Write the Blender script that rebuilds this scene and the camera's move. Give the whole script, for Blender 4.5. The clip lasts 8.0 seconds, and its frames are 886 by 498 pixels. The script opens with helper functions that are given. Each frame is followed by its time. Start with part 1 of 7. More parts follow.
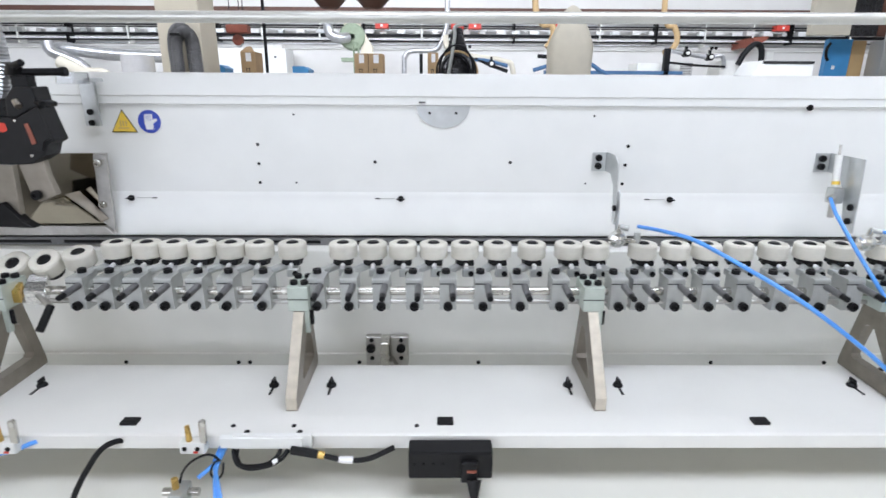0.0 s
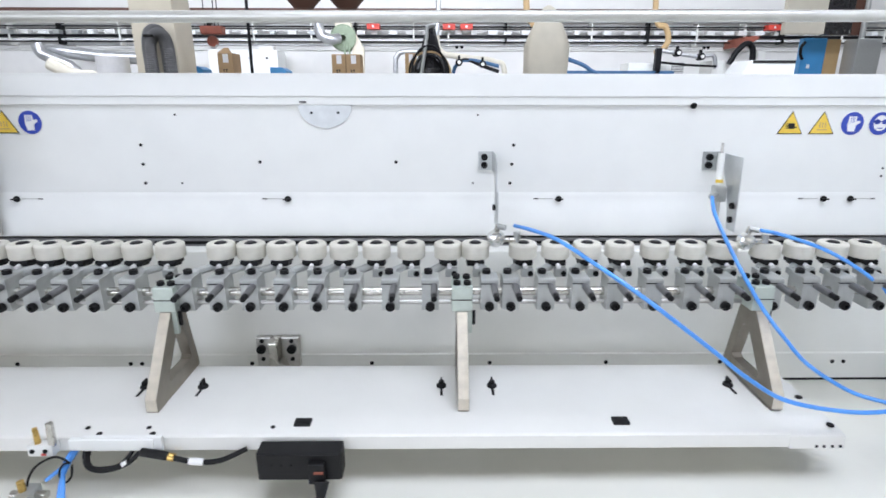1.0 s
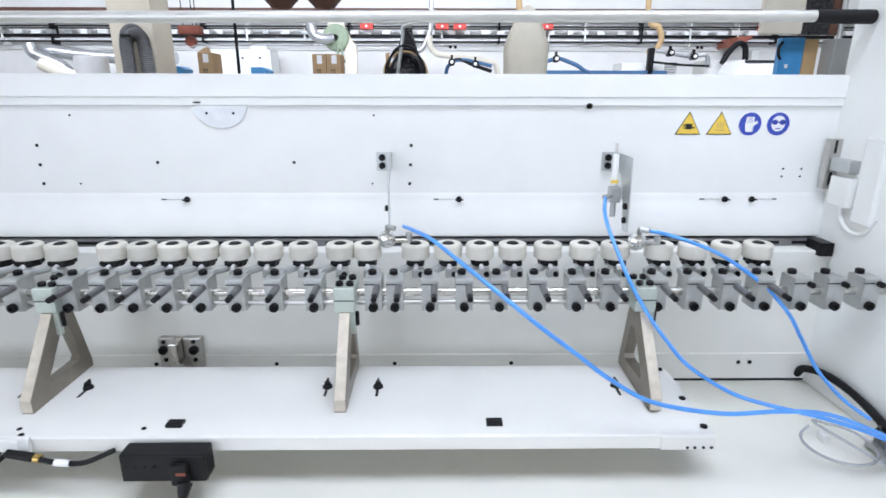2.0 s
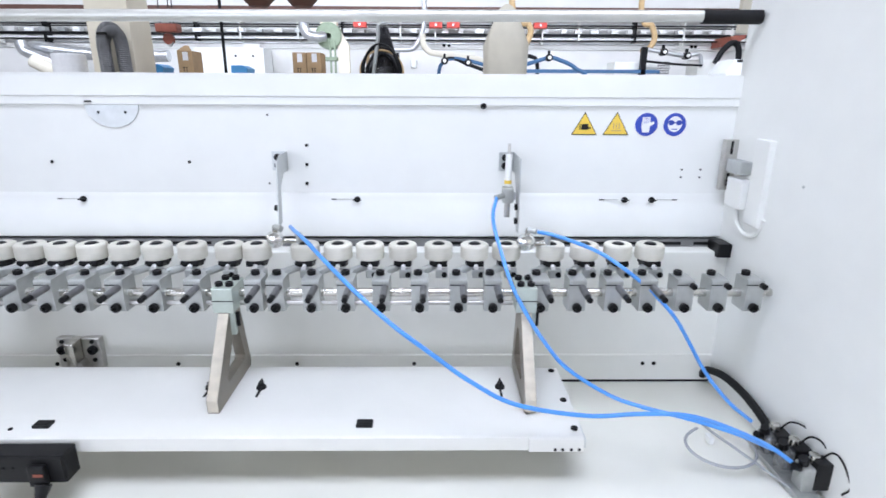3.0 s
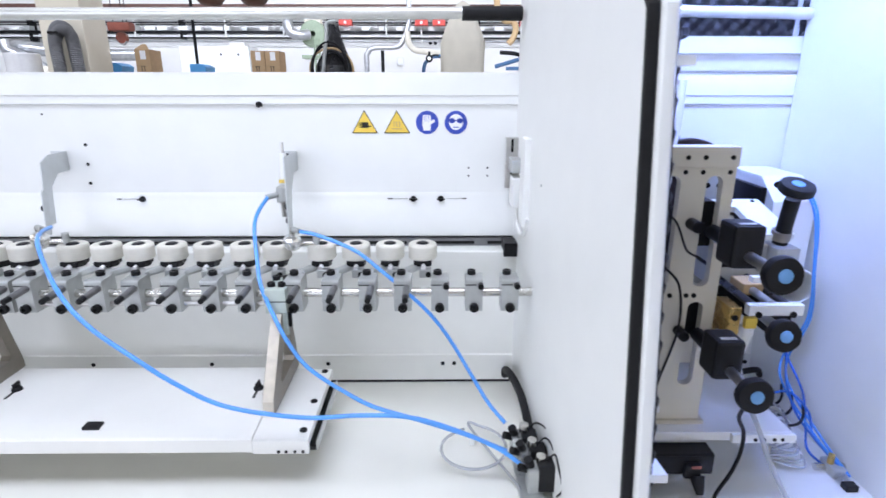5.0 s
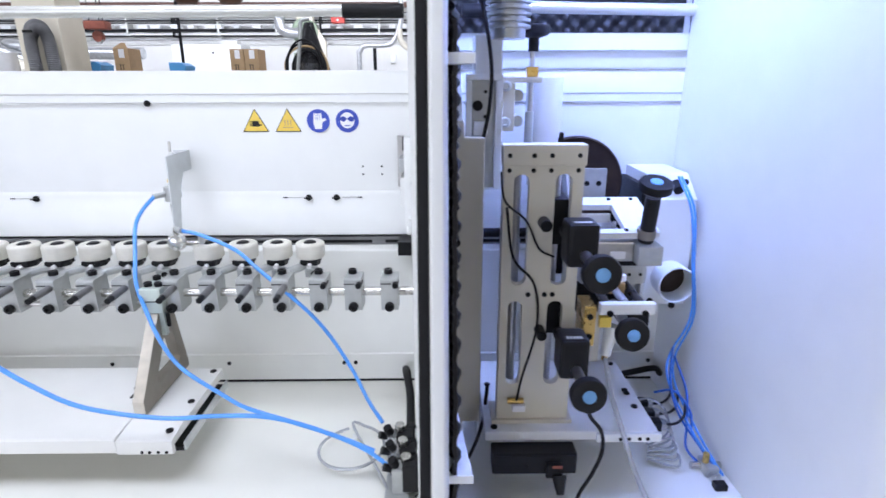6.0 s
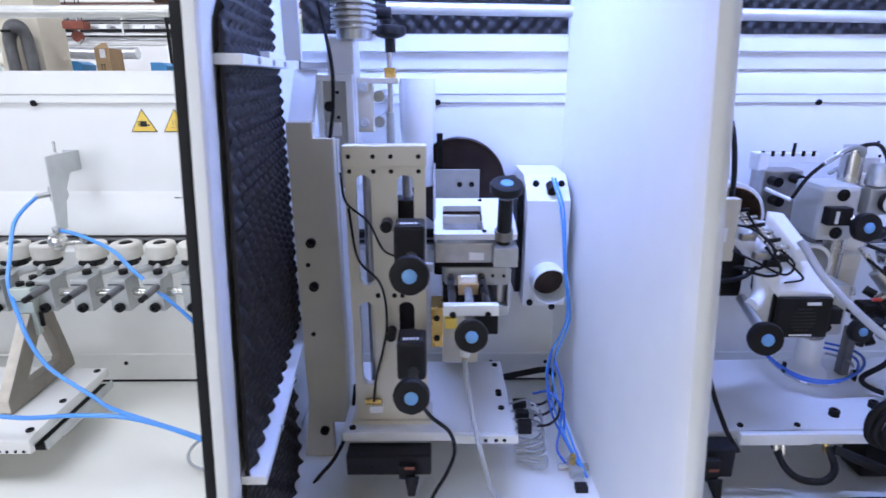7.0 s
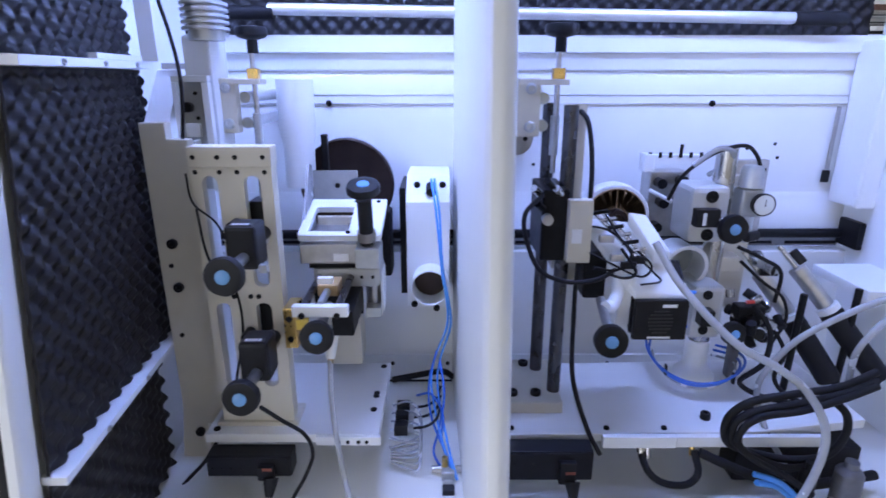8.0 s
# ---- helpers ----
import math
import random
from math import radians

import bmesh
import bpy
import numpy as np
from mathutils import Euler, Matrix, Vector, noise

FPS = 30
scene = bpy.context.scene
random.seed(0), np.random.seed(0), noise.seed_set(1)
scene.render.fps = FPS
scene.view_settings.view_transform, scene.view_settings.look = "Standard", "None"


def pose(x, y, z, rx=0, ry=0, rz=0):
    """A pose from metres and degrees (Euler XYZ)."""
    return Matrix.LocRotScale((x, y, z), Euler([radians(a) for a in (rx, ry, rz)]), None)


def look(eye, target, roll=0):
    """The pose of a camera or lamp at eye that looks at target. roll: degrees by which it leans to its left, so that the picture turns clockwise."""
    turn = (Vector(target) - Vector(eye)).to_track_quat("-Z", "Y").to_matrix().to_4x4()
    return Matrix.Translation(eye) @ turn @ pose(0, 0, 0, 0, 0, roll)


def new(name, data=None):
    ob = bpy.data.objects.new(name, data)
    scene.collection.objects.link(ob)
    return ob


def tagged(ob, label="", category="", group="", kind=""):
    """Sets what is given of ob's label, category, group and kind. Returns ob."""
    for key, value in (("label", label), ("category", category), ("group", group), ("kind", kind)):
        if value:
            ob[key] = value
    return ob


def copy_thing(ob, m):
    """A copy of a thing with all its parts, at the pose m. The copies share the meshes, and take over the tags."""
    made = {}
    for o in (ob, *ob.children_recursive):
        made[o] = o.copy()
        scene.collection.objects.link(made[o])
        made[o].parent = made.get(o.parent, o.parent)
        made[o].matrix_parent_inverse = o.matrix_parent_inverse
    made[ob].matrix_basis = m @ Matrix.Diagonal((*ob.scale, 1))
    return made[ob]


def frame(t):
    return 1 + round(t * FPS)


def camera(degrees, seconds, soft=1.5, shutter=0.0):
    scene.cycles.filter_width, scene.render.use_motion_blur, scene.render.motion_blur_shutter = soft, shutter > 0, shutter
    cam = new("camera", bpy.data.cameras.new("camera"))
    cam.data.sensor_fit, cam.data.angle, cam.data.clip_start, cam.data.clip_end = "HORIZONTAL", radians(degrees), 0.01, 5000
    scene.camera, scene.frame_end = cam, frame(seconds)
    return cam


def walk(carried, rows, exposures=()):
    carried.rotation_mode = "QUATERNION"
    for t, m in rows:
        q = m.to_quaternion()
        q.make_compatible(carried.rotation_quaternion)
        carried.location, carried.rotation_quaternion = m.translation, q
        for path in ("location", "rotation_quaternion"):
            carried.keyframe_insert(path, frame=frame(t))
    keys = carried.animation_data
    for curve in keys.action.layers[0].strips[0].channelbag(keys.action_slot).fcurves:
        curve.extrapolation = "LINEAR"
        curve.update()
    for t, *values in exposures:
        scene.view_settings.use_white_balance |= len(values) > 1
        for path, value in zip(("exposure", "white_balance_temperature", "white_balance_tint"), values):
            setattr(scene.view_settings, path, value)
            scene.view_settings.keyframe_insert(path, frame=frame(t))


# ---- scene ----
cam = camera(77.5, 8.0, soft=1.6, shutter=0.3)


def aim(x, y, z, pitch, roll, yaw):
    p, w = radians(pitch), radians(yaw)
    ahead = Vector((-math.sin(w) * math.cos(p), math.cos(w) * math.cos(p), math.sin(p)))
    return look((x, y, z), Vector((x, y, z)) + ahead, roll)


# seconds, eye, pitch, roll, yaw
ROWS = [
    (0, 0.5409, 0.0242, 1.4835, -17.03, 0.33, -0.61),
    (0.5, 0.6660, 0.0252, 1.4827, -16.99, 0.23, -0.61),
    (1, 0.7961, 0.0269, 1.4812, -16.96, 0.10, -0.62),
    (1.5, 0.9105, 0.0266, 1.4816, -16.95, 0.05, -0.63),
    (3, 1.2531, 0.0307, 1.4856, -17.12, 0.26, -0.69),
    (3.5, 1.3685, 0.0324, 1.4863, -17.14, 0.27, -0.70),
    (4, 1.4849, 0.0331, 1.4871, -17.14, 0.23, -0.65),
    (4.5, 1.6105, 0.0345, 1.4869, -17.19, 0.15, -0.63),
    (6, 1.9691, 0.0400, 1.4874, -17.56, -0.15, -0.62),
    (6.5, 2.0867, 0.0398, 1.4869, -17.54, -0.10, -0.52),
    (7, 2.2164, 0.0377, 1.4875, -17.50, -0.01, -0.47),
    (7.5, 2.3324, 0.0372, 1.4870, -17.43, 0.00, -0.31),
    (8, 2.4566, 0.0387, 1.4866, -17.36, 0.01, -0.12),
    ]
walk(cam, [(r[0], aim(*r[1:])) for r in ROWS], exposures=[(0.0, -0.10, 6440, 11), (1.5, -0.06, 6270, 11), (3.5, 0.03, 6150, 13), (4.7, 0.04, 6150, 14), (6.0, 0.01, 6200, 14), (8.0, -0.17, 6130, 15)])
from mathutils.geometry import tessellate_polygon

# ---- world, lamps and exposure ----
world = bpy.data.worlds.new("world")
scene.world = world
world.use_nodes = True
wn = world.node_tree.nodes
sky = wn.new("ShaderNodeTexSky")
sky.sky_type, sky.sun_disc, sky.sun_elevation, sky.sun_rotation = "NISHITA", False, radians(40), radians(200)
world.node_tree.links.new(sky.outputs[0], wn["Background"].inputs[0])
wn["Background"].inputs[1].default_value = 0.1


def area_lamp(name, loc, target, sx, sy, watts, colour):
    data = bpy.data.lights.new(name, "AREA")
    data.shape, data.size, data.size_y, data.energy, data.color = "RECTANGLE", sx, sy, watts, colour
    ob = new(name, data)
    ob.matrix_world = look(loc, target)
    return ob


FILL = (0.835, 0.885, 1.0)
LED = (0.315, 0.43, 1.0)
# unseen area lamps added over the hall and along the aisle as fill light
area_lamp("hall_top_fill", (1.42, 0.05, 3.6), (1.45, 0.95, 0.9), 2.8, 1.0, 84, FILL)
area_lamp("hall_top_fill", (-0.3, 3.2, 7.6), (-0.3, 12.0, 5.2), 26.0, 2.4, 1900, FILL)
area_lamp("hall_top_fill", (-0.3, 11.0, 7.7), (-0.3, 19.0, 2.2), 30.0, 2.4, 3700, FILL)
area_lamp("aisle_fill_light", (-5.5, -0.6, 2.6), (1.2, 0.8, 1.2), 4.0, 2.2, 80, (1.0, 0.95, 0.86))
area_lamp("aisle_fill_light", (-1.6, -5.2, 1.85), (0.8, 1.0, 1.0), 5.0, 2.2, 160, FILL)
area_lamp("aisle_fill_light", (4.6, -5.2, 2.2), (2.6, 1.0, 1.1), 4.0, 2.2, 26, (1.0, 0.96, 0.87))
# light strips in the hoods of the two closed bays
area_lamp("hood_led", (2.26, 0.95, 1.96), (2.28, 1.06, 1.0), 0.44, 0.06, 12.0, LED)
area_lamp("hood_led", (2.95, 0.90, 1.96), (2.95, 1.10, 1.0), 0.60, 0.06, 11.0, LED)


# ---- materials ----
def material(name, colour, rough=0.5, metal=0.0, vary=0.06, scale=30.0, bump=0.0, bump_scale=200.0, stain=0.0, stain_colour=(0.3, 0.28, 0.24), each=0.0, **more):
    mat = bpy.data.materials.new(name)
    mat.use_nodes = True
    nodes, links = mat.node_tree.nodes, mat.node_tree.links
    bsdf = nodes["Principled BSDF"]
    coord = nodes.new("ShaderNodeTexCoord")
    fine = nodes.new("ShaderNodeTexNoise")
    fine.inputs["Scale"].default_value, fine.inputs["Detail"].default_value = scale, 6
    links.new(coord.outputs["Object"], fine.inputs["Vector"])
    ramp = nodes.new("ShaderNodeValToRGB")
    ramp.color_ramp.elements[0].position, ramp.color_ramp.elements[1].position = 0.3, 0.7
    ramp.color_ramp.elements[0].color = (*[max(0, c * (1 - vary)) for c in colour], 1)
    ramp.color_ramp.elements[1].color = (*[min(1, c * (1 + vary)) for c in colour], 1)
    links.new(fine.outputs["Fac"], ramp.inputs[0])
    out = ramp.outputs[0]
    if stain:
        big = nodes.new("ShaderNodeTexNoise")
        big.inputs["Scale"].default_value, big.inputs["Detail"].default_value, big.inputs["Roughness"].default_value = scale * 0.12, 9, 0.7
        links.new(coord.outputs["Object"], big.inputs["Vector"])
        fade = nodes.new("ShaderNodeMapRange")
        fade.inputs["From Min"].default_value, fade.inputs["From Max"].default_value, fade.inputs["To Max"].default_value = 0.5, 0.8, stain
        links.new(big.outputs["Fac"], fade.inputs["Value"])
        mix = nodes.new("ShaderNodeMix")
        mix.data_type = "RGBA"
        mix.inputs["B"].default_value = (*stain_colour, 1)
        for a, b in ((fade.outputs[0], mix.inputs["Factor"]), (out, mix.inputs["A"])):
            links.new(a, b)
        out = mix.outputs["Result"]
    if each:
        info = nodes.new("ShaderNodeObjectInfo")
        span = nodes.new("ShaderNodeMapRange")
        span.inputs["To Min"].default_value, span.inputs["To Max"].default_value = 1 - each, 1 + each
        hsv = nodes.new("ShaderNodeHueSaturation")
        for a, b in ((info.outputs["Random"], span.inputs["Value"]), (span.outputs[0], hsv.inputs["Value"]), (out, hsv.inputs["Color"])):
            links.new(a, b)
        out = hsv.outputs[0]
    links.new(out, bsdf.inputs["Base Color"])
    gloss = nodes.new("ShaderNodeMapRange")
    gloss.inputs["To Min"].default_value, gloss.inputs["To Max"].default_value = max(0, rough - 0.08), min(1, rough + 0.08)
    links.new(fine.outputs["Fac"], gloss.inputs["Value"])
    links.new(gloss.outputs[0], bsdf.inputs["Roughness"])
    bsdf.inputs["Metallic"].default_value = metal
    if bump:
        grain = nodes.new("ShaderNodeTexNoise")
        grain.inputs["Scale"].default_value, grain.inputs["Detail"].default_value = bump_scale, 4
        links.new(coord.outputs["Object"], grain.inputs["Vector"])
        relief = nodes.new("ShaderNodeBump")
        relief.inputs["Strength"].default_value, relief.inputs["Distance"].default_value = bump, 0.002
        links.new(grain.outputs["Fac"], relief.inputs["Height"])
        links.new(relief.outputs[0], bsdf.inputs["Normal"])
    for key, value in more.items():
        bsdf.inputs[key.replace("_", " ")].default_value = value
    return mat


M_PAINT = material("white_powder_coat", (0.80, 0.81, 0.79), 0.42, 0, 0.02, 12, 0.08, 900, 0.10, (0.60, 0.60, 0.56))
M_TRAY = material("white_tray_paint", (0.76, 0.755, 0.72), 0.40, 0, 0.02, 10, 0.06, 800, 0.16, (0.62, 0.60, 0.54))
M_DECK = material("cream_deck_paint", (0.82, 0.81, 0.74), 0.38, 0, 0.02, 8, 0.05, 700, 0.16, (0.66, 0.62, 0.52))
M_GREY = material("grey_wall_paint", (0.79, 0.79, 0.745), 0.48, 0, 0.03, 9, 0.06, 700, 0.25, (0.50, 0.49, 0.44))
M_STEEL = material("brushed_steel", (0.52, 0.51, 0.49), 0.33, 1.0, 0.10, 60, 0.10, 400, 0.3, (0.30, 0.29, 0.28), 0.06)
M_ZINC = material("zinc_plated_steel", (0.55, 0.57, 0.57), 0.40, 0.7, 0.08, 40, 0.08, 500, 0.25, (0.36, 0.37, 0.38), 0.08)
M_CAST = material("ground_tool_plate", (0.27, 0.243, 0.205), 0.34, 0.7, 0.10, 45, 0.12, 300, 0.35, (0.25, 0.22, 0.18), 0.05)
M_CUT = material("sawn_plate_edge", (0.62, 0.57, 0.48), 0.45, 0.2, 0.10, 60, 0.15, 400, 0.3, (0.45, 0.36, 0.24))
M_CHROME = material("polished_chrome", (0.60, 0.585, 0.545), 0.26, 1.0, 0.04, 40)
M_ALU = material("milled_aluminium", (0.46, 0.475, 0.465), 0.36, 0.55, 0.06, 70, 0.06, 600, 0.2, (0.42, 0.42, 0.42), 0.06)
M_BLACK = material("black_oxide", (0.010, 0.010, 0.011), 0.42, 0.3, 0.25, 60, 0.06, 500, Specular_IOR_Level=0.22)
M_PLASTIC = material("black_plastic", (0.011, 0.011, 0.012), 0.45, 0, 0.2, 40, 0.08, 700, 0.15, (0.03, 0.028, 0.026), Specular_IOR_Level=0.22)
M_RUBBER = material("black_rubber", (0.011, 0.011, 0.012), 0.6, 0, 0.2, 30, 0.1, 500, Specular_IOR_Level=0.22)
M_TYRE = material("cream_rubber_tyre", (0.66, 0.64, 0.57), 0.62, 0, 0.05, 50, 0.15, 500, 0.30, (0.42, 0.38, 0.30), 0.07)
M_HOSE = material("blue_air_hose", (0.085, 0.32, 0.83), 0.34, 0, 0.08, 30, Coat_Weight=0.3)
M_CLEAR = material("milky_air_hose", (0.62, 0.64, 0.66), 0.25, 0, 0.05, 30, Transmission_Weight=0.45)
M_YELLOW = material("sticker_yellow", (0.80, 0.56, 0.08), 0.40, 0, 0.04, 40)
M_INK = material("sticker_black", (0.03, 0.03, 0.03), 0.40, 0, 0.1, 40, Specular_IOR_Level=0.22)
M_SIGN = material("sticker_blue", (0.035, 0.07, 0.42), 0.38, 0, 0.05, 40)
M_LABEL = material("sticker_white", (0.80, 0.80, 0.80), 0.40, 0, 0.03, 40)
M_BRASS = material("brass", (0.62, 0.42, 0.14), 0.28, 1.0, 0.08, 60)
M_FOAM = material("grey_acoustic_foam", (0.0095, 0.0085, 0.0085), 0.47, 0, 0.25, 120, 0.25, 500, Specular_IOR_Level=0.36)
M_HALLWALL = material("hall_wall_paint", (0.72, 0.71, 0.68), 0.7, 0, 0.04, 1.2, 0.1, 60, 0.25, (0.52, 0.50, 0.46))
M_BEIGE = material("beige_column_paint", (0.72, 0.66, 0.53), 0.6, 0, 0.05, 3, 0.1, 60, 0.2, (0.45, 0.38, 0.27))
M_REEL = material("reel_cardboard", (0.30, 0.185, 0.085), 0.75, 0, 0.10, 60, 0.2, 200, 0.3, (0.42, 0.30, 0.16))
M_CARD = material("corrugated_cardboard", (0.40, 0.27, 0.145), 0.8, 0, 0.08, 14, 0.2, 120)
M_CLOTH = material("filter_bag_cloth", (0.60, 0.56, 0.46), 0.9, 0, 0.05, 6, 0.4, 90, 0.2, (0.5, 0.43, 0.32))
M_GALV = material("galvanised_duct", (0.55, 0.56, 0.57), 0.35, 0.9, 0.12, 9, 0.05, 80)
M_RUST = material("red_oxide_paint", (0.28, 0.08, 0.05), 0.6, 0, 0.2, 10)
M_RED = material("red_paint", (0.62, 0.06, 0.04), 0.45, 0, 0.08, 10)
M_GREEN = material("machine_green_paint", (0.26, 0.32, 0.22), 0.5, 0, 0.08, 8)
M_BLUE = material("cabinet_blue_paint", (0.06, 0.28, 0.58), 0.45, 0, 0.06, 8)
M_OCHRE = material("ochre_paint", (0.48, 0.33, 0.16), 0.55, 0, 0.06, 8)
M_BROWN = material("dark_disc_coating", (0.045, 0.032, 0.028), 0.38, 0.4, 0.2, 30, Specular_IOR_Level=0.22)
M_FLOOR = material("hall_floor_concrete", (0.36, 0.35, 0.33), 0.6, 0, 0.1, 2.0, 0.2, 40, 0.3, (0.2, 0.19, 0.18))
M_GLASS = material("clear_bowl", (0.80, 0.82, 0.84), 0.08, 0, 0.02, 30, Transmission_Weight=0.85)

M_DARKROD = material("dark_ground_rod", (0.09, 0.09, 0.095), 0.28, 0.8, 0.1, 40)
M_MIRROR = material("polished_stainless", (0.36, 0.33, 0.27), 0.07, 1.0, 0.05, 20)
M_FOIL = material("black_foil", (0.012, 0.012, 0.014), 0.25, 0, 0.2, 20, 0.6, 30)
M_RUSTY = material("brown_steel_paint", (0.10, 0.045, 0.03), 0.6, 0, 0.2, 6, 0.1, 40)
M_RIBBED = material("grey_ribbed_plastic", (0.22, 0.22, 0.225), 0.45, 0, 0.1, 12, 0.1, 90)
M_NAVY = material("dark_blue_paint", (0.04, 0.11, 0.22), 0.5, 0, 0.1, 8)
M_BAR = material("satin_round_bar", (0.66, 0.66, 0.62), 0.34, 0.5, 0.05, 20, 0.03, 300)
M_CHROMED = material("bright_plated_metal", (0.80, 0.80, 0.78), 0.16, 0.9, 0.08, 300, 0.4, 160)
M_GREYLINE = material("panel_slit", (0.42, 0.42, 0.40), 0.6, 0, 0.05, 40)
M_KNOBCAP = material("pale_blue_cap", (0.15, 0.34, 0.62), 0.2, 0, 0.08, 60)
M_PLATE = material("beige_machine_paint", (0.62, 0.575, 0.455), 0.42, 0.05, 0.04, 14, 0.08, 500, 0.2, (0.48, 0.43, 0.33))
M_PIN = material("grey_spring_sleeve", (0.16, 0.16, 0.165), 0.4, 0.5, 0.15, 60, 0.05, 400)
M_MINT = material("greenish_zinc", (0.52, 0.58, 0.53), 0.38, 0.35, 0.08, 40, 0.08, 400, 0.25, (0.36, 0.40, 0.36))
M_RAIL = material("dark_grey_rail", (0.20, 0.20, 0.205), 0.42, 0.4, 0.1, 50, 0.05, 400)
M_UNIT = material("grey_unit_paint", (0.50, 0.50, 0.465), 0.42, 0.1, 0.05, 20, 0.08, 400, 0.25, (0.36, 0.35, 0.31))
M_INKHOSE = material("dark_blue_air_hose", (0.03, 0.13, 0.55), 0.32, 0, 0.08, 30, Coat_Weight=0.3)
M_DIAL = material("dial_white", (0.7, 0.72, 0.7), 0.3, 0, 0.03, 40)


# ---- mesh helpers ----
DATUM = Vector((0.0, 0.0, 0.0))  # where the section that is being built stands
HALL = 0.0  # how far out the hall's rows stand, as a multiple of the first survey; 0 on the machine


def datum(x, y, z):
    DATUM.xyz = x, y, z


def set_out(p):
    """A point of the hall behind the machine at its true distance from the aisle; what stands on the floor stays on it."""
    q = Vector((1.48, 0.0, 1.47)) + (Vector(p) - Vector((1.48, 0.0, 1.47))) * HALL
    q.x += 0.004 * q.y
    q.z = 0.0 if p[2] < 0.01 else 8.0 if p[2] > 5.9 else q.z + 0.035 - 0.0265 * q.y
    return q


def thing(name, loc, label, category, group=""):
    ob = new(name)
    ob.location = set_out(loc) if HALL else Vector(loc) + DATUM
    ob.empty_display_size = 0.02
    return tagged(ob, label, category, group)


def root_place(ob):
    while ob.parent:
        ob = ob.parent
    return ob.location.copy()


def part(name, bm, mat, parent=None, label="", smooth=True):
    for v in bm.verts:
        v.co = set_out(v.co) if HALL else v.co + DATUM
    if parent is not None:
        bmesh.ops.translate(bm, verts=bm.verts, vec=-root_place(parent))
    if smooth:
        # flat faces stay flat beside their narrow rounded edges
        bm.normal_update()
        area = {f: f.calc_area() for f in bm.faces}
        for f in bm.faces:
            f.smooth = True
        for e in bm.edges:
            if len(e.link_faces) == 2:
                a, b = sorted(area[f] for f in e.link_faces)
                bend = e.calc_face_angle(0.0)
                e.smooth = bend < 0.66 and not (bend > 0.2 and b > 6 * a)
    mesh = bpy.data.meshes.new(name)
    bm.to_mesh(mesh)
    bm.free()
    mesh.materials.append(mat)
    ob = new(name, mesh)
    if parent is not None:
        ob.parent = parent
    if label:
        tagged(ob, label)
    return ob


def solo(name, bm, mat, label, category, group="", kind=""):
    return tagged(part(name, bm, mat), label, category, group, kind)


def box(bm, x0, x1, y0, y1, z0, z1, bevel=0.0, turn=None):
    m = Matrix.LocRotScale(((x0 + x1) / 2, (y0 + y1) / 2, (z0 + z1) / 2), turn, (abs(x1 - x0), abs(y1 - y0), abs(z1 - z0)))
    made = bmesh.ops.create_cube(bm, size=1.0, matrix=m)["verts"]
    if bevel:
        edges = list({e for v in made for e in v.link_edges})
        bmesh.ops.bevel(bm, geom=edges, offset=bevel, segments=2, affect="EDGES", profile=0.6)
    return bm


def cyl(bm, p, q, r, seg=16, r2=None, bevel=0.0, caps=True):
    p, q = Vector(p), Vector(q)
    d = q - p
    m = Matrix.Translation((p + q) / 2) @ d.to_track_quat("Z", "Y").to_matrix().to_4x4()
    made = bmesh.ops.create_cone(bm, cap_ends=caps, segments=seg, radius1=r, radius2=r if r2 is None else r2, depth=d.length, matrix=m)["verts"]
    if bevel:
        edges = [e for e in {e for v in made for e in v.link_edges} if any(len(f.verts) > 4 for f in e.link_faces)]
        bmesh.ops.bevel(bm, geom=edges, offset=bevel, segments=2, affect="EDGES", profile=0.6)
    return bm


def lathe(bm, p, q, rings, seg=24):
    """rings: distance along p-q in metres, radius."""
    p, d = Vector(p), (Vector(q) - Vector(p)).normalized()
    a = d.orthogonal().normalized()
    b = d.cross(a)
    loops = []
    for h, r in rings:
        loops.append([bm.verts.new(p + d * h + (a * math.cos(2 * math.pi * i / seg) + b * math.sin(2 * math.pi * i / seg)) * max(r, 1e-5)) for i in range(seg)])
    for u, v in zip(loops, loops[1:]):
        for i in range(seg):
            bm.faces.new((u[i], u[(i + 1) % seg], v[(i + 1) % seg], v[i]))
    bmesh.ops.recalc_face_normals(bm, faces=bm.faces)
    return bm


def glide(points, steps=8):
    """A smooth line through the points."""
    pts = [Vector(p) for p in points]
    pts = [pts[0] * 2 - pts[1]] + pts + [pts[-1] * 2 - pts[-2]]
    out = []
    for i in range(1, len(pts) - 2):
        a, b, c, d = pts[i - 1:i + 3]
        for k in range(steps):
            t = k / steps
            out.append(0.5 * (2 * b + (c - a) * t + (2 * a - 5 * b + 4 * c - d) * t * t + (3 * b - a - 3 * c + d) * t ** 3))
    return out + [pts[-2]]


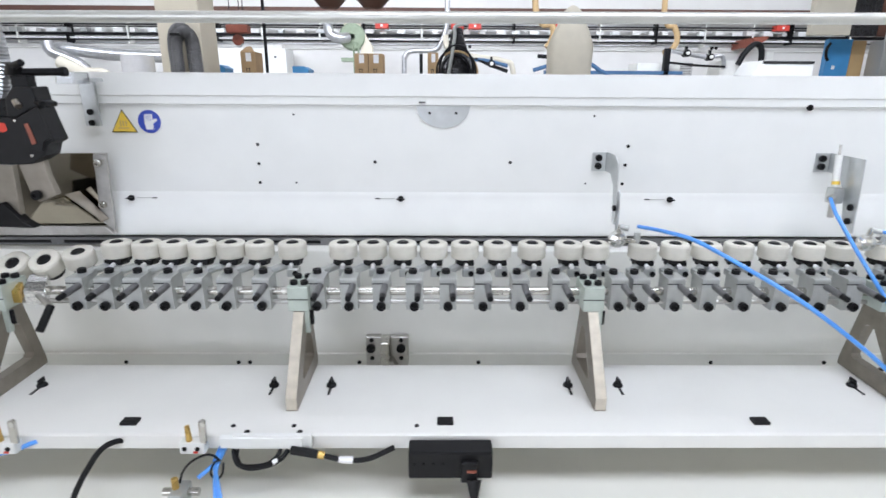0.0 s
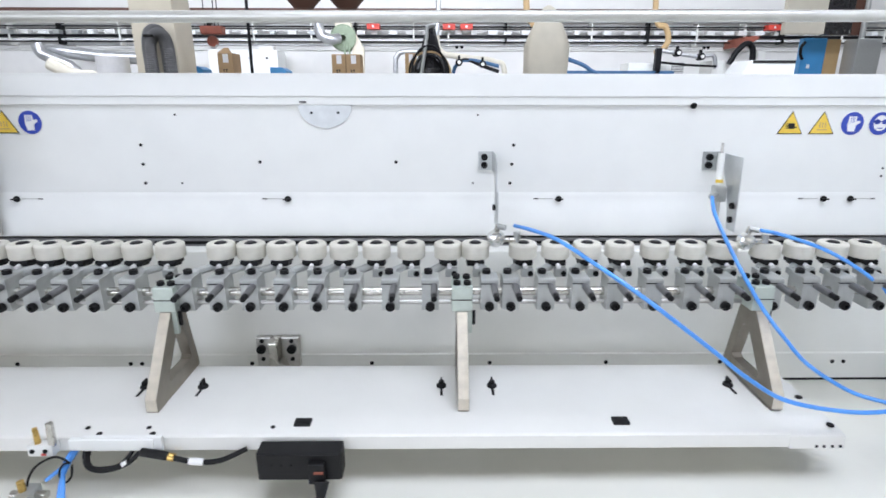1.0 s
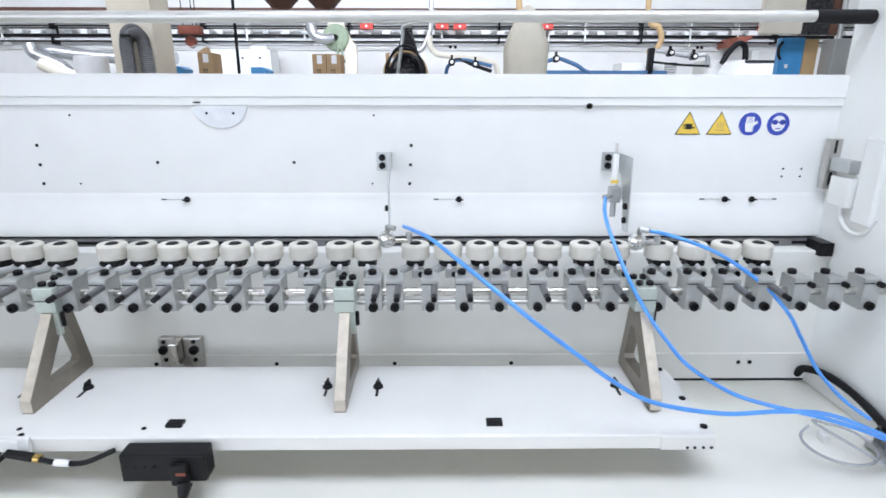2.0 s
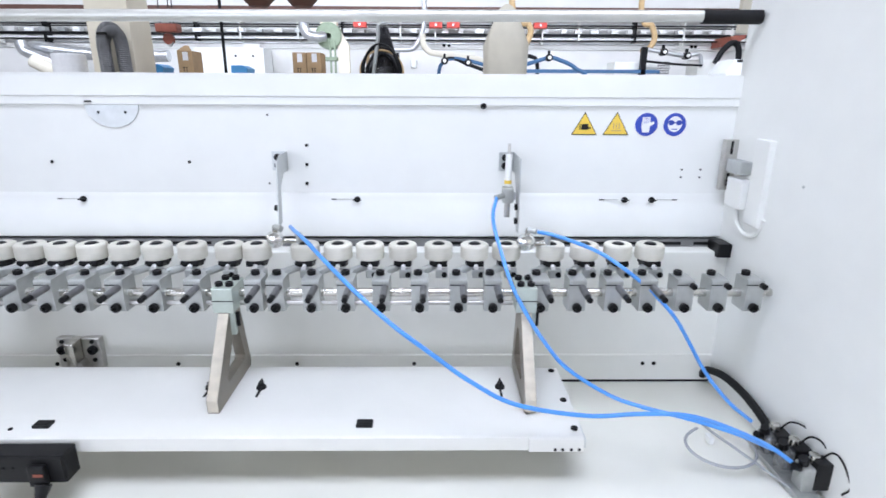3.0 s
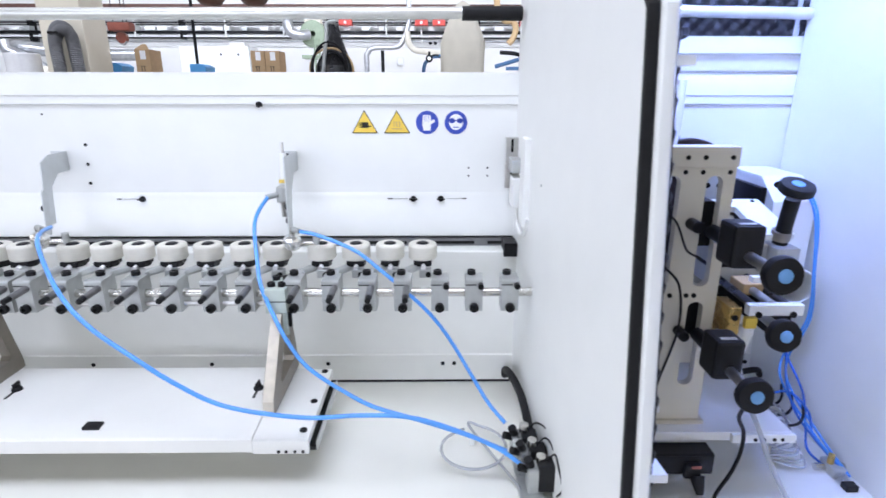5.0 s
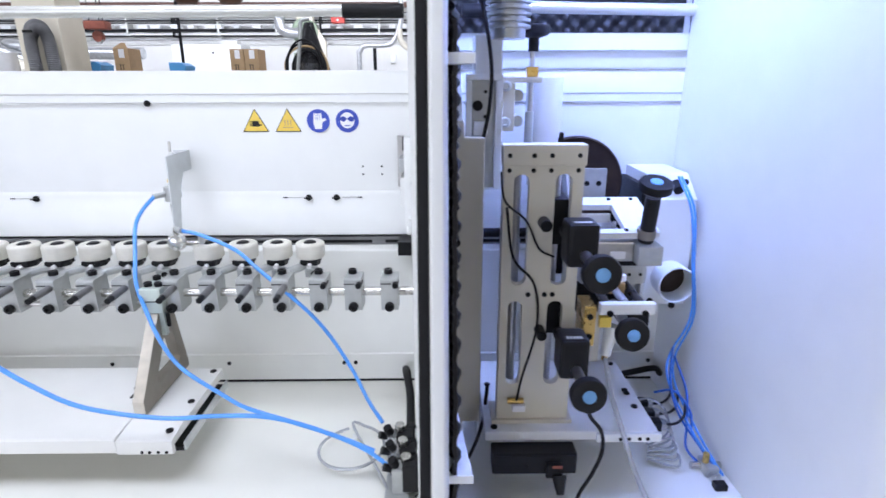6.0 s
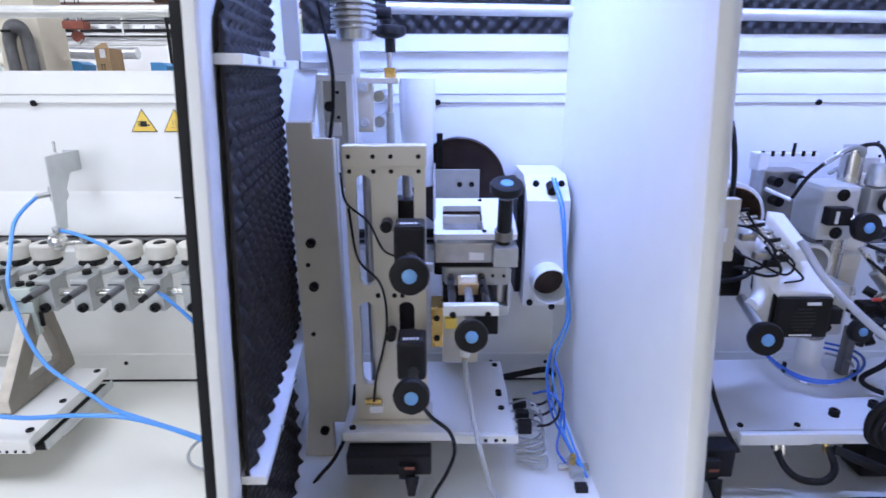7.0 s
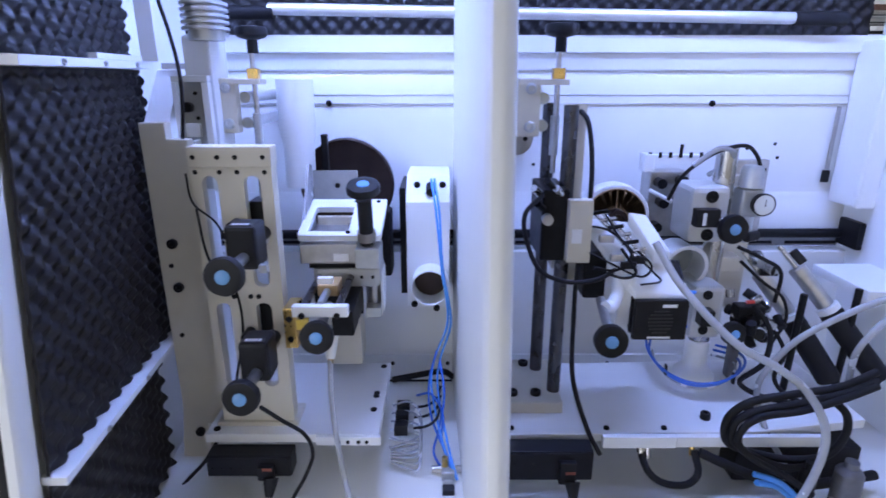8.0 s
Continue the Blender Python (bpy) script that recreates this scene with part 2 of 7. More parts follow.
def hose(bm, points, r, seg=10, steps=8, ribs=0.0):
    line = glide(points, steps) if steps > 1 else [Vector(p) for p in points]
    side = None
    loops = []
    for i, p in enumerate(line):
        d = (line[min(i + 1, len(line) - 1)] - line[max(i - 1, 0)]).normalized()
        side = (d.orthogonal() if side is None else side - d * side.dot(d)).normalized()
        up = d.cross(side)
        rr = r * (1 + (ribs if i % 2 else -ribs))
        loops.append([bm.verts.new(p + (side * math.cos(2 * math.pi * k / seg) + up * math.sin(2 * math.pi * k / seg)) * rr) for k in range(seg)])
    for u, v in zip(loops, loops[1:]):
        for k in range(seg):
            bm.faces.new((u[k], u[(k + 1) % seg], v[(k + 1) % seg], v[k]))
    bm.faces.new(loops[0][::-1]), bm.faces.new(loops[-1])
    bmesh.ops.recalc_face_normals(bm, faces=bm.faces)
    return bm


def extrude(bm, outline, axis, lo, hi, bevel=0.0):
    """A flat outline of two coordinates, drawn out along the axis from lo to hi."""
    def at(u, v, w):
        return {"x": (w, u, v), "y": (u, w, v), "z": (u, v, w)}[axis]
    a = [bm.verts.new(at(u, v, lo)) for u, v in outline]
    b = [bm.verts.new(at(u, v, hi)) for u, v in outline]
    n = len(outline)
    faces = [bm.faces.new(a), bm.faces.new(b[::-1])] + [bm.faces.new((a[i], b[i], b[(i + 1) % n], a[(i + 1) % n])) for i in range(n)]
    bmesh.ops.recalc_face_normals(bm, faces=faces)
    if bevel:
        bmesh.ops.bevel(bm, geom=list({e for f in faces for e in f.edges}), offset=bevel, segments=2, affect="EDGES", profile=0.6)
    return bm


def frame_plate(bm, outer, holes, axis, lo, hi):
    """A plate with holes through it: outlines of two coordinates."""
    def at(u, v, w):
        return {"x": (w, u, v), "y": (u, w, v), "z": (u, v, w)}[axis]
    loops = [outer, *holes]
    flat = [Vector((u, v, 0)) for loop in loops for u, v in loop]
    tris = tessellate_polygon([[Vector((u, v, 0)) for u, v in loop] for loop in loops])
    front = [bm.verts.new(at(p.x, p.y, lo)) for p in flat]
    rear = [bm.verts.new(at(p.x, p.y, hi)) for p in flat]
    for i, j, k in tris:
        bm.faces.new((front[i], front[j], front[k]))
        bm.faces.new((rear[k], rear[j], rear[i]))
    start = 0
    for loop in loops:
        n = len(loop)
        for i in range(n):
            j = (i + 1) % n
            bm.faces.new((front[start + i], front[start + j], rear[start + j], rear[start + i]))
        start += n
    bmesh.ops.recalc_face_normals(bm, faces=bm.faces)
    return bm


def slot_loop(u0, u1, v0, v1, r, n=5):
    """A rounded rectangle."""
    out = []
    for cu, cv, a in ((u1 - r, v1 - r, 0), (u0 + r, v1 - r, 90), (u0 + r, v0 + r, 180), (u1 - r, v0 + r, 270)):
        out += [(cu + r * math.cos(radians(a + 90 * k / n)), cv + r * math.sin(radians(a + 90 * k / n))) for k in range(n + 1)]
    return out


def slab(bm, corners, thick):
    """A slab under four corners, going down by thick."""
    top = [bm.verts.new(c) for c in corners]
    low = [bm.verts.new((x, y, z - thick)) for x, y, z in corners]
    bm.faces.new(top), bm.faces.new(low[::-1])
    for i in range(4):
        bm.faces.new((top[i], low[i], low[(i + 1) % 4], top[(i + 1) % 4]))
    bmesh.ops.recalc_face_normals(bm, faces=bm.faces)
    bmesh.ops.bevel(bm, geom=list(bm.edges), offset=0.0015, segments=1, affect="EDGES")
    return bm


def screw(bm, p, d, r, h):
    """A socket head screw with its hollow, head at p looking along d."""
    p, d = Vector(p), Vector(d).normalized()
    return lathe(bm, p, p + d, [(0, r), (h * 0.85, r), (h, r * 0.86), (h, r * 0.48), (h * 0.45, r * 0.44), (h * 0.45, 0)], 14)


# ---- the hall ----
X0, X1, Y1 = -21.0, 23.0, 21.2
solo("floor", box(bmesh.new(), X0, X1, -6, Y1, -0.2, 0.0), M_FLOOR, "grey concrete hall floor, worn and dusty", "floor", kind="structure")
solo("ceiling", box(bmesh.new(), X0, X1, -6, Y1, 8.0, 8.2), M_HALLWALL, "pale painted hall ceiling", "ceiling", kind="structure")
solo("wall_north", box(bmesh.new(), X0, X1, Y1, Y1 + 0.25, 0, 8.0), M_HALLWALL, "white painted hall wall with services fixed along it", "wall", kind="structure")
solo("wall_west", box(bmesh.new(), X0 - 0.25, X0, -6, Y1, 0, 8.0), M_HALLWALL, "white painted hall end wall", "wall", kind="structure")
solo("wall_east", box(bmesh.new(), X1, X1 + 0.25, -6, Y1, 0, 8.0), M_HALLWALL, "white painted hall end wall", "wall", kind="structure")
solo("wall_south", box(bmesh.new(), X0, X1, -6.25, -6, 0, 8.0), M_HALLWALL, "white painted hall wall behind the aisle", "wall", kind="structure")

# ---- the machine body ----
LEFT, MID, RIGHT = -1.3, 1.915, 3.45
machine = thing("edge_banding_machine", (1.0, 1.0, 0.0), "white powder-coated frame of a long edge banding machine", "machine")
bm = bmesh.new()
prof = [(1.262, 1.496), (1.258, 1.488), (1.258, 1.4495), (1.2605, 1.4475), (1.2605, 1.4315), (1.266, 1.429), (1.266, 1.2385), (1.2632, 1.2290), (1.2632, 1.2130), (1.2575, 1.2020), (1.2570, 1.140), (1.2585, 1.1375), (1.30, 1.1375), (1.30, 1.496)]
extrude(bm, prof, "x", LEFT, RIGHT)
panel = part("upper_panel", bm, M_PAINT, machine, "white folded sheet panel with small drilled holes")
part("bottom_panel", extrude(bmesh.new(), [(1.214, 0.860), (1.214, 1.112), (1.216, 1.1145), (1.262, 1.1145), (1.262, 0.792), (1.211, 0.792), (1.211, 0.857)], "x", LEFT, RIGHT), M_GREY, machine, "pale grey painted lower wall")
# black strip stands for the darkness of the gap under the panel
part("gap_dark", box(bmesh.new(), LEFT, RIGHT, 1.272, 1.29, 1.128, 1.138), M_RUBBER, machine)
rail = part("guide_rail", box(bmesh.new(), LEFT, RIGHT, 1.255, 1.30, 1.1145, 1.1325, 0.001), M_RAIL, machine, "grey slotted guide rail")
for i in range(30):
    x = LEFT + 0.05 + i * 0.155
    part("rail_slot", box(bmesh.new(), x, x + 0.125, 1.2540, 1.2555, 1.1195, 1.1265), M_BLACK, rail)
part("deck", box(bmesh.new(), LEFT, RIGHT, 0.30, 1.235, 0.755, 0.785, 0.003), M_DECK, machine, "cream painted steel deck")
# black strip laid in the gap behind the deck as its shade
part("deck_gap", box(bmesh.new(), LEFT, RIGHT, 1.212, 1.2345, 0.7855, 0.7915), M_RUBBER, machine)
part("apron", box(bmesh.new(), LEFT, RIGHT, 0.34, 1.30, 0.04, 0.755), M_PAINT, machine)
part("back_shell", box(bmesh.new(), LEFT, RIGHT, 1.302, 1.55, 0.04, 1.47), M_PAINT, machine)

# small holes and screws of the panels
holes = [(0.142, 1.3445), (0.141, 1.302), (0.140, 1.2595), (0.222, 1.2595), (0.226, 1.4095), (0.401, 1.307), (0.704, 1.307), (0.885, 1.4095), (0.966, 1.3445), (0.9635, 1.302), (0.961, 1.2595), (0.877, 1.2595), (1.805, 1.293), (1.847, 1.293), (1.805, 1.2755), (1.847, 1.2755), (2.62, 1.36), (2.66, 1.30), (3.10, 1.32), (3.13, 1.335), (3.16, 1.30), (3.19, 1.345), (3.165, 1.285), (3.20, 1.315)]
for i, (x, z) in enumerate(holes):
    small = i in (3, 4, 7, 11, 12, 13, 14, 15)
    part("screw", screw(bmesh.new(), (x, 1.2665, z), (0, -1, 0), 0.0022 if small else 0.0036, 0.002), M_BLACK, panel)
for x, z in ((1.354, 1.430), (2.215, 1.4315), (3.036, 1.4315), (-0.45, 1.430)):
    part("screw", screw(bmesh.new(), (x, 1.2625, z), (0, -1, 0), 0.0065, 0.006), M_BLACK, panel)
for x in (-0.200, 0.067, 0.094, 0.355, 0.640, 0.921, 1.200, 1.475, 1.747, 1.774, 2.34, 2.47, 2.66, 2.85):
    part("screw", screw(bmesh.new(), (x, 1.2115, 0.836), (0, -1, 0), 0.0048, 0.003), M_BLACK, machine)
# quarter-turn catches with their slits
for x, way in ((-0.153, 1), (0.457, -1), (1.073, -1), (1.681, -1), (1.743, 1), (2.30, -1)):
    z = 1.224
    catch = part("catch", lathe(bmesh.new(), (x, 1.2625, z), (x, 1.2, z), [(0, 0.007), (0.004, 0.0065), (0.005, 0.004), (0.005, 0)]), M_BLACK, panel)
    part("catch_bar", box(bmesh.new(), x - 0.0095, x + 0.0095, 1.2540, 1.2580, z - 0.0016, z + 0.0016, 0.0006), M_BLACK, catch)
    a, b = sorted((x + way * 0.012, x + way * 0.058))
    part("slit", box(bmesh.new(), a, b, 1.2620, 1.2629, z - 0.0004, z + 0.0010), M_GREYLINE, panel)
    e = a if way < 0 else b - 0.011
    part("slit_end", box(bmesh.new(), e, e + 0.011, 1.2616, 1.2626, z - 0.0010, z + 0.0014), M_BLACK, panel)
# the half-round window with a steel flange behind
arc = [(0.553 + 0.058 * math.cos(radians(a)), 1.4300 + 0.0480 * math.sin(radians(a))) for a in range(180, 361, 10)]
flange = part("half_round_flange", extrude(bmesh.new(), arc, "y", 1.2635, 1.2665), M_ZINC, panel, "grey steel half-round flange")
for x in (0.523, 0.581):
    part("flange_hole", screw(bmesh.new(), (x, 1.2637, 1.414), (0, -1, 0), 0.003, 0.001), M_BLACK, flange)
part("slot_nut", box(bmesh.new(), 0.500, 0.514, 1.2570, 1.2600, 1.4355, 1.4385), M_BLACK, panel)


# ---- warning stickers ----
def warning_sticker(x, z, mark):
    s = thing("warning_sticker", (x, 1.2655, z), "yellow triangular warning sticker with a black border on the white panel", "sticker", "safety stickers")
    y = 1.2655
    tri = lambda k, dz=0.0: [(x - 0.0285 * k, z - 0.0225 * k + dz), (x + 0.0285 * k, z - 0.0225 * k + dz), (x, z + 0.027 * k + dz)]
    part("border", extrude(bmesh.new(), tri(1.0), "y", y - 0.0007, y + 0.0004), M_INK, s)
    part("field", extrude(bmesh.new(), tri(0.90, -0.0003), "y", y - 0.0012, y - 0.0006), M_YELLOW, s)
    bm = bmesh.new()
    if mark == "hand":
        box(bm, x - 0.006, x + 0.008, y - 0.0017, y - 0.0011, z - 0.011, z + 0.001, 0.0)
        for k in range(4):
            box(bm, x - 0.012, x + 0.001, y - 0.0017, y - 0.0011, z - 0.010 + k * 0.003, z - 0.0085 + k * 0.003)
        box(bm, x + 0.006, x + 0.014, y - 0.0017, y - 0.0011, z - 0.009, z - 0.006)
    else:
        for k in (-1, 0, 1):
            box(bm, x + k * 0.006 - 0.0011, x + k * 0.006 + 0.0011, y - 0.0017, y - 0.0011, z - 0.009, z + 0.003)
        box(bm, x - 0.011, x + 0.011, y - 0.0017, y - 0.0011, z - 0.014, z - 0.012)
    part("symbol", bm, M_INK if mark == "hand" else M_OCHRE, s)


def round_sticker(x, z, mark):
    s = thing("mandatory_sticker", (x, 1.2655, z), "round blue safety sticker with a white symbol", "sticker", "safety stickers")
    y = 1.2655
    disc = lambda r: [(x + r * math.cos(2 * math.pi * k / 40), z + r * math.sin(2 * math.pi * k / 40)) for k in range(40)]
    part("border", extrude(bmesh.new(), disc(0.0262), "y", y - 0.0006, y + 0.0004), M_LABEL, s)
    part("field", extrude(bmesh.new(), disc(0.0248), "y", y - 0.0011, y - 0.0005), M_SIGN, s)
    bm = bmesh.new()
    if mark == "glove":
        extrude(bm, [(x - 0.008, z - 0.017), (x + 0.007, z - 0.017), (x + 0.008, z - 0.004), (x + 0.017, z + 0.002), (x + 0.015, z + 0.007), (x + 0.008, z + 0.004), (x + 0.007, z + 0.016), (x - 0.009, z + 0.016), (x - 0.011, z - 0.004)], "y", y - 0.0016, y - 0.001)
    else:
        extrude(bm, [(x + 0.0155 * math.cos(2 * math.pi * k / 24), z + 0.001 + 0.017 * math.sin(2 * math.pi * k / 24)) for k in range(24)], "y", y - 0.0016, y - 0.001)
    part("symbol", bm, M_LABEL, s)
    bm = bmesh.new()
    if mark == "goggles":
        for k in (-1, 1):
            extrude(bm, [(x + k * 0.0085 + 0.0068 * math.cos(2 * math.pi * j / 16), z + 0.004 + 0.0056 * math.sin(2 * math.pi * j / 16)) for j in range(16)], "y", y - 0.0021, y - 0.0015)
        box(bm, x - 0.02, x + 0.02, y - 0.0021, y - 0.0015, z + 0.003, z + 0.0052)
        box(bm, x - 0.006, x + 0.006, y - 0.0021, y - 0.0015, z - 0.011, z - 0.009)
        part("goggles", bm, M_SIGN, s)
    else:
        for k in range(3):
            box(bm, x - 0.0055 + k * 0.004, x - 0.0047 + k * 0.004, y - 0.0021, y - 0.0015, z + 0.002, z + 0.016)
        part("finger_line", bm, M_SIGN, s)


warning_sticker(-0.146, 1.392, "heat")
round_sticker(-0.089, 1.393, "glove")
for x, kind in ((1.5775, "hand"), (1.6475, "heat")):
    warning_sticker(x, 1.3915, kind)
round_sticker(1.7135, 1.392, "glove")
round_sticker(1.776, 1.392, "goggles")

datum(0.005, 0.0, 0.0075)
# ---- the tray ----
tray = thing("machine_tray", (0.5, 0.97, 0.785), "white painted sheet tray running along the machine, lightly stained", "tray")
TP = [(1.087, 0.889), (0.900, 0.889), (0.853, 0.8855), (0.8485, 0.883), (0.8475, 0.8585), (0.858, 0.8565), (0.858, 0.872), (1.087, 0.872)]
part("tray_plate", extrude(bmesh.new(), TP, "x", LEFT, 1.409, 0.0008), M_TRAY, tray)
part("end_plate", extrude(bmesh.new(), [(y, z - 0.0035) for y, z in TP], "x", 1.4095, 1.506, 0.0008), M_TRAY, tray, "bare white end plate of the tray")
for x in (-0.9, -0.3, 0.27, 0.84, 1.42):
    part("tray_foot", box(bmesh.new(), x - 0.03, x + 0.03, 1.0, 1.07, 0.778, 0.8715), M_PAINT, tray)
part("lip_plate", box(bmesh.new(), 0.184, 0.320, 0.838, 0.8455, 0.864, 0.892, 0.0015), M_PAINT, tray)
for x in (0.204, 0.296):
    part("tray_screw", screw(bmesh.new(), (x, 0.856, 0.8845), (0, 0, 1), 0.005, 0.003), M_BLACK, tray)
part("slide_groove", box(bmesh.new(), 1.4905, 1.513, 0.872, 1.08, 0.844, 0.852), M_RUBBER, tray)
part("slide_lip", box(bmesh.new(), 1.5132, 1.5165, 0.872, 1.08, 0.844, 0.862, 0.001), M_ZINC, tray)
for x, y in ((1.4919, 1.0743), (1.4929, 0.9623), (1.4932, 0.872)):
    part("tray_screw", screw(bmesh.new(), (x, y, 0.885), (0, 0, 1), 0.0065, 0.003), M_BLACK, tray)
for x in (1.455, 1.468, 1.483, 1.497):
    part("lip_screw", screw(bmesh.new(), (x, 0.8445, 0.862), (0, -1, 0), 0.0028, 0.0015), M_BLACK, tray)
for x in (-0.0120, 0.5509, 1.1198):
    c = part("tray_catch", box(bmesh.new(), x - 0.0145, x + 0.0145, 0.873, 0.892, 0.8855, 0.8925, 0.001), M_PLASTIC, tray, "black plastic snap catch")
    part("catch_rim", box(bmesh.new(), x - 0.0105, x + 0.0105, 0.877, 0.888, 0.8925, 0.8935), M_RUBBER, c)
for x in (0.175, 0.282, 0.50):
    part("tray_screw", screw(bmesh.new(), (x, 0.872, 0.886), (0, 0, 1), 0.0042, 0.0025), M_BLACK, tray)
# wing catches of the tray
for x in (-0.2508, 0.2102, 0.3245, 0.7989, 0.8997, 1.3746):
    y = 1.0035
    k = part("wing_catch", lathe(bmesh.new(), (x, y, 0.889), (x, y, 1), [(0, 0.010), (0.004, 0.0095), (0.007, 0.006), (0.012, 0.0055), (0.012, 0)]), M_BLACK, tray)
    bm = bmesh.new()
    box(bm, x - 0.002, x + 0.002, y - 0.009, y + 0.009, 0.895, 0.905, 0.001)
    box(bm, x - 0.0025, x + 0.0025, y - 0.034, y - 0.010, 0.8888, 0.8900)
    part("wing", bm, M_BLACK, k)
part("wire_cover", box(bmesh.new(), 0.163, 0.306, 0.834, 0.8465, 0.868, 0.888, 0.002), M_PAINT, tray, "small white cover plate")


# ---- triangular brackets ----
def tri_bracket(x):
    b = thing("triangle_bracket", (x, 1.0, 0.889), "ground steel triangular bracket with a cut-out, bolted on the tray", "bracket", "rod brackets")
    outer = [(0.9145, 0.8892), (1.098, 0.8892), (1.098, 0.905), (1.066, 1.046), (1.012, 1.046), (0.9145, 0.915)]
    inner = [(0.975, 0.920), (1.062, 0.920), (1.069, 0.928), (1.050, 1.0), (1.043, 1.006), (1.026, 1.004), (0.970, 0.930)]
    part("plate", frame_plate(bmesh.new(), outer, [inner], "x", x - 0.0105, x + 0.0105), M_CAST, b, smooth=False)
    edge = bmesh.new()
    extrude(edge, [(0.9135, 0.892), (0.9145, 0.892), (0.9145, 0.9145), (1.0115, 1.045), (1.0108, 1.0458), (0.9135, 0.9153)], "x", x - 0.0098, x + 0.0098)
    part("sawn_edge", edge, M_CUT, b, "pale sawn front edge")
    cap = bmesh.new()
    box(cap, x - 0.020, x + 0.020, 1.012, 1.080, 1.0462, 1.096, 0.002)
    block = part("rod_block", cap, M_MINT, b, "greenish zinc clamping block")
    part("split_line", box(bmesh.new(), x - 0.0203, x + 0.0203, 1.0117, 1.0125, 1.0695, 1.0715), M_BLACK, block)
    part("tongue", box(bmesh.new(), x + 0.0015, x + 0.0195, 1.0135, 1.024, 1.000, 1.0455, 0.0015), M_MINT, block, "greenish hanging tongue")
    part("stop_pin", cyl(bmesh.new(), (x + 0.0225, 1.022, 1.0445), (x + 0.0225, 1.022, 1.016), 0.0042, 10, bevel=0.001), M_BLACK, block)
    for sx in (-0.010, 0.010):
        for y in (1.03, 1.066):
            part("block_screw", screw(bmesh.new(), (x + sx, y, 1.096), (0, 0, 1), 0.0075, 0.008), M_BLACK, block)
    return b


first = tri_bracket(0.268)
for x in (-0.3138, 0.8391, 1.4213):
    copy_thing(first, Matrix.Translation(Vector((x, 1.0, 0.889)) + DATUM))

# ---- rods ----
for name, y, z, r, mat, lab in (("guide_rod", 1.0555, 1.0725, 0.0087, M_CHROME, "long polished round rod carrying the roller holders"), ("lower_rod", 1.050, 1.0525, 0.0050, M_STEEL, "thin steel rod under the guide rod")):
    solo(name, cyl(bmesh.new(), (-0.95, y, z), (1.937 if r > 0.005 else 1.40, y, z), r, 20, bevel=0.0015), mat, lab, "rod")


# ---- roller holders ----
def clamp_parts(h, x, arm_to=None):
    bm = bmesh.new()
    frame_plate(bm, slot_loop(1.031, 1.078, 1.0405, 1.1065, 0.004, 2), [[(1.0555 + 0.0088 * math.cos(2 * math.pi * k / 16), 1.0725 + 0.0088 * math.sin(2 * math.pi * k / 16)) for k in range(16)]], "x", x - 0.0165, x + 0.0165)
    block = part("clamp_block", bm, M_ALU, h, smooth=False)
    part("clamp_slit", box(bmesh.new(), x - 0.0168, x + 0.004, 1.0303, 1.034, 1.0955, 1.0975), M_BLACK, block)
    part("front_screw", screw(bmesh.new(), (x, 1.0315, 1.0505), (0, -1, 0), 0.0092, 0.009), M_BLACK, h)
    part("top_screw", screw(bmesh.new(), (x - 0.004, 1.066, 1.1065), (0, 0, 1), 0.0085, 0.009), M_BLACK, h)


def roller_holder(x, xr):
    h = thing("roller_holder", (x, 1.05, 1.06), "cream rubber pressure roller on an aluminium clamp of the guide rod", "roller holder", "pressure rollers")
    clamp_parts(h, x)
    part("spring_pin", cyl(bmesh.new(), (x + 0.008, 1.031, 1.092), (x + 0.008, 0.986, 1.090), 0.0068, 14, bevel=0.0012), M_PIN, h, "grey spring sleeve")
    part("pin_tip", cyl(bmesh.new(), (x + 0.008, 0.986, 1.090), (x + 0.008, 0.970, 1.0890), 0.0058, 12, bevel=0.001), M_BLACK, h, "black pin tip")
    bm = bmesh.new()
    box(bm, x - 0.008, x + 0.008, 1.07, 1.105, 1.093, 1.106, 0.0015)
    hose(bm, [(x, 1.095, 1.100), ((x + xr) / 2, 1.12, 1.1005), (xr, 1.1425, 1.101)], 0.0085, 8, 4)
    part("arm", bm, M_ZINC, h)
    lug = part("arm_lug", box(bmesh.new(), xr - 0.006, xr + 0.019, 1.106, 1.124, 1.083, 1.101, 0.002), M_ALU, h)
    part("arm_screw", screw(bmesh.new(), (xr + 0.012, 1.1058, 1.0915), (0, -1, 0), 0.0058, 0.004), M_BLACK, lug)
    part("yoke", box(bmesh.new(), xr - 0.0185, xr + 0.0185, 1.117, 1.160, 1.1035, 1.1155, 0.003), M_BLACK, h)
    part("yoke_stub", cyl(bmesh.new(), (xr + 0.002, 1.119, 1.106), (xr + 0.002, 1.108, 1.104), 0.0048, 10), M_LABEL, h)
    wheel_parts(h, xr)
    return h


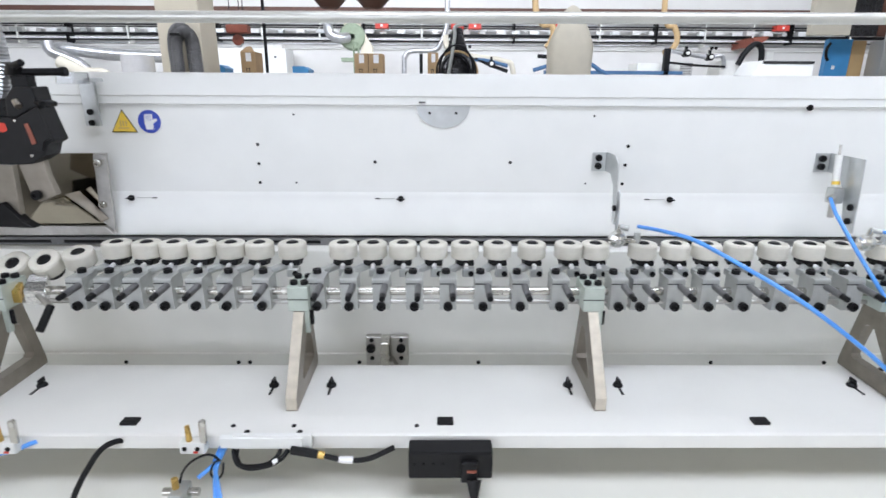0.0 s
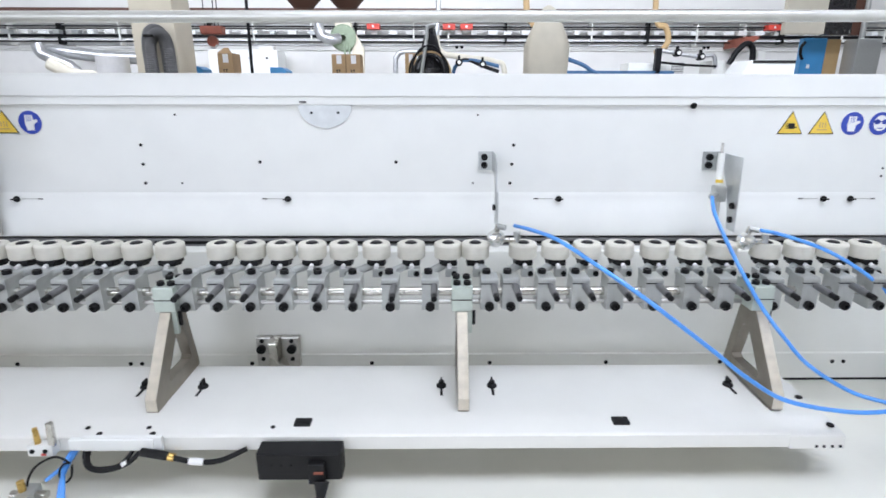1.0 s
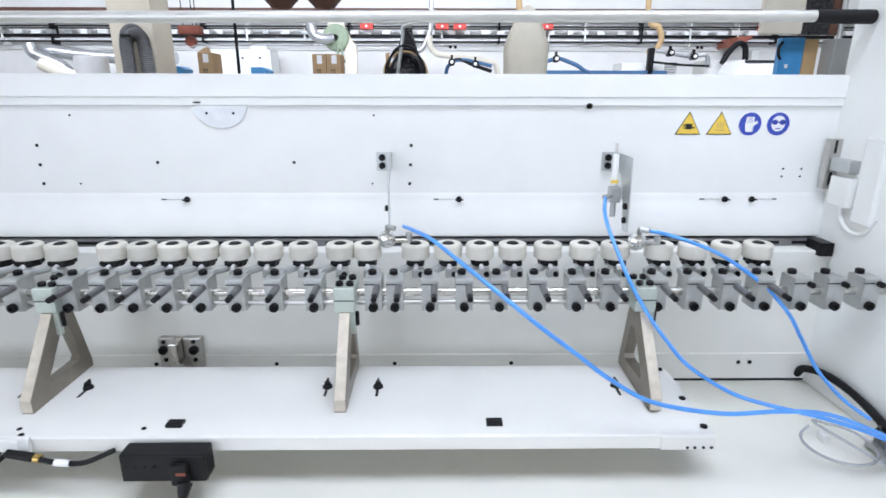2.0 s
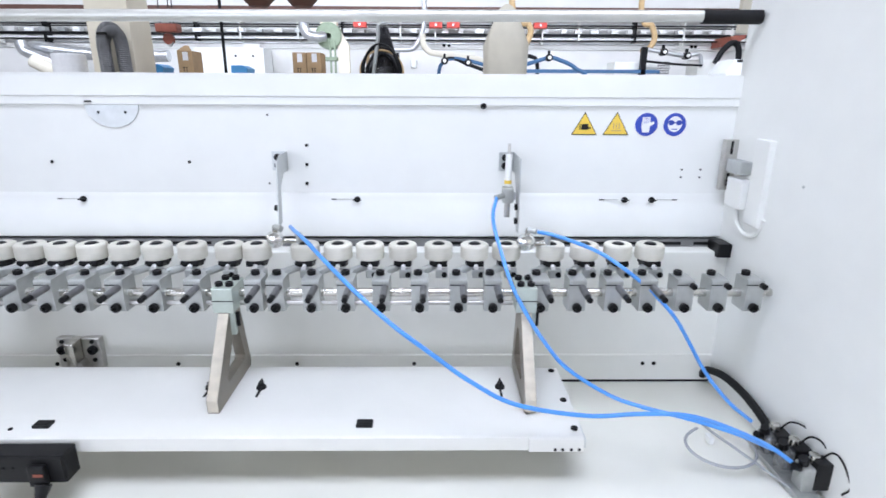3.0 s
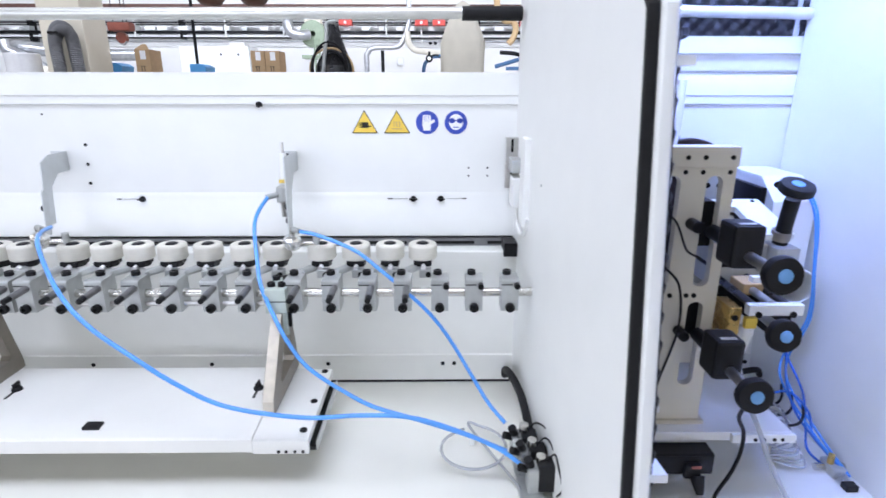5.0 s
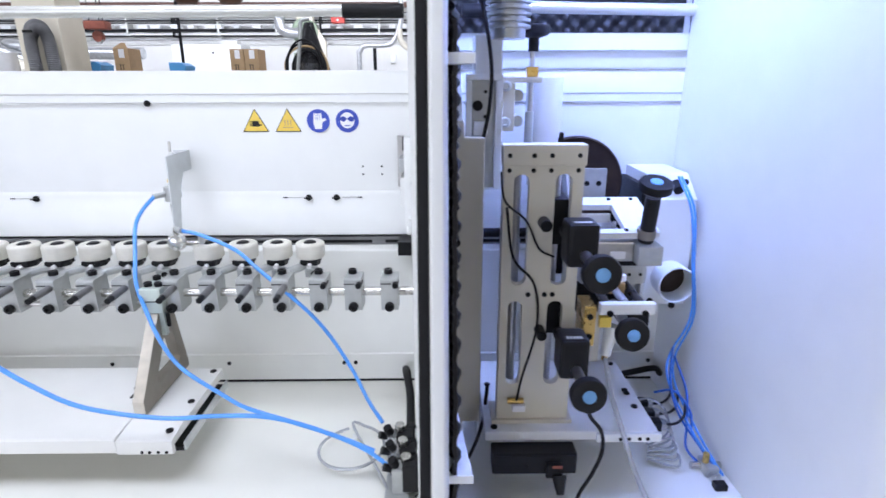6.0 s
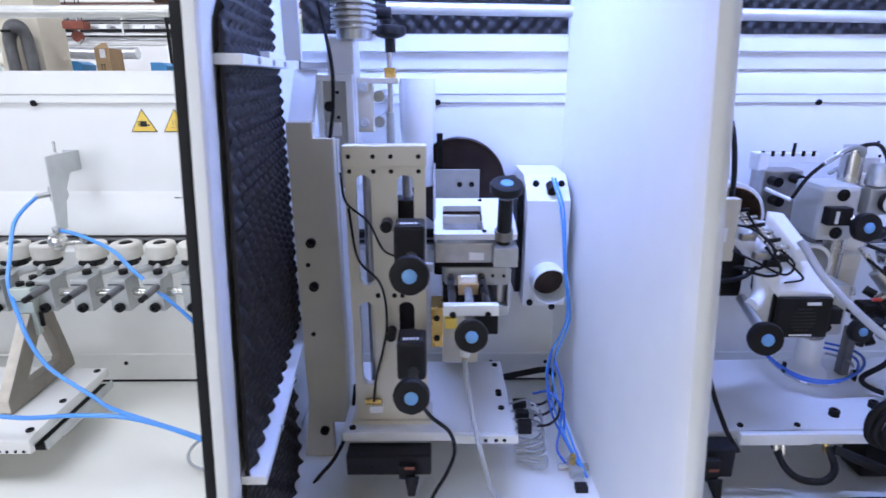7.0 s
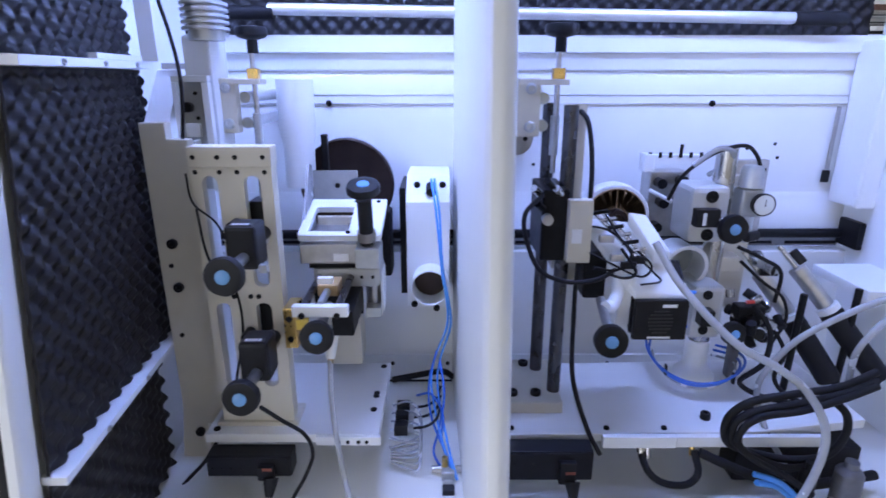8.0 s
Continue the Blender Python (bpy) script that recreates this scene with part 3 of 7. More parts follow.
def wheel_parts(h, xr):
    y = 1.1425
    part("seat_disc", lathe(bmesh.new(), (xr, y, 1.1005), (xr, y, 2), [(0, 0.012), (0.001, 0.019), (0.010, 0.0195), (0.015, 0.0225), (0.0165, 0.012)], 20), M_BLACK, h)
    tyre = part("tyre", lathe(bmesh.new(), (xr, y, 1.1165), (xr, y, 2), [(0.001, 0.010), (0.0, 0.027), (0.002, 0.0293), (0.005, 0.0296), (0.027, 0.0296), (0.030, 0.0288), (0.0318, 0.0265), (0.0318, 0.0145), (0.030, 0.0132), (0.026, 0.0130)], 32), M_TYRE, h, "cream rubber tyre")
    part("hub", lathe(bmesh.new(), (xr, y, 1.14), (xr, y, 2), [(0, 0.0131), (0.0075, 0.0131), (0.0092, 0.0115), (0.0110, 0.0080), (0.0115, 0.004), (0.0105, 0.0)], 20), M_BLACK, tyre)


PAIRS = [(-0.166, -0.138), (-0.112, -0.082), (-0.056, -0.023), (0.004, 0.036), (0.064, 0.097), (0.124, 0.159), (0.193, 0.228), (0.300, 0.336), (0.363, 0.399), (0.426, 0.463), (0.491, 0.527), (0.557, 0.593), (0.626, 0.662), (0.699, 0.732), (0.777, 0.811), (0.893, 0.871), (0.935, 0.965), (1.004, 1.034), (1.071, 1.103), (1.140, 1.174), (1.215, 1.248), (1.291, 1.324), (1.358, 1.389), (1.451, 1.486), (1.523, 1.556), (1.594, 1.628), (1.662, 1.695)]
ref = roller_holder(0.426, 0.463)
for x, xr in PAIRS:
    if abs(x - 0.426) < 1e-6:
        continue
    if abs((xr - x) - 0.0335) < 0.004:
        copy_thing(ref, Matrix.Translation(Vector((x, 1.05, 1.06)) + DATUM))
    else:
        roller_holder(x, xr)
for x in (1.734, 1.801, 1.871):
    h = thing("rod_clamp", (x, 1.05, 1.06), "empty aluminium clamp with black screws on the guide rod", "clamp", "rod clamps")
    clamp_parts(h, x)
    part("side_nub", cyl(bmesh.new(), (x + 0.012, 1.05, 1.096), (x + 0.012, 1.020, 1.096), 0.006, 12, bevel=0.001), M_BLACK, h)
# the leaning rollers at the head
for x, dz, tilt in ((-0.325, -0.019, 40), (-0.263, -0.016, 34), (-0.201, -0.010, 15)):
    h = thing("leaning_roller", (x, 1.1425, 1.1), "cream rubber roller leaning forward on a black hub", "roller", "leaning rollers")
    wheel_parts(h, x)
    h.matrix_basis = pose(x + DATUM.x, 1.1425 - 0.02, 1.1 + dz + DATUM.z, tilt, 0, 0)


datum(-0.005, 0.020, 0.0)
# ---- partitions between the bays ----
def rounded_sheet(bm, back, front, z0, z1):
    """A partition as seen from above: outline of x, y, drawn up from z0 to z1."""
    return extrude(bm, back + front, "z", z0, z1, 0.004)


part_a = thing("partition", (1.96, 0.9, 0.785), "tall white sheet metal partition with a black seal on its front edge", "partition", "bay partitions")


def chamfer(bm, y, z):
    """Cuts the upper front corner off, from (y, z) back and up at 45 degrees."""
    made = bmesh.ops.bisect_plane(bm, geom=bm.verts[:] + bm.edges[:] + bm.faces[:], plane_co=(0, y, z), plane_no=(0, -1, 1), clear_outer=True)
    bmesh.ops.holes_fill(bm, edges=[e for e in made["geom_cut"] if isinstance(e, bmesh.types.BMEdge)])
    return bm


def rake(bm):
    """Leans the front edge back towards the top, as the machine's front slopes."""
    for v in bm.verts:
        v.co.y += 0.145 * (v.co.z - 1.30) * min(1.0, max(0.0, (1.0 - v.co.y) / 0.38))
    return bm


def raked(name, bm, mat, parent, label=""):
    return part(name, rake(bm), mat, parent, label)


raked("sheet", chamfer(rounded_sheet(bmesh.new(), [(1.914, 1.255), (1.954, 0.602), (1.954, 0.5885)], [(1.976, 0.5885), (1.980, 0.605), (1.9365, 1.005), (1.932, 1.012), (1.928, 1.255)], 0.785, 2.02), 0.588, 1.557), M_PAINT, part_a)
raked("black_seal", chamfer(box(bmesh.new(), 1.9525, 1.9650, 0.579, 0.5880, 0.79, 1.63, 0.002), 0.579, 1.558), M_RUBBER, part_a, "black rubber edge seal")
raked("black_seal", extrude(bmesh.new(), [(0.5795, 1.559), (0.588, 1.5545), (0.955, 1.9085), (0.949, 1.9155)], "x", 1.9525, 1.9650, 0.001), M_RUBBER, part_a, "black rubber edge seal")
raked("front_rim", chamfer(extrude(bmesh.new(), [(1.9655, 0.5882), (1.9655, 0.579), (1.969, 0.574), (1.981, 0.574), (1.9845, 0.579), (1.9865, 0.602), (1.979, 0.602), (1.979, 0.5882)], "z", 0.79, 1.68, 0.002), 0.574, 1.558), M_PAINT, part_a, "white rounded front rim")
raked("front_rim", extrude(bmesh.new(), [(0.575, 1.5595), (0.606, 1.544), (0.975, 1.894), (0.945, 1.917)], "x", 1.9655, 1.9855, 0.003), M_PAINT, part_a, "white rounded front rim")


def slant(y):
    return 1.9842 - (y - 0.600) * 0.116


for z0, z1 in ((1.498, 1.5095), (1.0205, 1.031)):
    ends = [(slant(0.604), 0.604), (slant(0.604) + 0.032, 0.604), (slant(1.0) + 0.032, 1.0), (slant(1.0), 1.0)]
    raked("foam_rail", extrude(bmesh.new(), ends, "z", z0, z1, 0.001), M_PAINT, part_a, "white angle holding the foam")
    for y in (0.70, 0.82, 0.94):
        raked("rail_screw", screw(bmesh.new(), (slant(y) + 0.0318, y, (z0 + z1) / 2), (1, 0, 0), 0.004, 0.003), M_STEEL, part_a)


def foam_field(u0, u1, v0, v1, pitch, height, place):
    """Egg-crate foam: a rolling field of bumps, u and v in the plane, place turns u, v, h into a point."""
    bm = bmesh.new()
    n, m = round((u1 - u0) / (pitch / 7)), round((v1 - v0) / (pitch / 7))
    grid = []
    for i in range(n + 1):
        row = []
        for j in range(m + 1):
            u, v = u0 + (u1 - u0) * i / n, v0 + (v1 - v0) * j / m
            s = 0.5 + 0.5 * math.cos(math.pi * 2 * u / pitch) * math.cos(math.pi * 2 * v / pitch)
            s += 0.06 * noise.noise((u * 40, v * 40, 0.3))
            row.append(bm.verts.new(place(u, v, 0.004 + height * max(0.0, s))))
        grid.append(row)
    for i in range(n):
        for j in range(m):
            bm.faces.new((grid[i][j], grid[i + 1][j], grid[i + 1][j + 1], grid[i][j + 1]))
    rim = [grid[i][0] for i in range(n + 1)] + [grid[n][j] for j in range(1, m + 1)] + [grid[i][m] for i in range(n - 1, -1, -1)] + [grid[0][j] for j in range(m - 1, 0, -1)]
    back = [bm.verts.new(v.co - (place(0.7, 0.7, 0.005) - place(0.7, 0.7, 0))) for v in rim]
    for i in range(len(rim)):
        bm.faces.new((rim[i], rim[(i + 1) % len(rim)], back[(i + 1) % len(rim)], back[i]))
    bmesh.ops.recalc_face_normals(bm, faces=bm.faces)
    return bm


for z0, z1 in ((1.032, 1.497), (1.511, 1.98), (0.80, 1.0195)):
    pad = foam_field(0.604, 0.902 if z1 < 1.1 else 1.0 if z1 < 1.5 else 0.968, z0, z1, 0.034, 0.0135, lambda u, v, h: Vector((slant(u) + 0.002 + h, u, v)))
    raked("foam_pad", chamfer(pad, 0.607, 1.545), M_FOAM, part_a, "dark egg-crate acoustic foam")
raked("foam_clip", extrude(bmesh.new(), [(slant(0.80) + 0.001, 0.80), (slant(0.80) + 0.031, 0.80), (slant(0.985) + 0.031, 0.985), (slant(0.985) + 0.001, 0.985)], "z", 1.5097, 1.518, 0.001), M_PAINT, part_a)
raked("foam_upright", box(bmesh.new(), 1.9705, 1.998, 0.970, 0.978, 1.510, 2.0, 0.001), M_PAINT, part_a, "white upright angle ending the foam")
raked("wall_screw", screw(bmesh.new(), (1.9285, 1.0, 1.30), (-1, 0, 0), 0.0028, 0.002), M_ZINC, part_a)

datum(-0.002, 0.020, 0.0)
part_b = thing("partition", (2.50, 0.9, 0.785), "tall white sheet metal partition with a rounded front edge", "partition", "bay partitions")
raked("sheet", rounded_sheet(bmesh.new(), [(2.483, 1.21), (2.506, 0.625)], [(2.512, 0.603), (2.526, 0.600), (2.538, 0.606), (2.541, 0.618), (2.534, 0.63), (2.512, 1.21)], 0.785, 2.02), M_PAINT, part_b)
raked("sheet_screw", screw(bmesh.new(), (2.5035, 0.70, 0.845), (-1, 0, 0), 0.003, 0.002), M_ZINC, part_b)
datum(0.0, 0.0, 0.0)
part_c = thing("end_cabinet", (3.40, 1.0, 0.785), "white sheet metal end cabinet beside the second bay", "cabinet")
part("side_wall", box(bmesh.new(), 3.36, 3.45, 0.62, 1.25, 0.785, 2.02, 0.004), M_PAINT, part_c)
part("upper_box", box(bmesh.new(), 3.318, 3.36, 1.16, 1.25, 1.222, 1.556, 0.006), M_PAINT, part_c, "white folded cover box")
part("box_slot", box(bmesh.new(), 3.306, 3.313, 1.2552, 1.2592, 1.29, 1.425), M_STEEL, part_c)
part("slot_end", box(bmesh.new(), 3.300, 3.314, 1.250, 1.2590, 1.262, 1.289, 0.002), M_BLACK, part_c)
part("ledge", box(bmesh.new(), 3.24, 3.36, 0.98, 1.14, 1.09, 1.11, 0.003), M_PAINT, part_c)

# ---- the hood over the closed bays ----
hood = thing("machine_hood", (2.7, 1.1, 1.52), "raised white hood lined with dark acoustic foam over the bays", "hood")
part("back_strip", extrude(bmesh.new(), [(1.2575, 1.4965), (1.2540, 1.500), (1.2480, 1.531), (1.2400, 1.534), (1.2380, 1.5665), (1.291, 1.5675), (1.291, 1.4965)], "x", 1.93, 3.36), M_PAINT, hood, "white folded strip")
for x0, x1 in ((1.932, 2.49), (2.505, 3.355)):
    part("foam_pad", foam_field(x0, x1, 1.570, 1.86, 0.034, 0.012, lambda u, v, h: Vector((u, 1.292 - h, v))), M_FOAM, hood, "dark egg-crate acoustic foam")
part("back_sheet", box(bmesh.new(), 1.93, 3.36, 1.293, 1.305, 1.5, 2.0), M_PAINT, hood)
# unseen sheet, drawn forward to keep the overhead lamps out of the bays
part("shade_sheet", box(bmesh.new(), 1.94, 3.40, 0.22, 1.30, 2.021, 2.035), M_PAINT, hood)

# ---- the lifting rods of the lids ----
for x0, x1, g0, g1, lab in ((-1.2, 1.79, 1.785, 1.905, 1), (2.115, 3.16, 2.02, 2.125, 1), (3.15, 3.16, 3.155, 3.26, 0)):
    r = thing("lid_rod", ((x0 + x1) / 2, 1.22, 1.606), "polished round bar with a black sleeve at its end", "rod", "lid rods")
    if lab:
        part("bar", cyl(bmesh.new(), (x0, 1.22, 1.597 if x0 < 0 else 1.614), (x1, 1.22, 1.608 if x0 < 0 else 1.597), 0.0115, 20), M_BAR, r)
    zz = 1.607 if x0 < 3 else 1.596
    part("sleeve", cyl(bmesh.new(), (g0, 1.22, zz), (g1, 1.22, zz), 0.0138, 20, bevel=0.002), M_RUBBER, r, "black rubber sleeve")


def star_knob(parent, p, d, r=0.026, cap=True):
    """A black lobed knob with a blue cap, its face at p looking along d."""
    p, d = Vector(p), Vector(d).normalized()
    a = d.orthogonal().normalized()
    b = d.cross(a)
    bm = bmesh.new()
    n = 48
    loops = []
    for h, k in ((-0.020, 0.42), (-0.017, 0.80), (-0.013, 0.98), (-0.004, 1.0), (0.0, 0.93), (0.0012, 0.62), (0.0005, 0.45)):
        loop = []
        for i in range(n):
            w = 2 * math.pi * i / n
            rr = r * k * (1 + (0.010 * math.cos(7 * w) if k > 0.7 else 0))
            loop.append(bm.verts.new(p + d * h + (a * math.cos(w) + b * math.sin(w)) * rr))
        loops.append(loop)
    for u, v in zip(loops, loops[1:]):
        for i in range(n):
            bm.faces.new((u[i], u[(i + 1) % n], v[(i + 1) % n], v[i]))
    bm.faces.new(loops[0]), bm.faces.new(loops[-1])
    bmesh.ops.recalc_face_normals(bm, faces=bm.faces)
    k = part("knob", bm, M_PLASTIC, parent, "black lobed plastic hand knob")
    if cap:
        part("knob_cap", lathe(bmesh.new(), p, p + d, [(0.0, r * 0.38), (0.002, r * 0.36), (0.0032, r * 0.22), (0.0036, 0)], 20), M_KNOBCAP, k, "pale blue knob cap")
    return k




def counter(parent, x, y, z, d=0.045):
    """A black position counter with a small window and a knob in front."""
    bm = bmesh.new()
    box(bm, x - 0.022, x + 0.022, y, y + d, z - 0.034, z + 0.030, 0.006)
    c = part("position_counter", bm, M_PLASTIC, parent, "black plastic position counter")
    part("counter_window", box(bmesh.new(), x - 0.016, x + 0.016, y + 0.006, y + 0.018, z + 0.0295, z + 0.0308), M_INK, c)
    for k in range(5):
        part("digit_wheel", box(bmesh.new(), x - 0.0125 + k * 0.005, x - 0.009 + k * 0.005, y + 0.008, y + 0.015, z + 0.0305, z + 0.0315), M_DIAL, c)
    return c


# ---- first bay ----
datum(0.0, 0.028, 0.0)
post = thing("mounting_post", (2.0, 0.93, 0.785), "beige painted stepped mounting post bolted beside the foam", "post")
part("plate", extrude(bmesh.new(), [(1.958, 0.785), (2.014, 0.785), (2.014, 0.86), (2.047, 0.86), (2.047, 1.39), (2.014, 1.39), (2.014, 1.416), (1.972, 1.416), (1.972, 0.9)], "y", 0.910, 0.932, 0.002), M_PLATE, post)
part("side_cheek", extrude(bmesh.new(), [(0.933, 0.80), (0.99, 0.80), (0.99, 1.385), (0.933, 1.385)], "x", 2.043, 2.049, 0.001), M_PAINT, post, "white side cheek")
part("gusset", extrude(bmesh.new(), [(0.9325, 1.395), (0.9325, 1.416), (1.0, 1.497), (1.0, 1.476)], "x", 1.971, 2.012, 0.001), M_PAINT, post, "white sloping gusset")
part("gusset_lip", box(bmesh.new(), 1.984, 2.030, 0.99, 1.006, 1.498, 1.508, 0.001), M_PAINT, post)
part("upper_bracket", box(bmesh.new(), 2.018, 2.0775, 0.958, 0.966, 1.30, 1.488, 0.001), M_ALU, post, "white recessed bracket")
for x0, x1, z0, z1 in ((2.018, 2.027, 1.30, 1.4775), (2.066, 2.0775, 1.30, 1.4775), (2.018, 2.0775, 1.478, 1.488)):
    part("bracket_edge", box(bmesh.new(), x0, x1, 0.944, 0.9578, z0, z1, 0.001), M_PAINT, post)
part("bracket_block", box(bmesh.new(), 2.031, 2.054, 0.948, 0.9578, 1.39, 1.412, 0.001), M_PAINT, post)
part("bracket_knob", cyl(bmesh.new(), (2.037, 0.958, 1.438), (2.037, 0.946, 1.438), 0.0085, 16, bevel=0.001), M_BLACK, post)
part("white_profile", box(bmesh.new(), 2.033, 2.078, 0.967, 1.04, 1.30, 1.549, 0.003), M_PAINT, post, "white upright profile")
part("thin_cable", hose(bmesh.new(), [(2.03, 0.90, 1.66), (2.036, 0.90, 1.60), (2.0463, 0.90, 1.552), (2.054, 0.90, 1.495), (2.052, 0.90, 1.44), (2.044, 0.902, 1.392)], 0.003, 8), M_RUBBER, post)
for z in (1.216, 1.137, 0.845):
    part("post_bolt", screw(bmesh.new(), (2.0, 0.909, z), (0, -1, 0), 0.0085, 0.008), M_BLACK, post)
for z in (1.176, 1.045):
    part("post_bolt", screw(bmesh.new(), (1.992, 0.909, z), (0, -1, 0), 0.004, 0.003), M_BLACK, post)
for z in (1.46, 1.42):
    part("profile_bolt", screw(bmesh.new(), (2.05, 0.9578, z), (0, -1, 0), 0.003, 0.004), M_BLACK, post)
lift = thing("lid_cylinder", (2.083, 0.95, 1.545), "ribbed aluminium lid cylinder head on a white bracket", "cylinder")
bm = bmesh.new()
for k in range(5):
    cyl(bm, (2.083, 0.95, 1.556 + k * 0.009), (2.083, 0.95, 1.561 + k * 0.009), 0.036, 20, bevel=0.001)
cyl(bm, (2.083, 0.95, 1.541), (2.083, 0.95, 1.62), 0.028, 20)
part("ribbed_head", bm, M_ALU, lift)
part("cylinder_foot", box(bmesh.new(), 2.064, 2.102, 0.972, 1.0, 1.5495, 1.556, 0.001), M_ALU, lift)

datum(-0.011, 0.034, 0.001)
tower = thing("milling_tower", (2.145, 0.87, 0.90), "beige painted slotted upright with two black hand-wheel counters", "machine unit")
outer = [(2.083, 0.905), (2.207, 0.905), (2.207, 1.382), (2.083, 1.382)]
slots = [slot_loop(2.099, 2.123, 1.158, 1.340, 0.012), slot_loop(2.163, 2.189, 1.158, 1.340, 0.012), slot_loop(2.096, 2.120, 0.975, 1.130, 0.012), slot_loop(2.161, 2.187, 0.975, 1.130, 0.012)]
part("slotted_plate", frame_plate(bmesh.new(), outer, slots, "y", 0.845, 0.860), M_PLATE, tower, smooth=False)
part("top_cap", box(bmesh.new(), 2.081, 2.209, 0.842, 0.874, 1.3535, 1.385, 0.0015), M_PLATE, tower)
part("side_plate", box(bmesh.new(), 2.196, 2.207, 0.8605, 0.874, 0.905, 1.353, 0.001), M_PLATE, tower)
part("side_plate", box(bmesh.new(), 2.083, 2.094, 0.8605, 0.874, 0.905, 1.353, 0.001), M_PLATE, tower)
part("foot", box(bmesh.new(), 2.074, 2.215, 0.838, 0.90, 0.8895, 0.9065, 0.0015), M_PLATE, tower)
for x in (2.091, 2.128, 2.155, 2.197):
    for z in (1.369, 1.346):
        part("cap_screw", screw(bmesh.new(), (x, 0.8418 if z > 1.36 else 0.8448, z), (0, -1, 0), 0.0036, 0.002), M_BLACK, tower)
for x, z in ((2.128, 1.142), (2.155, 1.142), (2.168, 1.142)):
    part("plate_screw", screw(bmesh.new(), (x, 0.845, z), (0, -1, 0), 0.004, 0.003), M_BLACK, tower)
for x in (2.111, 2.176):
    part("guide_spindle", cyl(bmesh.new(), (x, 0.90, 0.92), (x, 0.90, 1.35), 0.008, 14), M_STEEL, tower)
for k, z in ((0, 1.25), (1, 1.09)):
    part("nut_block", box(bmesh.new(), 2.158, 2.194, 0.868, 0.915, z - 0.03, z + 0.045, 0.002), M_BLACK, tower)
    c = counter(tower, 2.186, 0.742, (1.257, 1.078)[k], 0.05)
    part("gear_stub", cyl(bmesh.new(), (2.186, 0.79, (1.25, 1.07)[k]), (2.186, 0.85, (1.25, 1.07)[k]), 0.012, 14), M_BLACK, tower)
    part("counter_shaft", cyl(bmesh.new(), (2.189, 0.68, 1.242 if k == 0 else 1.06), (2.189, 0.84, 1.242 if k == 0 else 1.06), 0.008, 14), M_STEEL, tower)
star_knob(tower, (2.190, 0.660, 1.243), (0, -1, 0.12))
star_knob(tower, (2.189, 0.668, 1.061), (0, -1, 0.12))
part("sensor_stub", box(bmesh.new(), 2.207, 2.219, 0.745, 0.755, 1.218, 1.230, 0.001), M_ALU, tower)
part("foot_slot", box(bmesh.new(), 2.135, 2.160, 0.8372, 0.8385, 0.895, 0.899), M_BLACK, tower)
part("white_sensor", box(bmesh.new(), 2.108, 2.130, 0.828, 0.842, 0.930, 0.942, 0.001), M_LABEL, tower)
part("copper_fitting", cyl(bmesh.new(), (2.100, 0.838, 0.946), (2.128, 0.838, 0.946), 0.005, 10), M_BRASS, tower)
part("thin_cable", hose(bmesh.new(), [(2.165, 0.835, 1.21), (2.14, 0.832, 1.225), (2.118, 0.832, 1.27), (2.085, 0.836, 1.30), (2.078, 0.84, 1.345)], 0.0018, 8), M_RUBBER, tower)
part("thin_cable", hose(bmesh.new(), [(2.088, 0.838, 1.29), (2.10, 0.832, 1.21), (2.135, 0.83, 1.165), (2.142, 0.828, 1.09), (2.122, 0.828, 1.0), (2.115, 0.834, 0.95)], 0.0021, 8), M_RUBBER, tower)

part("thumb_screw", cyl(bmesh.new(), (2.147, 0.845, 1.265), (2.147, 0.815, 1.265), 0.0095, 16, bevel=0.002), M_BLACK, tower)
part("thumb_screw", cyl(bmesh.new(), (2.149, 0.845, 1.080), (2.149, 0.815, 1.080), 0.0085, 16, bevel=0.002), M_BLACK, tower)
solo("limit_switch", box(bmesh.new(), 2.029, 2.050, 1.0, 1.03, 1.052, 1.132, 0.003), M_PLASTIC, "small black limit switch beside the mounting post", "switch")

datum(-0.006, 0.055, 0.0)
spindle = thing("height_spindle", (2.137, 0.98, 1.38), "height spindle with a black knob and brass nut", "spindle")
part("bolted_plate", box(bmesh.new(), 2.074, 2.110, 0.965, 0.985, 1.392, 1.484, 0.002), M_PLATE, spindle)
for z in (1.468, 1.408):
    part("plate_bolt", screw(bmesh.new(), (2.094, 0.9645, z), (0, -1, 0), 0.009, 0.006), M_ZINC, spindle)
part("cross_bar", box(bmesh.new(), 2.074, 2.155, 0.962, 0.995, 1.4735, 1.4825, 0.001), M_PLATE, spindle)
part("cross_shaft", cyl(bmesh.new(), (2.118, 0.985, 1.452), (2.118, 1.235, 1.452), 0.010, 14), M_ALU, spindle)
part("cross_shaft", cyl(bmesh.new(), (2.118, 0.985, 1.408), (2.118, 1.235, 1.408), 0.010, 14), M_ALU, spindle)
part("back_flange", extrude(bmesh.new(), slot_loop(2.060, 2.145, 1.325, 1.478, 0.035), "y", 1.236, 1.2475), M_STEEL, spindle, "round-ended aluminium flange")
for x, z in ((2.076, 1.45), (2.076, 1.41), (2.076, 1.37), (2.128, 1.45), (2.128, 1.41), (2.128, 1.36)):
    part("flange_screw", screw(bmesh.new(), (x, 1.2355, z), (0, -1, 0), 0.0048, 0.004), M_BLACK, spindle)
part("screw_shaft", cyl(bmesh.new(), (2.139, 0.98, 1.33), (2.139, 0.98, 1.545), 0.0045, 12), M_STEEL, spindle)
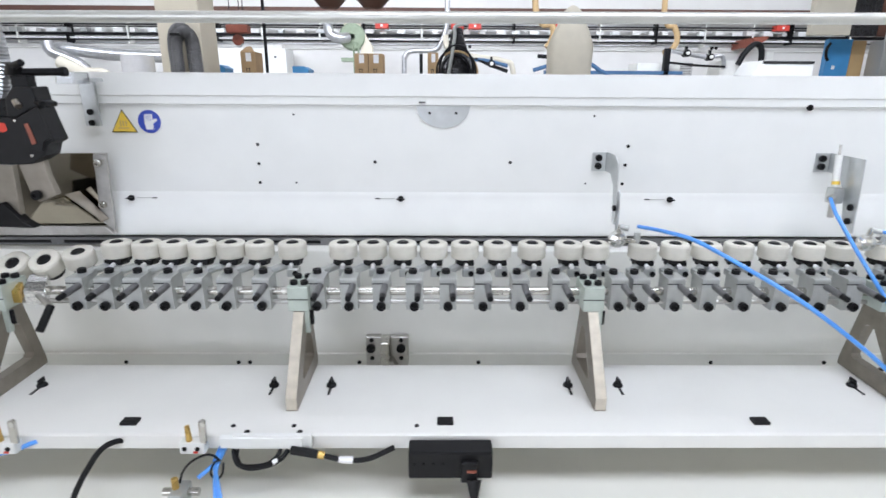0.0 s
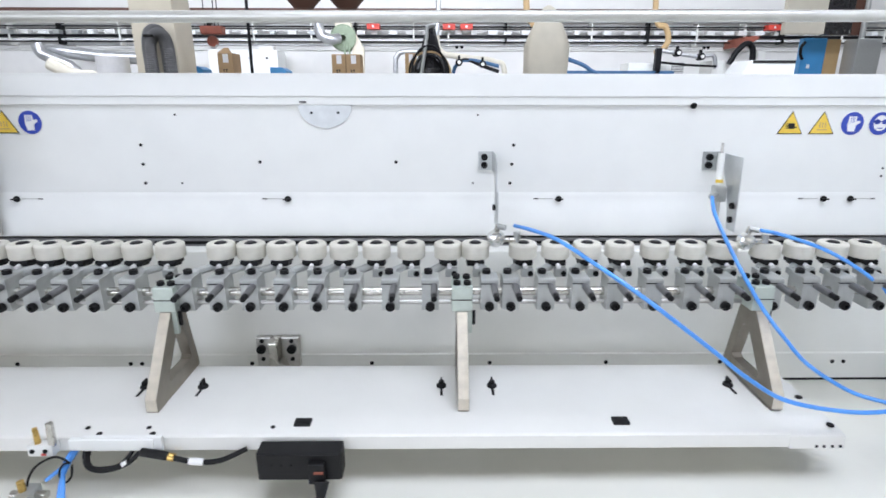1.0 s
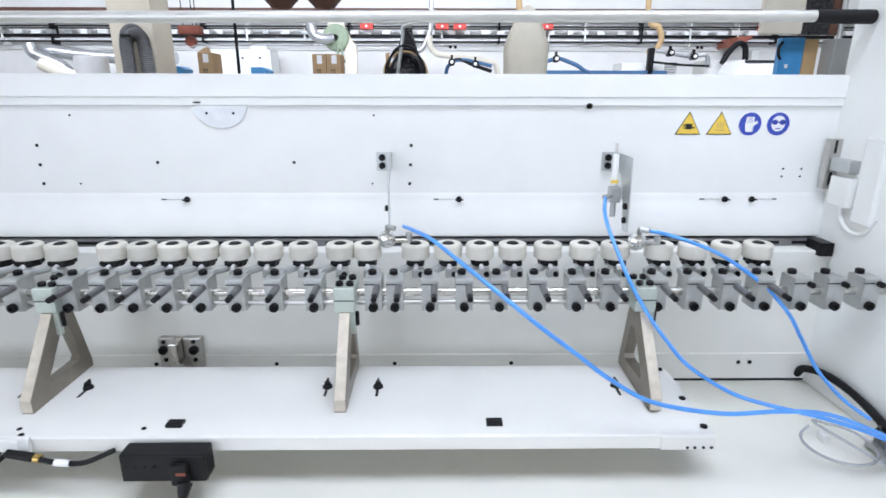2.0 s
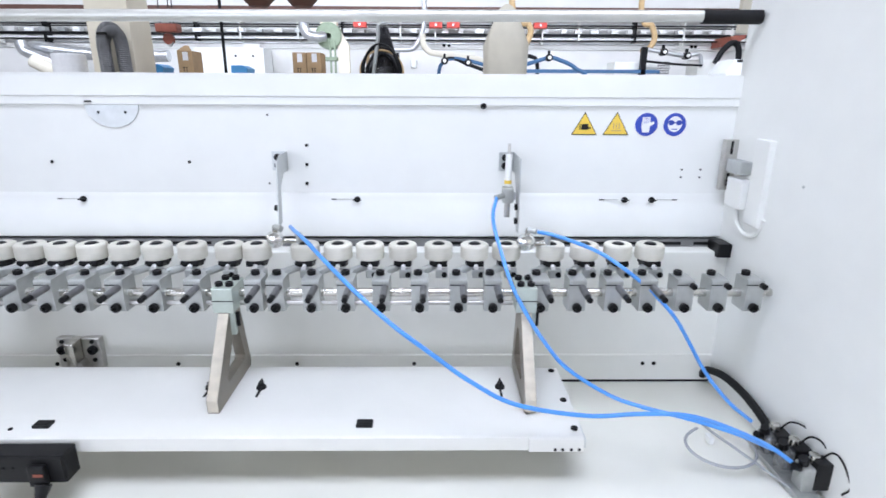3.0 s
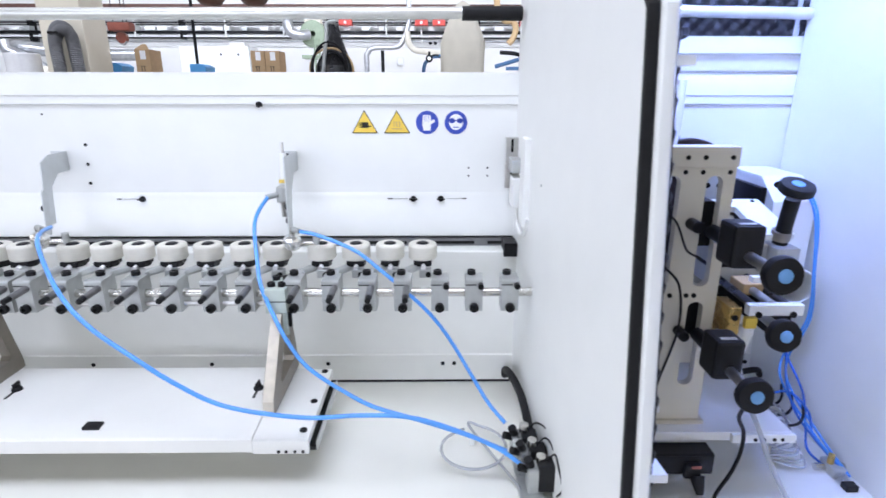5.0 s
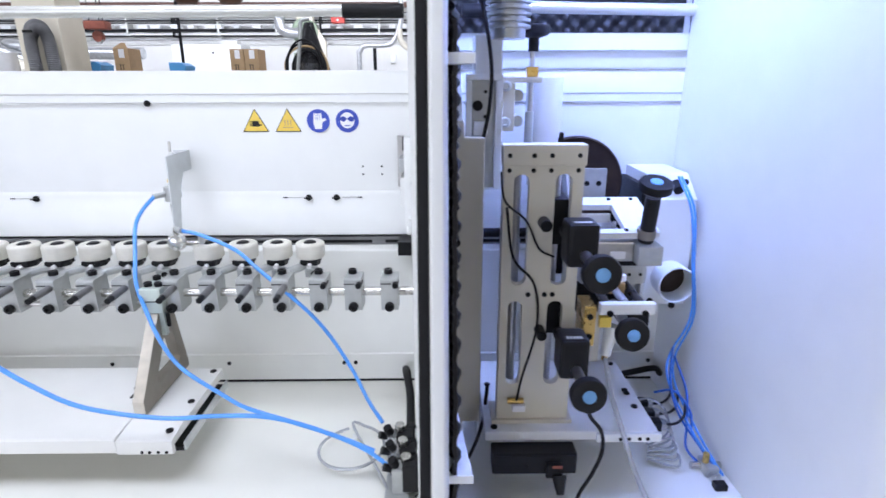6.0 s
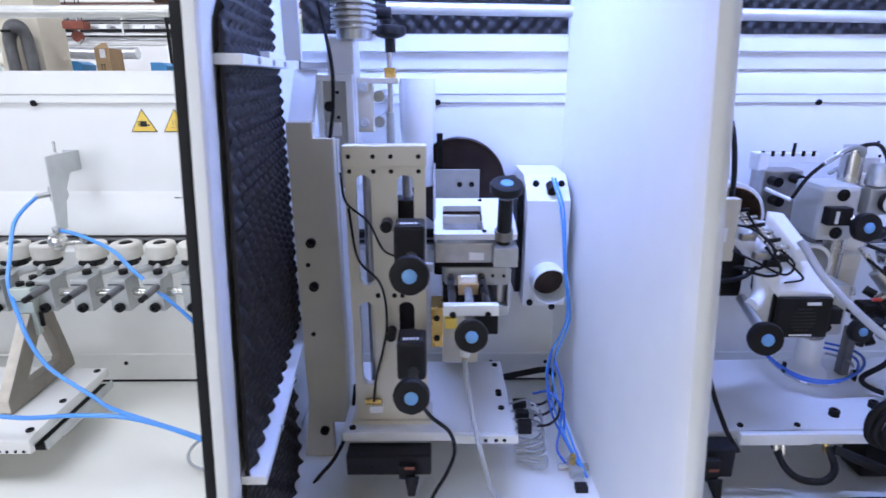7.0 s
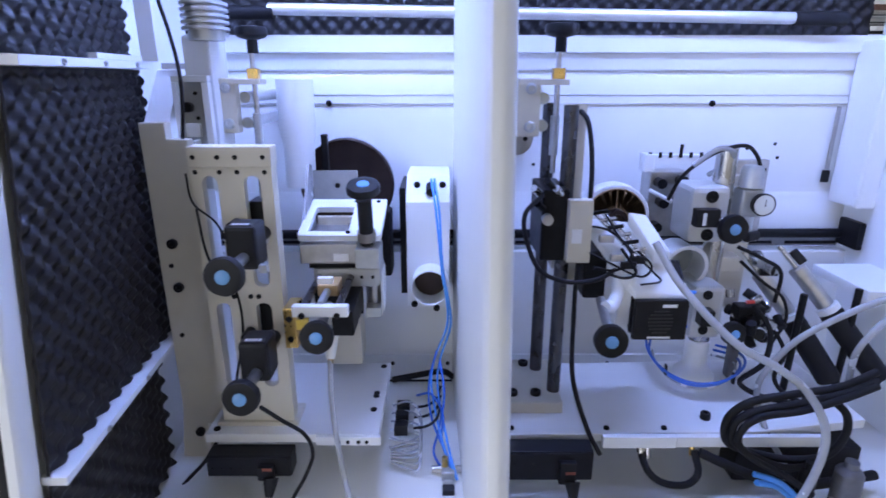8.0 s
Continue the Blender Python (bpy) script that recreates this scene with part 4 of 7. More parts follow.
part("shaft_sleeve", cyl(bmesh.new(), (2.138, 0.98, 1.36), (2.138, 0.98, 1.425), 0.0075, 14, bevel=0.001), M_ALU, spindle)
part("brass_nut", box(bmesh.new(), 2.130, 2.149, 0.971, 0.989, 1.4828, 1.4995, 0.001), M_BRASS, spindle, "square brass nut")
star_knob(spindle, (2.141, 0.982, 1.566), (0, 0, 1), 0.027, False)
part("knob_stem", cyl(bmesh.new(), (2.141, 0.982, 1.524), (2.141, 0.982, 1.55), 0.009, 16), M_PLASTIC, spindle)

datum(-0.003, 0.045, -0.003)
pipe = thing("suction_pipe", (2.18, 1.09, 1.28), "open white plastic suction pipe standing in the bay", "pipe")
part("pipe_wall", lathe(bmesh.new(), (2.179, 1.09, 1.28), (2.179, 1.09, 2), [(0.0, 0.029), (0.08, 0.030), (0.115, 0.0345), (0.2045, 0.0345), (0.205, 0.032), (0.10, 0.031)], 32), M_PAINT, pipe)

saw = thing("disc_guard", (2.262, 1.13, 1.272), "dark brown round disc guard behind the milling head", "guard")
part("disc", lathe(bmesh.new(), (2.262, 1.15, 1.272), (2.262, 0, 1.272), [(0, 0.001), (0, 0.0975), (0.014, 0.0975), (0.016, 0.094), (0.012, 0.085), (0.012, 0.02), (0.016, 0.018), (0.016, 0)], 48), M_BROWN, saw)
part("guard_strip", box(bmesh.new(), 2.216, 2.228, 1.118, 1.135, 1.29, 1.378, 0.001), M_BLACK, saw)

datum(-0.005, 0.042, -0.003)
head = thing("milling_unit", (2.27, 0.95, 0.92), "aluminium milling head with a window frame and hand knobs", "machine unit")
def tilted(bm, degrees=15):
    bmesh.ops.rotate(bm, verts=bm.verts, cent=(2.27, 0.905, 1.22), matrix=Euler((radians(degrees), 0, 0)).to_matrix())
    return bm


part("window_frame", tilted(frame_plate(bmesh.new(), slot_loop(2.214, 2.357, 0.905, 1.04, 0.004, 2), [slot_loop(2.229, 2.300, 0.920, 1.008, 0.004, 2)], "z", 1.220, 1.231)), M_PAINT, head, "white milled top plate with a square window", smooth=False)
part("window_wall", tilted(box(bmesh.new(), 2.226, 2.303, 1.009, 1.014, 1.196, 1.2195)), M_BROWN, head)
part("window_floor", tilted(box(bmesh.new(), 2.226, 2.303, 0.918, 1.012, 1.194, 1.199)), M_STEEL, head)
part("window_pin", tilted(cyl(bmesh.new(), (2.296, 0.965, 1.199), (2.296, 0.965, 1.219), 0.004, 10)), M_CHROME, head)
part("body", box(bmesh.new(), 2.215, 2.315, 0.905, 1.03, 1.178, 1.214, 0.003), M_STEEL, head, "dark milled housing")
# black box put in as the shade between housing and saddle
part("shadow_gap", box(bmesh.new(), 2.226, 2.345, 0.925, 1.02, 1.164, 1.178), M_BLACK, head)
for x in (2.30, 2.342):
    for y in (0.915, 1.03):
        part("plate_screw", tilted(screw(bmesh.new(), (x, y, 1.231), (0, 0, 1), 0.004, 0.002)), M_BLACK, head)
for x in (2.287, 2.335):
    part("name_tag", box(bmesh.new(), x - 0.013, x + 0.013, 0.9025, 0.9045, 1.184, 1.197), M_LABEL, head, "small blank white tag")
part("tag_block", box(bmesh.new(), 2.315, 2.356, 0.88, 0.94, 1.178, 1.212, 0.002), M_ALU, head)
part("back_plate", box(bmesh.new(), 2.215, 2.300, 1.045, 1.052, 1.262, 1.318, 0.001), M_ALU, head)
for x in (2.262, 2.285):
    part("plate_screw", screw(bmesh.new(), (x, 1.0448, 1.29), (0, -1, 0), 0.005, 0.003), M_BLACK, head)
part("side_fin", extrude(bmesh.new(), [(0.93, 1.21), (1.04, 1.23), (1.04, 1.33), (1.02, 1.335)], "x", 2.212, 2.216), M_CLEAR, head, "milky side shield")
part("knob_post", cyl(bmesh.new(), (2.333, 0.905, 1.215), (2.333, 0.892, 1.295), 0.0125, 16), M_PLASTIC, head)
part("knob_collar", cyl(bmesh.new(), (2.333, 0.907, 1.222), (2.333, 0.904, 1.238), 0.016, 16), M_CAST, head)
star_knob(head, (2.333, 0.885, 1.322), (0, -0.35, 1), 0.028)
part("saddle", box(bmesh.new(), 2.230, 2.352, 0.925, 1.0, 1.126, 1.1635, 0.010), M_UNIT, head, "grey rounded saddle")
for x in (2.318, 2.338):
    part("saddle_screw", screw(bmesh.new(), (x, 0.9248, 1.147), (0, -1, 0), 0.003, 0.002), M_BLACK, head)
part("arm_bar", cyl(bmesh.new(), (2.334, 0.965, 1.072), (2.334, 0.965, 1.127), 0.0145, 20), M_STEEL, head)
part("arm_ring", cyl(bmesh.new(), (2.334, 0.965, 1.071), (2.334, 0.965, 1.080), 0.0152, 20), M_BLACK, head)
part("arm_fin", box(bmesh.new(), 2.349, 2.354, 0.945, 0.99, 1.070, 1.15, 0.001), M_PAINT, head)
part("arm_cup", box(bmesh.new(), 2.322, 2.350, 0.93, 0.96, 1.066, 1.085, 0.002), M_ALU, head)
part("cross_plate", box(bmesh.new(), 2.228, 2.315, 0.786, 0.80, 1.131, 1.149, 0.0015), M_PAINT, head, "bright white cross plate")
for x in (2.243, 2.298):
    part("guide_pin", cyl(bmesh.new(), (x, 0.80, 1.142), (x, 0.93, 1.146), 0.0065, 14), M_DARKROD, head)
    part("pin_screw", screw(bmesh.new(), (x, 0.786, 1.134), (0, -1, 0), 0.005, 0.004), M_BLACK, head)
part("screw_block", box(bmesh.new(), 2.254, 2.288, 0.855, 0.90, 1.138, 1.158, 0.002), M_OCHRE, head, "small brown nut block")
part("lead_screw", cyl(bmesh.new(), (2.270, 0.80, 1.146), (2.270, 0.856, 1.147), 0.0065, 14), M_ALU, head)
# black sheet added for depth, darkening the gaps below the saddle
part("dark_backing", box(bmesh.new(), 2.229, 2.316, 0.932, 0.946, 1.072, 1.1275, 0.001), M_BLACK, head)
part("rear_motor", box(bmesh.new(), 2.212, 2.36, 1.055, 1.11, 1.10, 1.235, 0.006), M_BLACK, head, "black motor behind the head")
part("white_bar", box(bmesh.new(), 2.258, 2.283, 0.84, 0.852, 1.166, 1.176, 0.001), M_LABEL, head)
part("dark_block", box(bmesh.new(), 2.283, 2.318, 0.815, 0.93, 1.085, 1.128, 0.002), M_BLACK, head)
star_knob(head, (2.271, 0.752, 1.112), (0, -1, 0.2), 0.026)
part("knob_shaft", cyl(bmesh.new(), (2.271, 0.77, 1.114), (2.271, 0.86, 1.12), 0.008, 14), M_STEEL, head)
part("brass_plate", box(bmesh.new(), 2.2085, 2.228, 0.805, 0.855, 1.068, 1.137, 0.001), M_BRASS, head, "yellow brass side plate")
for z in (1.12, 1.085):
    part("plate_screw", screw(bmesh.new(), (2.218, 0.8045, z), (0, -1, 0), 0.005, 0.003), M_BLACK, head)
part("yellow_tag", box(bmesh.new(), 2.231, 2.250, 0.795, 0.804, 1.105, 1.123, 0.001), M_YELLOW, head)
part("neck", box(bmesh.new(), 2.228, 2.30, 1.0, 1.06, 0.93, 1.24, 0.003), M_PLATE, head)
part("cable_plug", cyl(bmesh.new(), (2.274, 0.86, 1.078), (2.267, 0.86, 1.022), 0.0125, 16, r2=0.0085, bevel=0.001), M_DECK, head, "cream cable plug")
part("plug_collar", cyl(bmesh.new(), (2.267, 0.86, 1.022), (2.266, 0.86, 1.012), 0.0055, 12), M_BRASS, head)
part("cable", hose(bmesh.new(), [(2.266, 0.86, 1.02), (2.272, 0.825, 0.965), (2.283, 0.79, 0.92), (2.300, 0.755, 0.86), (2.328, 0.70, 0.7935)], 0.0042, 10), M_CLEAR, head, "milky power cable")

datum(-0.004, 0.020, 0.012)
plate1 = thing("unit_base_plate", (2.2, 0.93, 0.785), "white painted base plate with black screws carrying the milling unit", "base plate", "unit base plates")
part("plate", box(bmesh.new(), 2.054, 2.352, 0.828, 1.075, 0.872, 0.889, 0.0015), M_TRAY, plate1)
part("front_strip", box(bmesh.new(), 2.245, 2.356, 0.820, 0.8275, 0.872, 0.888, 0.001), M_PAINT, plate1)
for x in (2.285, 2.300, 2.318, 2.332):
    part("strip_screw", screw(bmesh.new(), (x, 0.8198, 0.879), (0, -1, 0), 0.0032, 0.002), M_BLACK, plate1)
for x, y in ((2.07, 0.842), (2.335, 0.90), (2.335, 0.955), (2.338, 1.058), (2.07, 0.98), (2.335, 0.945)):
    part("plate_screw", screw(bmesh.new(), (x, y, 0.889), (0, 0, 1), 0.006, 0.003), M_BLACK, plate1)
for x in (2.10, 2.31):
    part("plate_leg", box(bmesh.new(), x - 0.02, x + 0.02, 0.99, 1.06, 0.7735, 0.8715), M_PAINT, plate1)


def valve_box(x0, x1, y, z0, z1, lab):
    b = thing("connector_box", ((x0 + x1) / 2, y, z0), lab, "connector box", "black connector boxes")
    part("housing", box(bmesh.new(), x0, x1, y, y + 0.035, z0, z1, 0.003), M_PLASTIC, b)
    part("lid", box(bmesh.new(), x0 + 0.002, x1 - 0.002, y - 0.0025, y - 0.0003, z0 + 0.002, z1 - 0.002, 0.001), M_PLASTIC, b)
    for k in range(4):
        part("box_screw", screw(bmesh.new(), (x0 + 0.010 + k * 0.016, y - 0.0026, z1 - 0.022), (0, -1, 0), 0.0025, 0.0015), M_BLACK, b)
    xk = x0 + (x1 - x0) * 0.69
    sw = part("switch_block", box(bmesh.new(), xk - 0.010, xk + 0.018, y - 0.014, y - 0.0026, z0 + 0.001, z1 - 0.012, 0.003), M_PLASTIC, b)
    part("switch_tag", box(bmesh.new(), xk + 0.0, xk + 0.016, y - 0.0150, y - 0.0141, z0 + 0.022, z0 + 0.027), M_RUST, sw)
    part("switch_knob", cyl(bmesh.new(), (xk + 0.012, y - 0.012, z0 + 0.006), (xk + 0.012, y - 0.03, z0 - 0.018), 0.013, 14, r2=0.006, bevel=0.001), M_PLASTIC, sw)
    return b


datum(-0.002, 0.020, 0.008)
valve_box(2.062, 2.205, 0.797, 0.832, 0.871, "black plastic connector box fixed under the base plate")
datum(0.004, 0.0, 0.0075)
valve_box(0.489, 0.631, 0.808, 0.828, 0.8800, "black plastic connector box fixed under the tray lip")
datum(-0.003, -0.015, 0.008)
valve_box(2.553, 2.709, 0.815, 0.838, 0.893, "black plastic connector box fixed under the second base plate")

datum(0.006, 0.043, -0.012)
duct = thing("suction_duct", (2.425, 1.08, 1.05), "white sheet metal suction duct with a round open pipe stub", "duct")
part("duct_box", extrude(bmesh.new(), [(1.035, 1.05), (1.21, 1.05), (1.21, 1.31), (1.09, 1.31), (1.035, 1.268)], "x", 2.381, 2.466, 0.002), M_PAINT, duct)
part("duct_side", box(bmesh.new(), 2.367, 2.379, 1.06, 1.20, 1.07, 1.29, 0.001), M_BLACK, duct)
part("pipe_stub", lathe(bmesh.new(), (2.4275, 1.035, 1.1085), (2.4275, 0, 1.1085), [(0, 0.0355), (0.045, 0.0370), (0.047, 0.0355), (0.047, 0.034), (0.002, 0.032), (0.002, 0)], 36), M_PAINT, duct)
# dark disc stands for the shade inside the open stub
part("stub_shade", lathe(bmesh.new(), (2.4275, 1.032, 1.1085), (2.4275, 0, 1.1085), [(0, 0.0315), (0.001, 0.0)], 24), M_BROWN, duct)
for x, z in ((2.402, 1.295), (2.452, 1.295), (2.395, 1.058), (2.44, 1.049)):
    part("duct_screw", screw(bmesh.new(), (x, 1.068 if z > 1.2 else 1.034, z), (0, -1, 0.4 if z > 1.2 else 0), 0.0065, 0.005), M_BLACK, duct)
part("wing_screw", cyl(bmesh.new(), (2.43, 1.06, 1.295), (2.43, 1.04, 1.285), 0.010, 14), M_PLASTIC, duct)


def solo_hose(name, points, r, mat, lab, cat="hose", group="", **kw):
    return solo(name, hose(bmesh.new(), points, r, **kw), mat, lab, cat, group)


for dx in (0.0, 0.006):
    solo_hose("air_hose", [(2.430 + dx, 1.05, 1.31), (2.440 + dx, 1.0, 1.255), (2.450 + dx * 0.4, 0.985, 1.15), (2.462 + dx, 0.99, 1.04), (2.435 + dx * 2, 1.0, 0.95), (2.43 + dx * 2, 0.97, 0.90), (2.452 + dx * 1.5, 0.88, 0.84), (2.478, 0.82, 0.805)], 0.0024, M_HOSE, "thin blue air hose hanging along the partition", group="blue bay hoses")
solo_hose("power_cable", [(2.185, 0.70, 1.035), (2.20, 0.735, 0.99), (2.228, 0.76, 0.945), (2.236, 0.77, 0.90), (2.222, 0.765, 0.86), (2.200, 0.76, 0.82), (2.19, 0.745, 0.79)], 0.0032, M_RUBBER, "black rubber cable leaving the counter", "cable")
solo_hose("power_cable", [(2.34, 1.08, 0.855), (2.39, 1.09, 0.86), (2.45, 1.10, 0.865), (2.475, 1.12, 0.84)], 0.007, M_RUBBER, "black rubber cable behind the base plate", "cable")
solo_hose("power_cable", [(2.055, 0.90, 0.95), (2.045, 0.88, 0.88), (2.02, 0.85, 0.83), (1.99, 0.83, 0.80), (1.975, 0.80, 0.787)], 0.0034, M_RUBBER, "black rubber cable beside the mounting post", "cable")
for k in range(6):
    solo_hose("wire_bundle_strand", [(2.352, 0.96 - k * 0.018, 0.868 - k * 0.006), (2.385, 0.955 - k * 0.02, 0.88 - k * 0.009), (2.408, 0.93 - k * 0.012, 0.87 - k * 0.008), (2.405, 0.90 - k * 0.012, 0.84 - k * 0.006), (2.355, 0.865, 0.838 - k * 0.006)], 0.0022, M_CLEAR, "thin milky wire looped at the plate's edge", "wire", "milky wires", seg=6)

for k, line in enumerate(([(2.440, 1.0, 0.97), (2.425, 0.96, 0.92), (2.430, 0.92, 0.87), (2.455, 0.87, 0.83), (2.47, 0.83, 0.81)], [(2.446, 1.0, 0.95), (2.455, 0.95, 0.90), (2.445, 0.91, 0.85), (2.435, 0.88, 0.82), (2.45, 0.85, 0.805)], [(2.40, 0.97, 0.885), (2.43, 0.95, 0.90), (2.452, 0.92, 0.875), (2.45, 0.89, 0.84), (2.465, 0.85, 0.82)])):
    solo_hose("air_hose", line, 0.0024, M_INKHOSE, "thin blue air hose bent towards the air valve", group="blue bay hoses")
for k in range(3):
    y = 0.965 - k * 0.035
    c = thing("wire_connector", (2.372, y, 0.845), "small black wire connector at the plate's edge", "connector", "wire connectors")
    part("shell", box(bmesh.new(), 2.360, 2.386, y - 0.010, y + 0.010, 0.850, 0.872, 0.002), M_PLASTIC, c)
    part("pin_row", box(bmesh.new(), 2.386, 2.396, y - 0.007, y + 0.007, 0.855, 0.866, 0.001), M_STEEL, c)
    part("wire", hose(bmesh.new(), [(2.396, y, 0.861), (2.42, y + 0.004, 0.862), (2.44, y + 0.02, 0.868), (2.448, y + 0.04, 0.885)], 0.0026, 6), M_RUBBER, c)


def regulator(x, y, z, lab):
    g = thing("air_valve", (x, y, z), lab, "valve", "air valves")
    part("body", box(bmesh.new(), x - 0.012, x + 0.012, y - 0.02, y + 0.02, z, z + 0.03, 0.003), M_ALU, g)
    part("bowl", lathe(bmesh.new(), (x, y - 0.02, z + 0.015), (x, -9, z + 0.015), [(0, 0.010), (0.012, 0.010), (0.018, 0.006), (0.018, 0)], 16), M_GLASS, g)
    part("coil", box(bmesh.new(), x - 0.011, x + 0.011, y - 0.055, y - 0.038, z, z + 0.022, 0.002), M_PLASTIC, g)
    part("cross_pipe", cyl(bmesh.new(), (x - 0.03, y + 0.005, z + 0.018), (x + 0.03, y + 0.005, z + 0.018), 0.007, 12), M_CHROME, g)
    part("fitting", cyl(bmesh.new(), (x - 0.006, y, z + 0.03), (x - 0.006, y, z + 0.048), 0.006, 10), M_BRASS, g)


regulator(2.462, 0.845, 0.786, "small aluminium and plastic air valve lying on the deck")

datum(-0.003, -0.015, 0.008)
# ---- second bay ----
plate2 = thing("unit_base_plate", (2.85, 0.97, 0.785), "white painted base plate carrying the trimming unit, lightly soiled", "base plate", "unit base plates")
part("plate", extrude(bmesh.new(), [(2.556, 0.858), (3.00, 0.866), (3.215, 0.90), (3.215, 1.12), (2.556, 1.10)], "z", 0.878, 0.895, 0.0015), M_TRAY, plate2)
part("front_strip", box(bmesh.new(), 2.732, 2.856, 0.846, 0.8565, 0.876, 0.898, 0.0015), M_PAINT, plate2)
part("front_strip", box(bmesh.new(), 2.860, 3.12, 0.854, 0.8645, 0.872, 0.892, 0.0015), M_PAINT, plate2)
for x, y in ((2.580, 0.875), (2.745, 0.875), (2.845, 0.875), (2.93, 0.905), (3.02, 0.93), (3.14, 0.95)):
    part("plate_screw", screw(bmesh.new(), (x, y, 0.895), (0, 0, 1), 0.005 if x < 2.9 else 0.009, 0.004 if x < 2.9 else 0.012), M_BLACK, plate2)
for x in (2.62, 3.05):
    part("plate_leg", box(bmesh.new(), x - 0.03, x + 0.03, 0.93, 1.05, 0.785, 0.8778), M_PAINT, plate2)

copy_thing(spindle, pose(2.643, 0.975, 1.38))

column = thing("rod_column", (2.65, 1.0, 0.895), "two dark round rods on a beige foot block with a black carriage", "column")
part("foot_block", box(bmesh.new(), 2.572, 2.678, 0.92, 1.08, 0.8952, 0.917, 0.002), M_PLATE, column)
for x, y in ((2.590, 0.95), (2.633, 0.95), (2.590, 1.06), (2.625, 1.06)):
    part("foot_screw", screw(bmesh.new(), (x, y, 0.917), (0, 0, 1), 0.010, 0.008), M_BLACK, column)
part("rod", cyl(bmesh.new(), (2.648, 1.045, 0.917), (2.648, 1.045, 1.435), 0.012, 20), M_DARKROD, column)
part("rod", cyl(bmesh.new(), (2.668, 0.965, 0.917), (2.668, 0.965, 1.435), 0.012, 20), M_DARKROD, column)
part("rack_strip", box(bmesh.new(), 2.684, 2.700, 0.99, 1.012, 1.12, 1.435, 0.001), M_PLATE, column, "beige rack strip")
part("carriage", box(bmesh.new(), 2.622, 2.666, 0.925, 1.04, 1.185, 1.305, 0.004), M_BLACK, column)
part("carriage_plate", box(bmesh.new(), 2.662, 2.700, 0.905, 0.925, 1.188, 1.292, 0.002), M_PLATE, column)
part("plate_tag", box(bmesh.new(), 2.668, 2.684, 0.9035, 0.9048, 1.222, 1.245), M_LABEL, column)
part("carriage_bolt", cyl(bmesh.new(), (2.630, 0.925, 1.258), (2.630, 0.912, 1.258), 0.009, 14), M_STEEL, column)
for k, (x, z) in enumerate(((2.615, 1.30), (2.635, 1.312), (2.65, 1.30), (2.622, 1.275))):
    part("fitting", cyl(bmesh.new(), (x, 0.92, z), (x - 0.012, 0.905, z + 0.012), 0.006, 10), M_BLACK if k % 2 else M_CHROME, column)

reel = thing("tape_reel", (2.806, 1.13, 1.222), "brown cardboard reel with white tape windings", "reel")
part("winding", lathe(bmesh.new(), (2.806, 1.165, 1.206), (2.806, 0, 1.206), [(0, 0.022), (0, 0.068), (0.002, 0.070), (0.036, 0.070), (0.038, 0.068), (0.038, 0.022), (0, 0.022)], 40), M_LABEL, reel)
part("side_disc", lathe(bmesh.new(), (2.806, 1.1265, 1.206), (2.806, 0, 1.206), [(0, 0.0225), (0.003, 0.023), (0.003, 0.061), (0, 0.0625)], 40), M_REEL, reel)
for k in range(22):
    t = 2 * math.pi * k / 22
    c, d = math.cos(t), math.sin(t)
    part("paper_fold", slab(bmesh.new(), [(2.806 + r * c - w * d, 1.1232, 1.206 + r * d + w * c) for r, w in ((0.025, -0.0022), (0.060, -0.0064), (0.060, 0.0064), (0.025, 0.0022))], 0.0005), M_CARD, reel)
part("core", lathe(bmesh.new(), (2.806, 1.16, 1.206), (2.806, 0, 1.206), [(0, 0.0215), (0.05, 0.0215), (0.05, 0.014), (0.045, 0.012), (0.045, 0)], 24), M_BROWN, reel)

trim = thing("trimming_unit", (2.78, 0.95, 0.895), "tilted white trimming unit with a black motor and a hand knob", "machine unit")


part("sloping_plate", slab(bmesh.new(), [(2.694, 0.965, 1.252), (2.800, 0.965, 1.240), (2.872, 0.890, 1.135), (2.772, 0.882, 1.146)], 0.014), M_PAINT, trim)
part("motor", slab(bmesh.new(), [(2.768, 0.885, 1.134), (2.868, 0.895, 1.122), (2.885, 0.99, 1.165), (2.785, 0.985, 1.175)], 0.062), M_PLASTIC, trim, "black ribbed motor housing")
part("motor_face", box(bmesh.new(), 2.771, 2.858, 0.872, 0.883, 1.066, 1.136, 0.003), M_PLASTIC, trim)
for k in range(7):
    z = 1.078 + k * 0.0062
    w = 0.020 * math.sqrt(max(0.05, 1 - ((k - 3) / 3.7) ** 2))
    part("grille_slot", box(bmesh.new(), 2.814 - w, 2.814 + w, 0.8708, 0.8722, z, z + 0.0028), M_INK, trim)
part("motor_mark", box(bmesh.new(), 2.815, 2.838, 0.8708, 0.8722, 1.124, 1.129), M_LABEL, trim)
part("motor_mark", box(bmesh.new(), 2.795, 2.832, 0.8708, 0.8722, 1.0695, 1.0725), M_LABEL, trim)
part("cover", slab(bmesh.new(), [(2.772, 0.955, 1.262), (2.802, 0.955, 1.258), (2.835, 0.915, 1.205), (2.805, 0.910, 1.208)], 0.022), M_PAINT, trim, "white cable cover")
part("side_motor", box(bmesh.new(), 2.700, 2.738, 0.93, 1.01, 1.115, 1.20, 0.006), M_BLACK, trim)
part("hook_arm", hose(bmesh.new(), [(2.752, 0.91, 1.175), (2.748, 0.895, 1.14), (2.735, 0.88, 1.125), (2.722, 0.87, 1.125)], 0.011, 10), M_PAINT, trim)
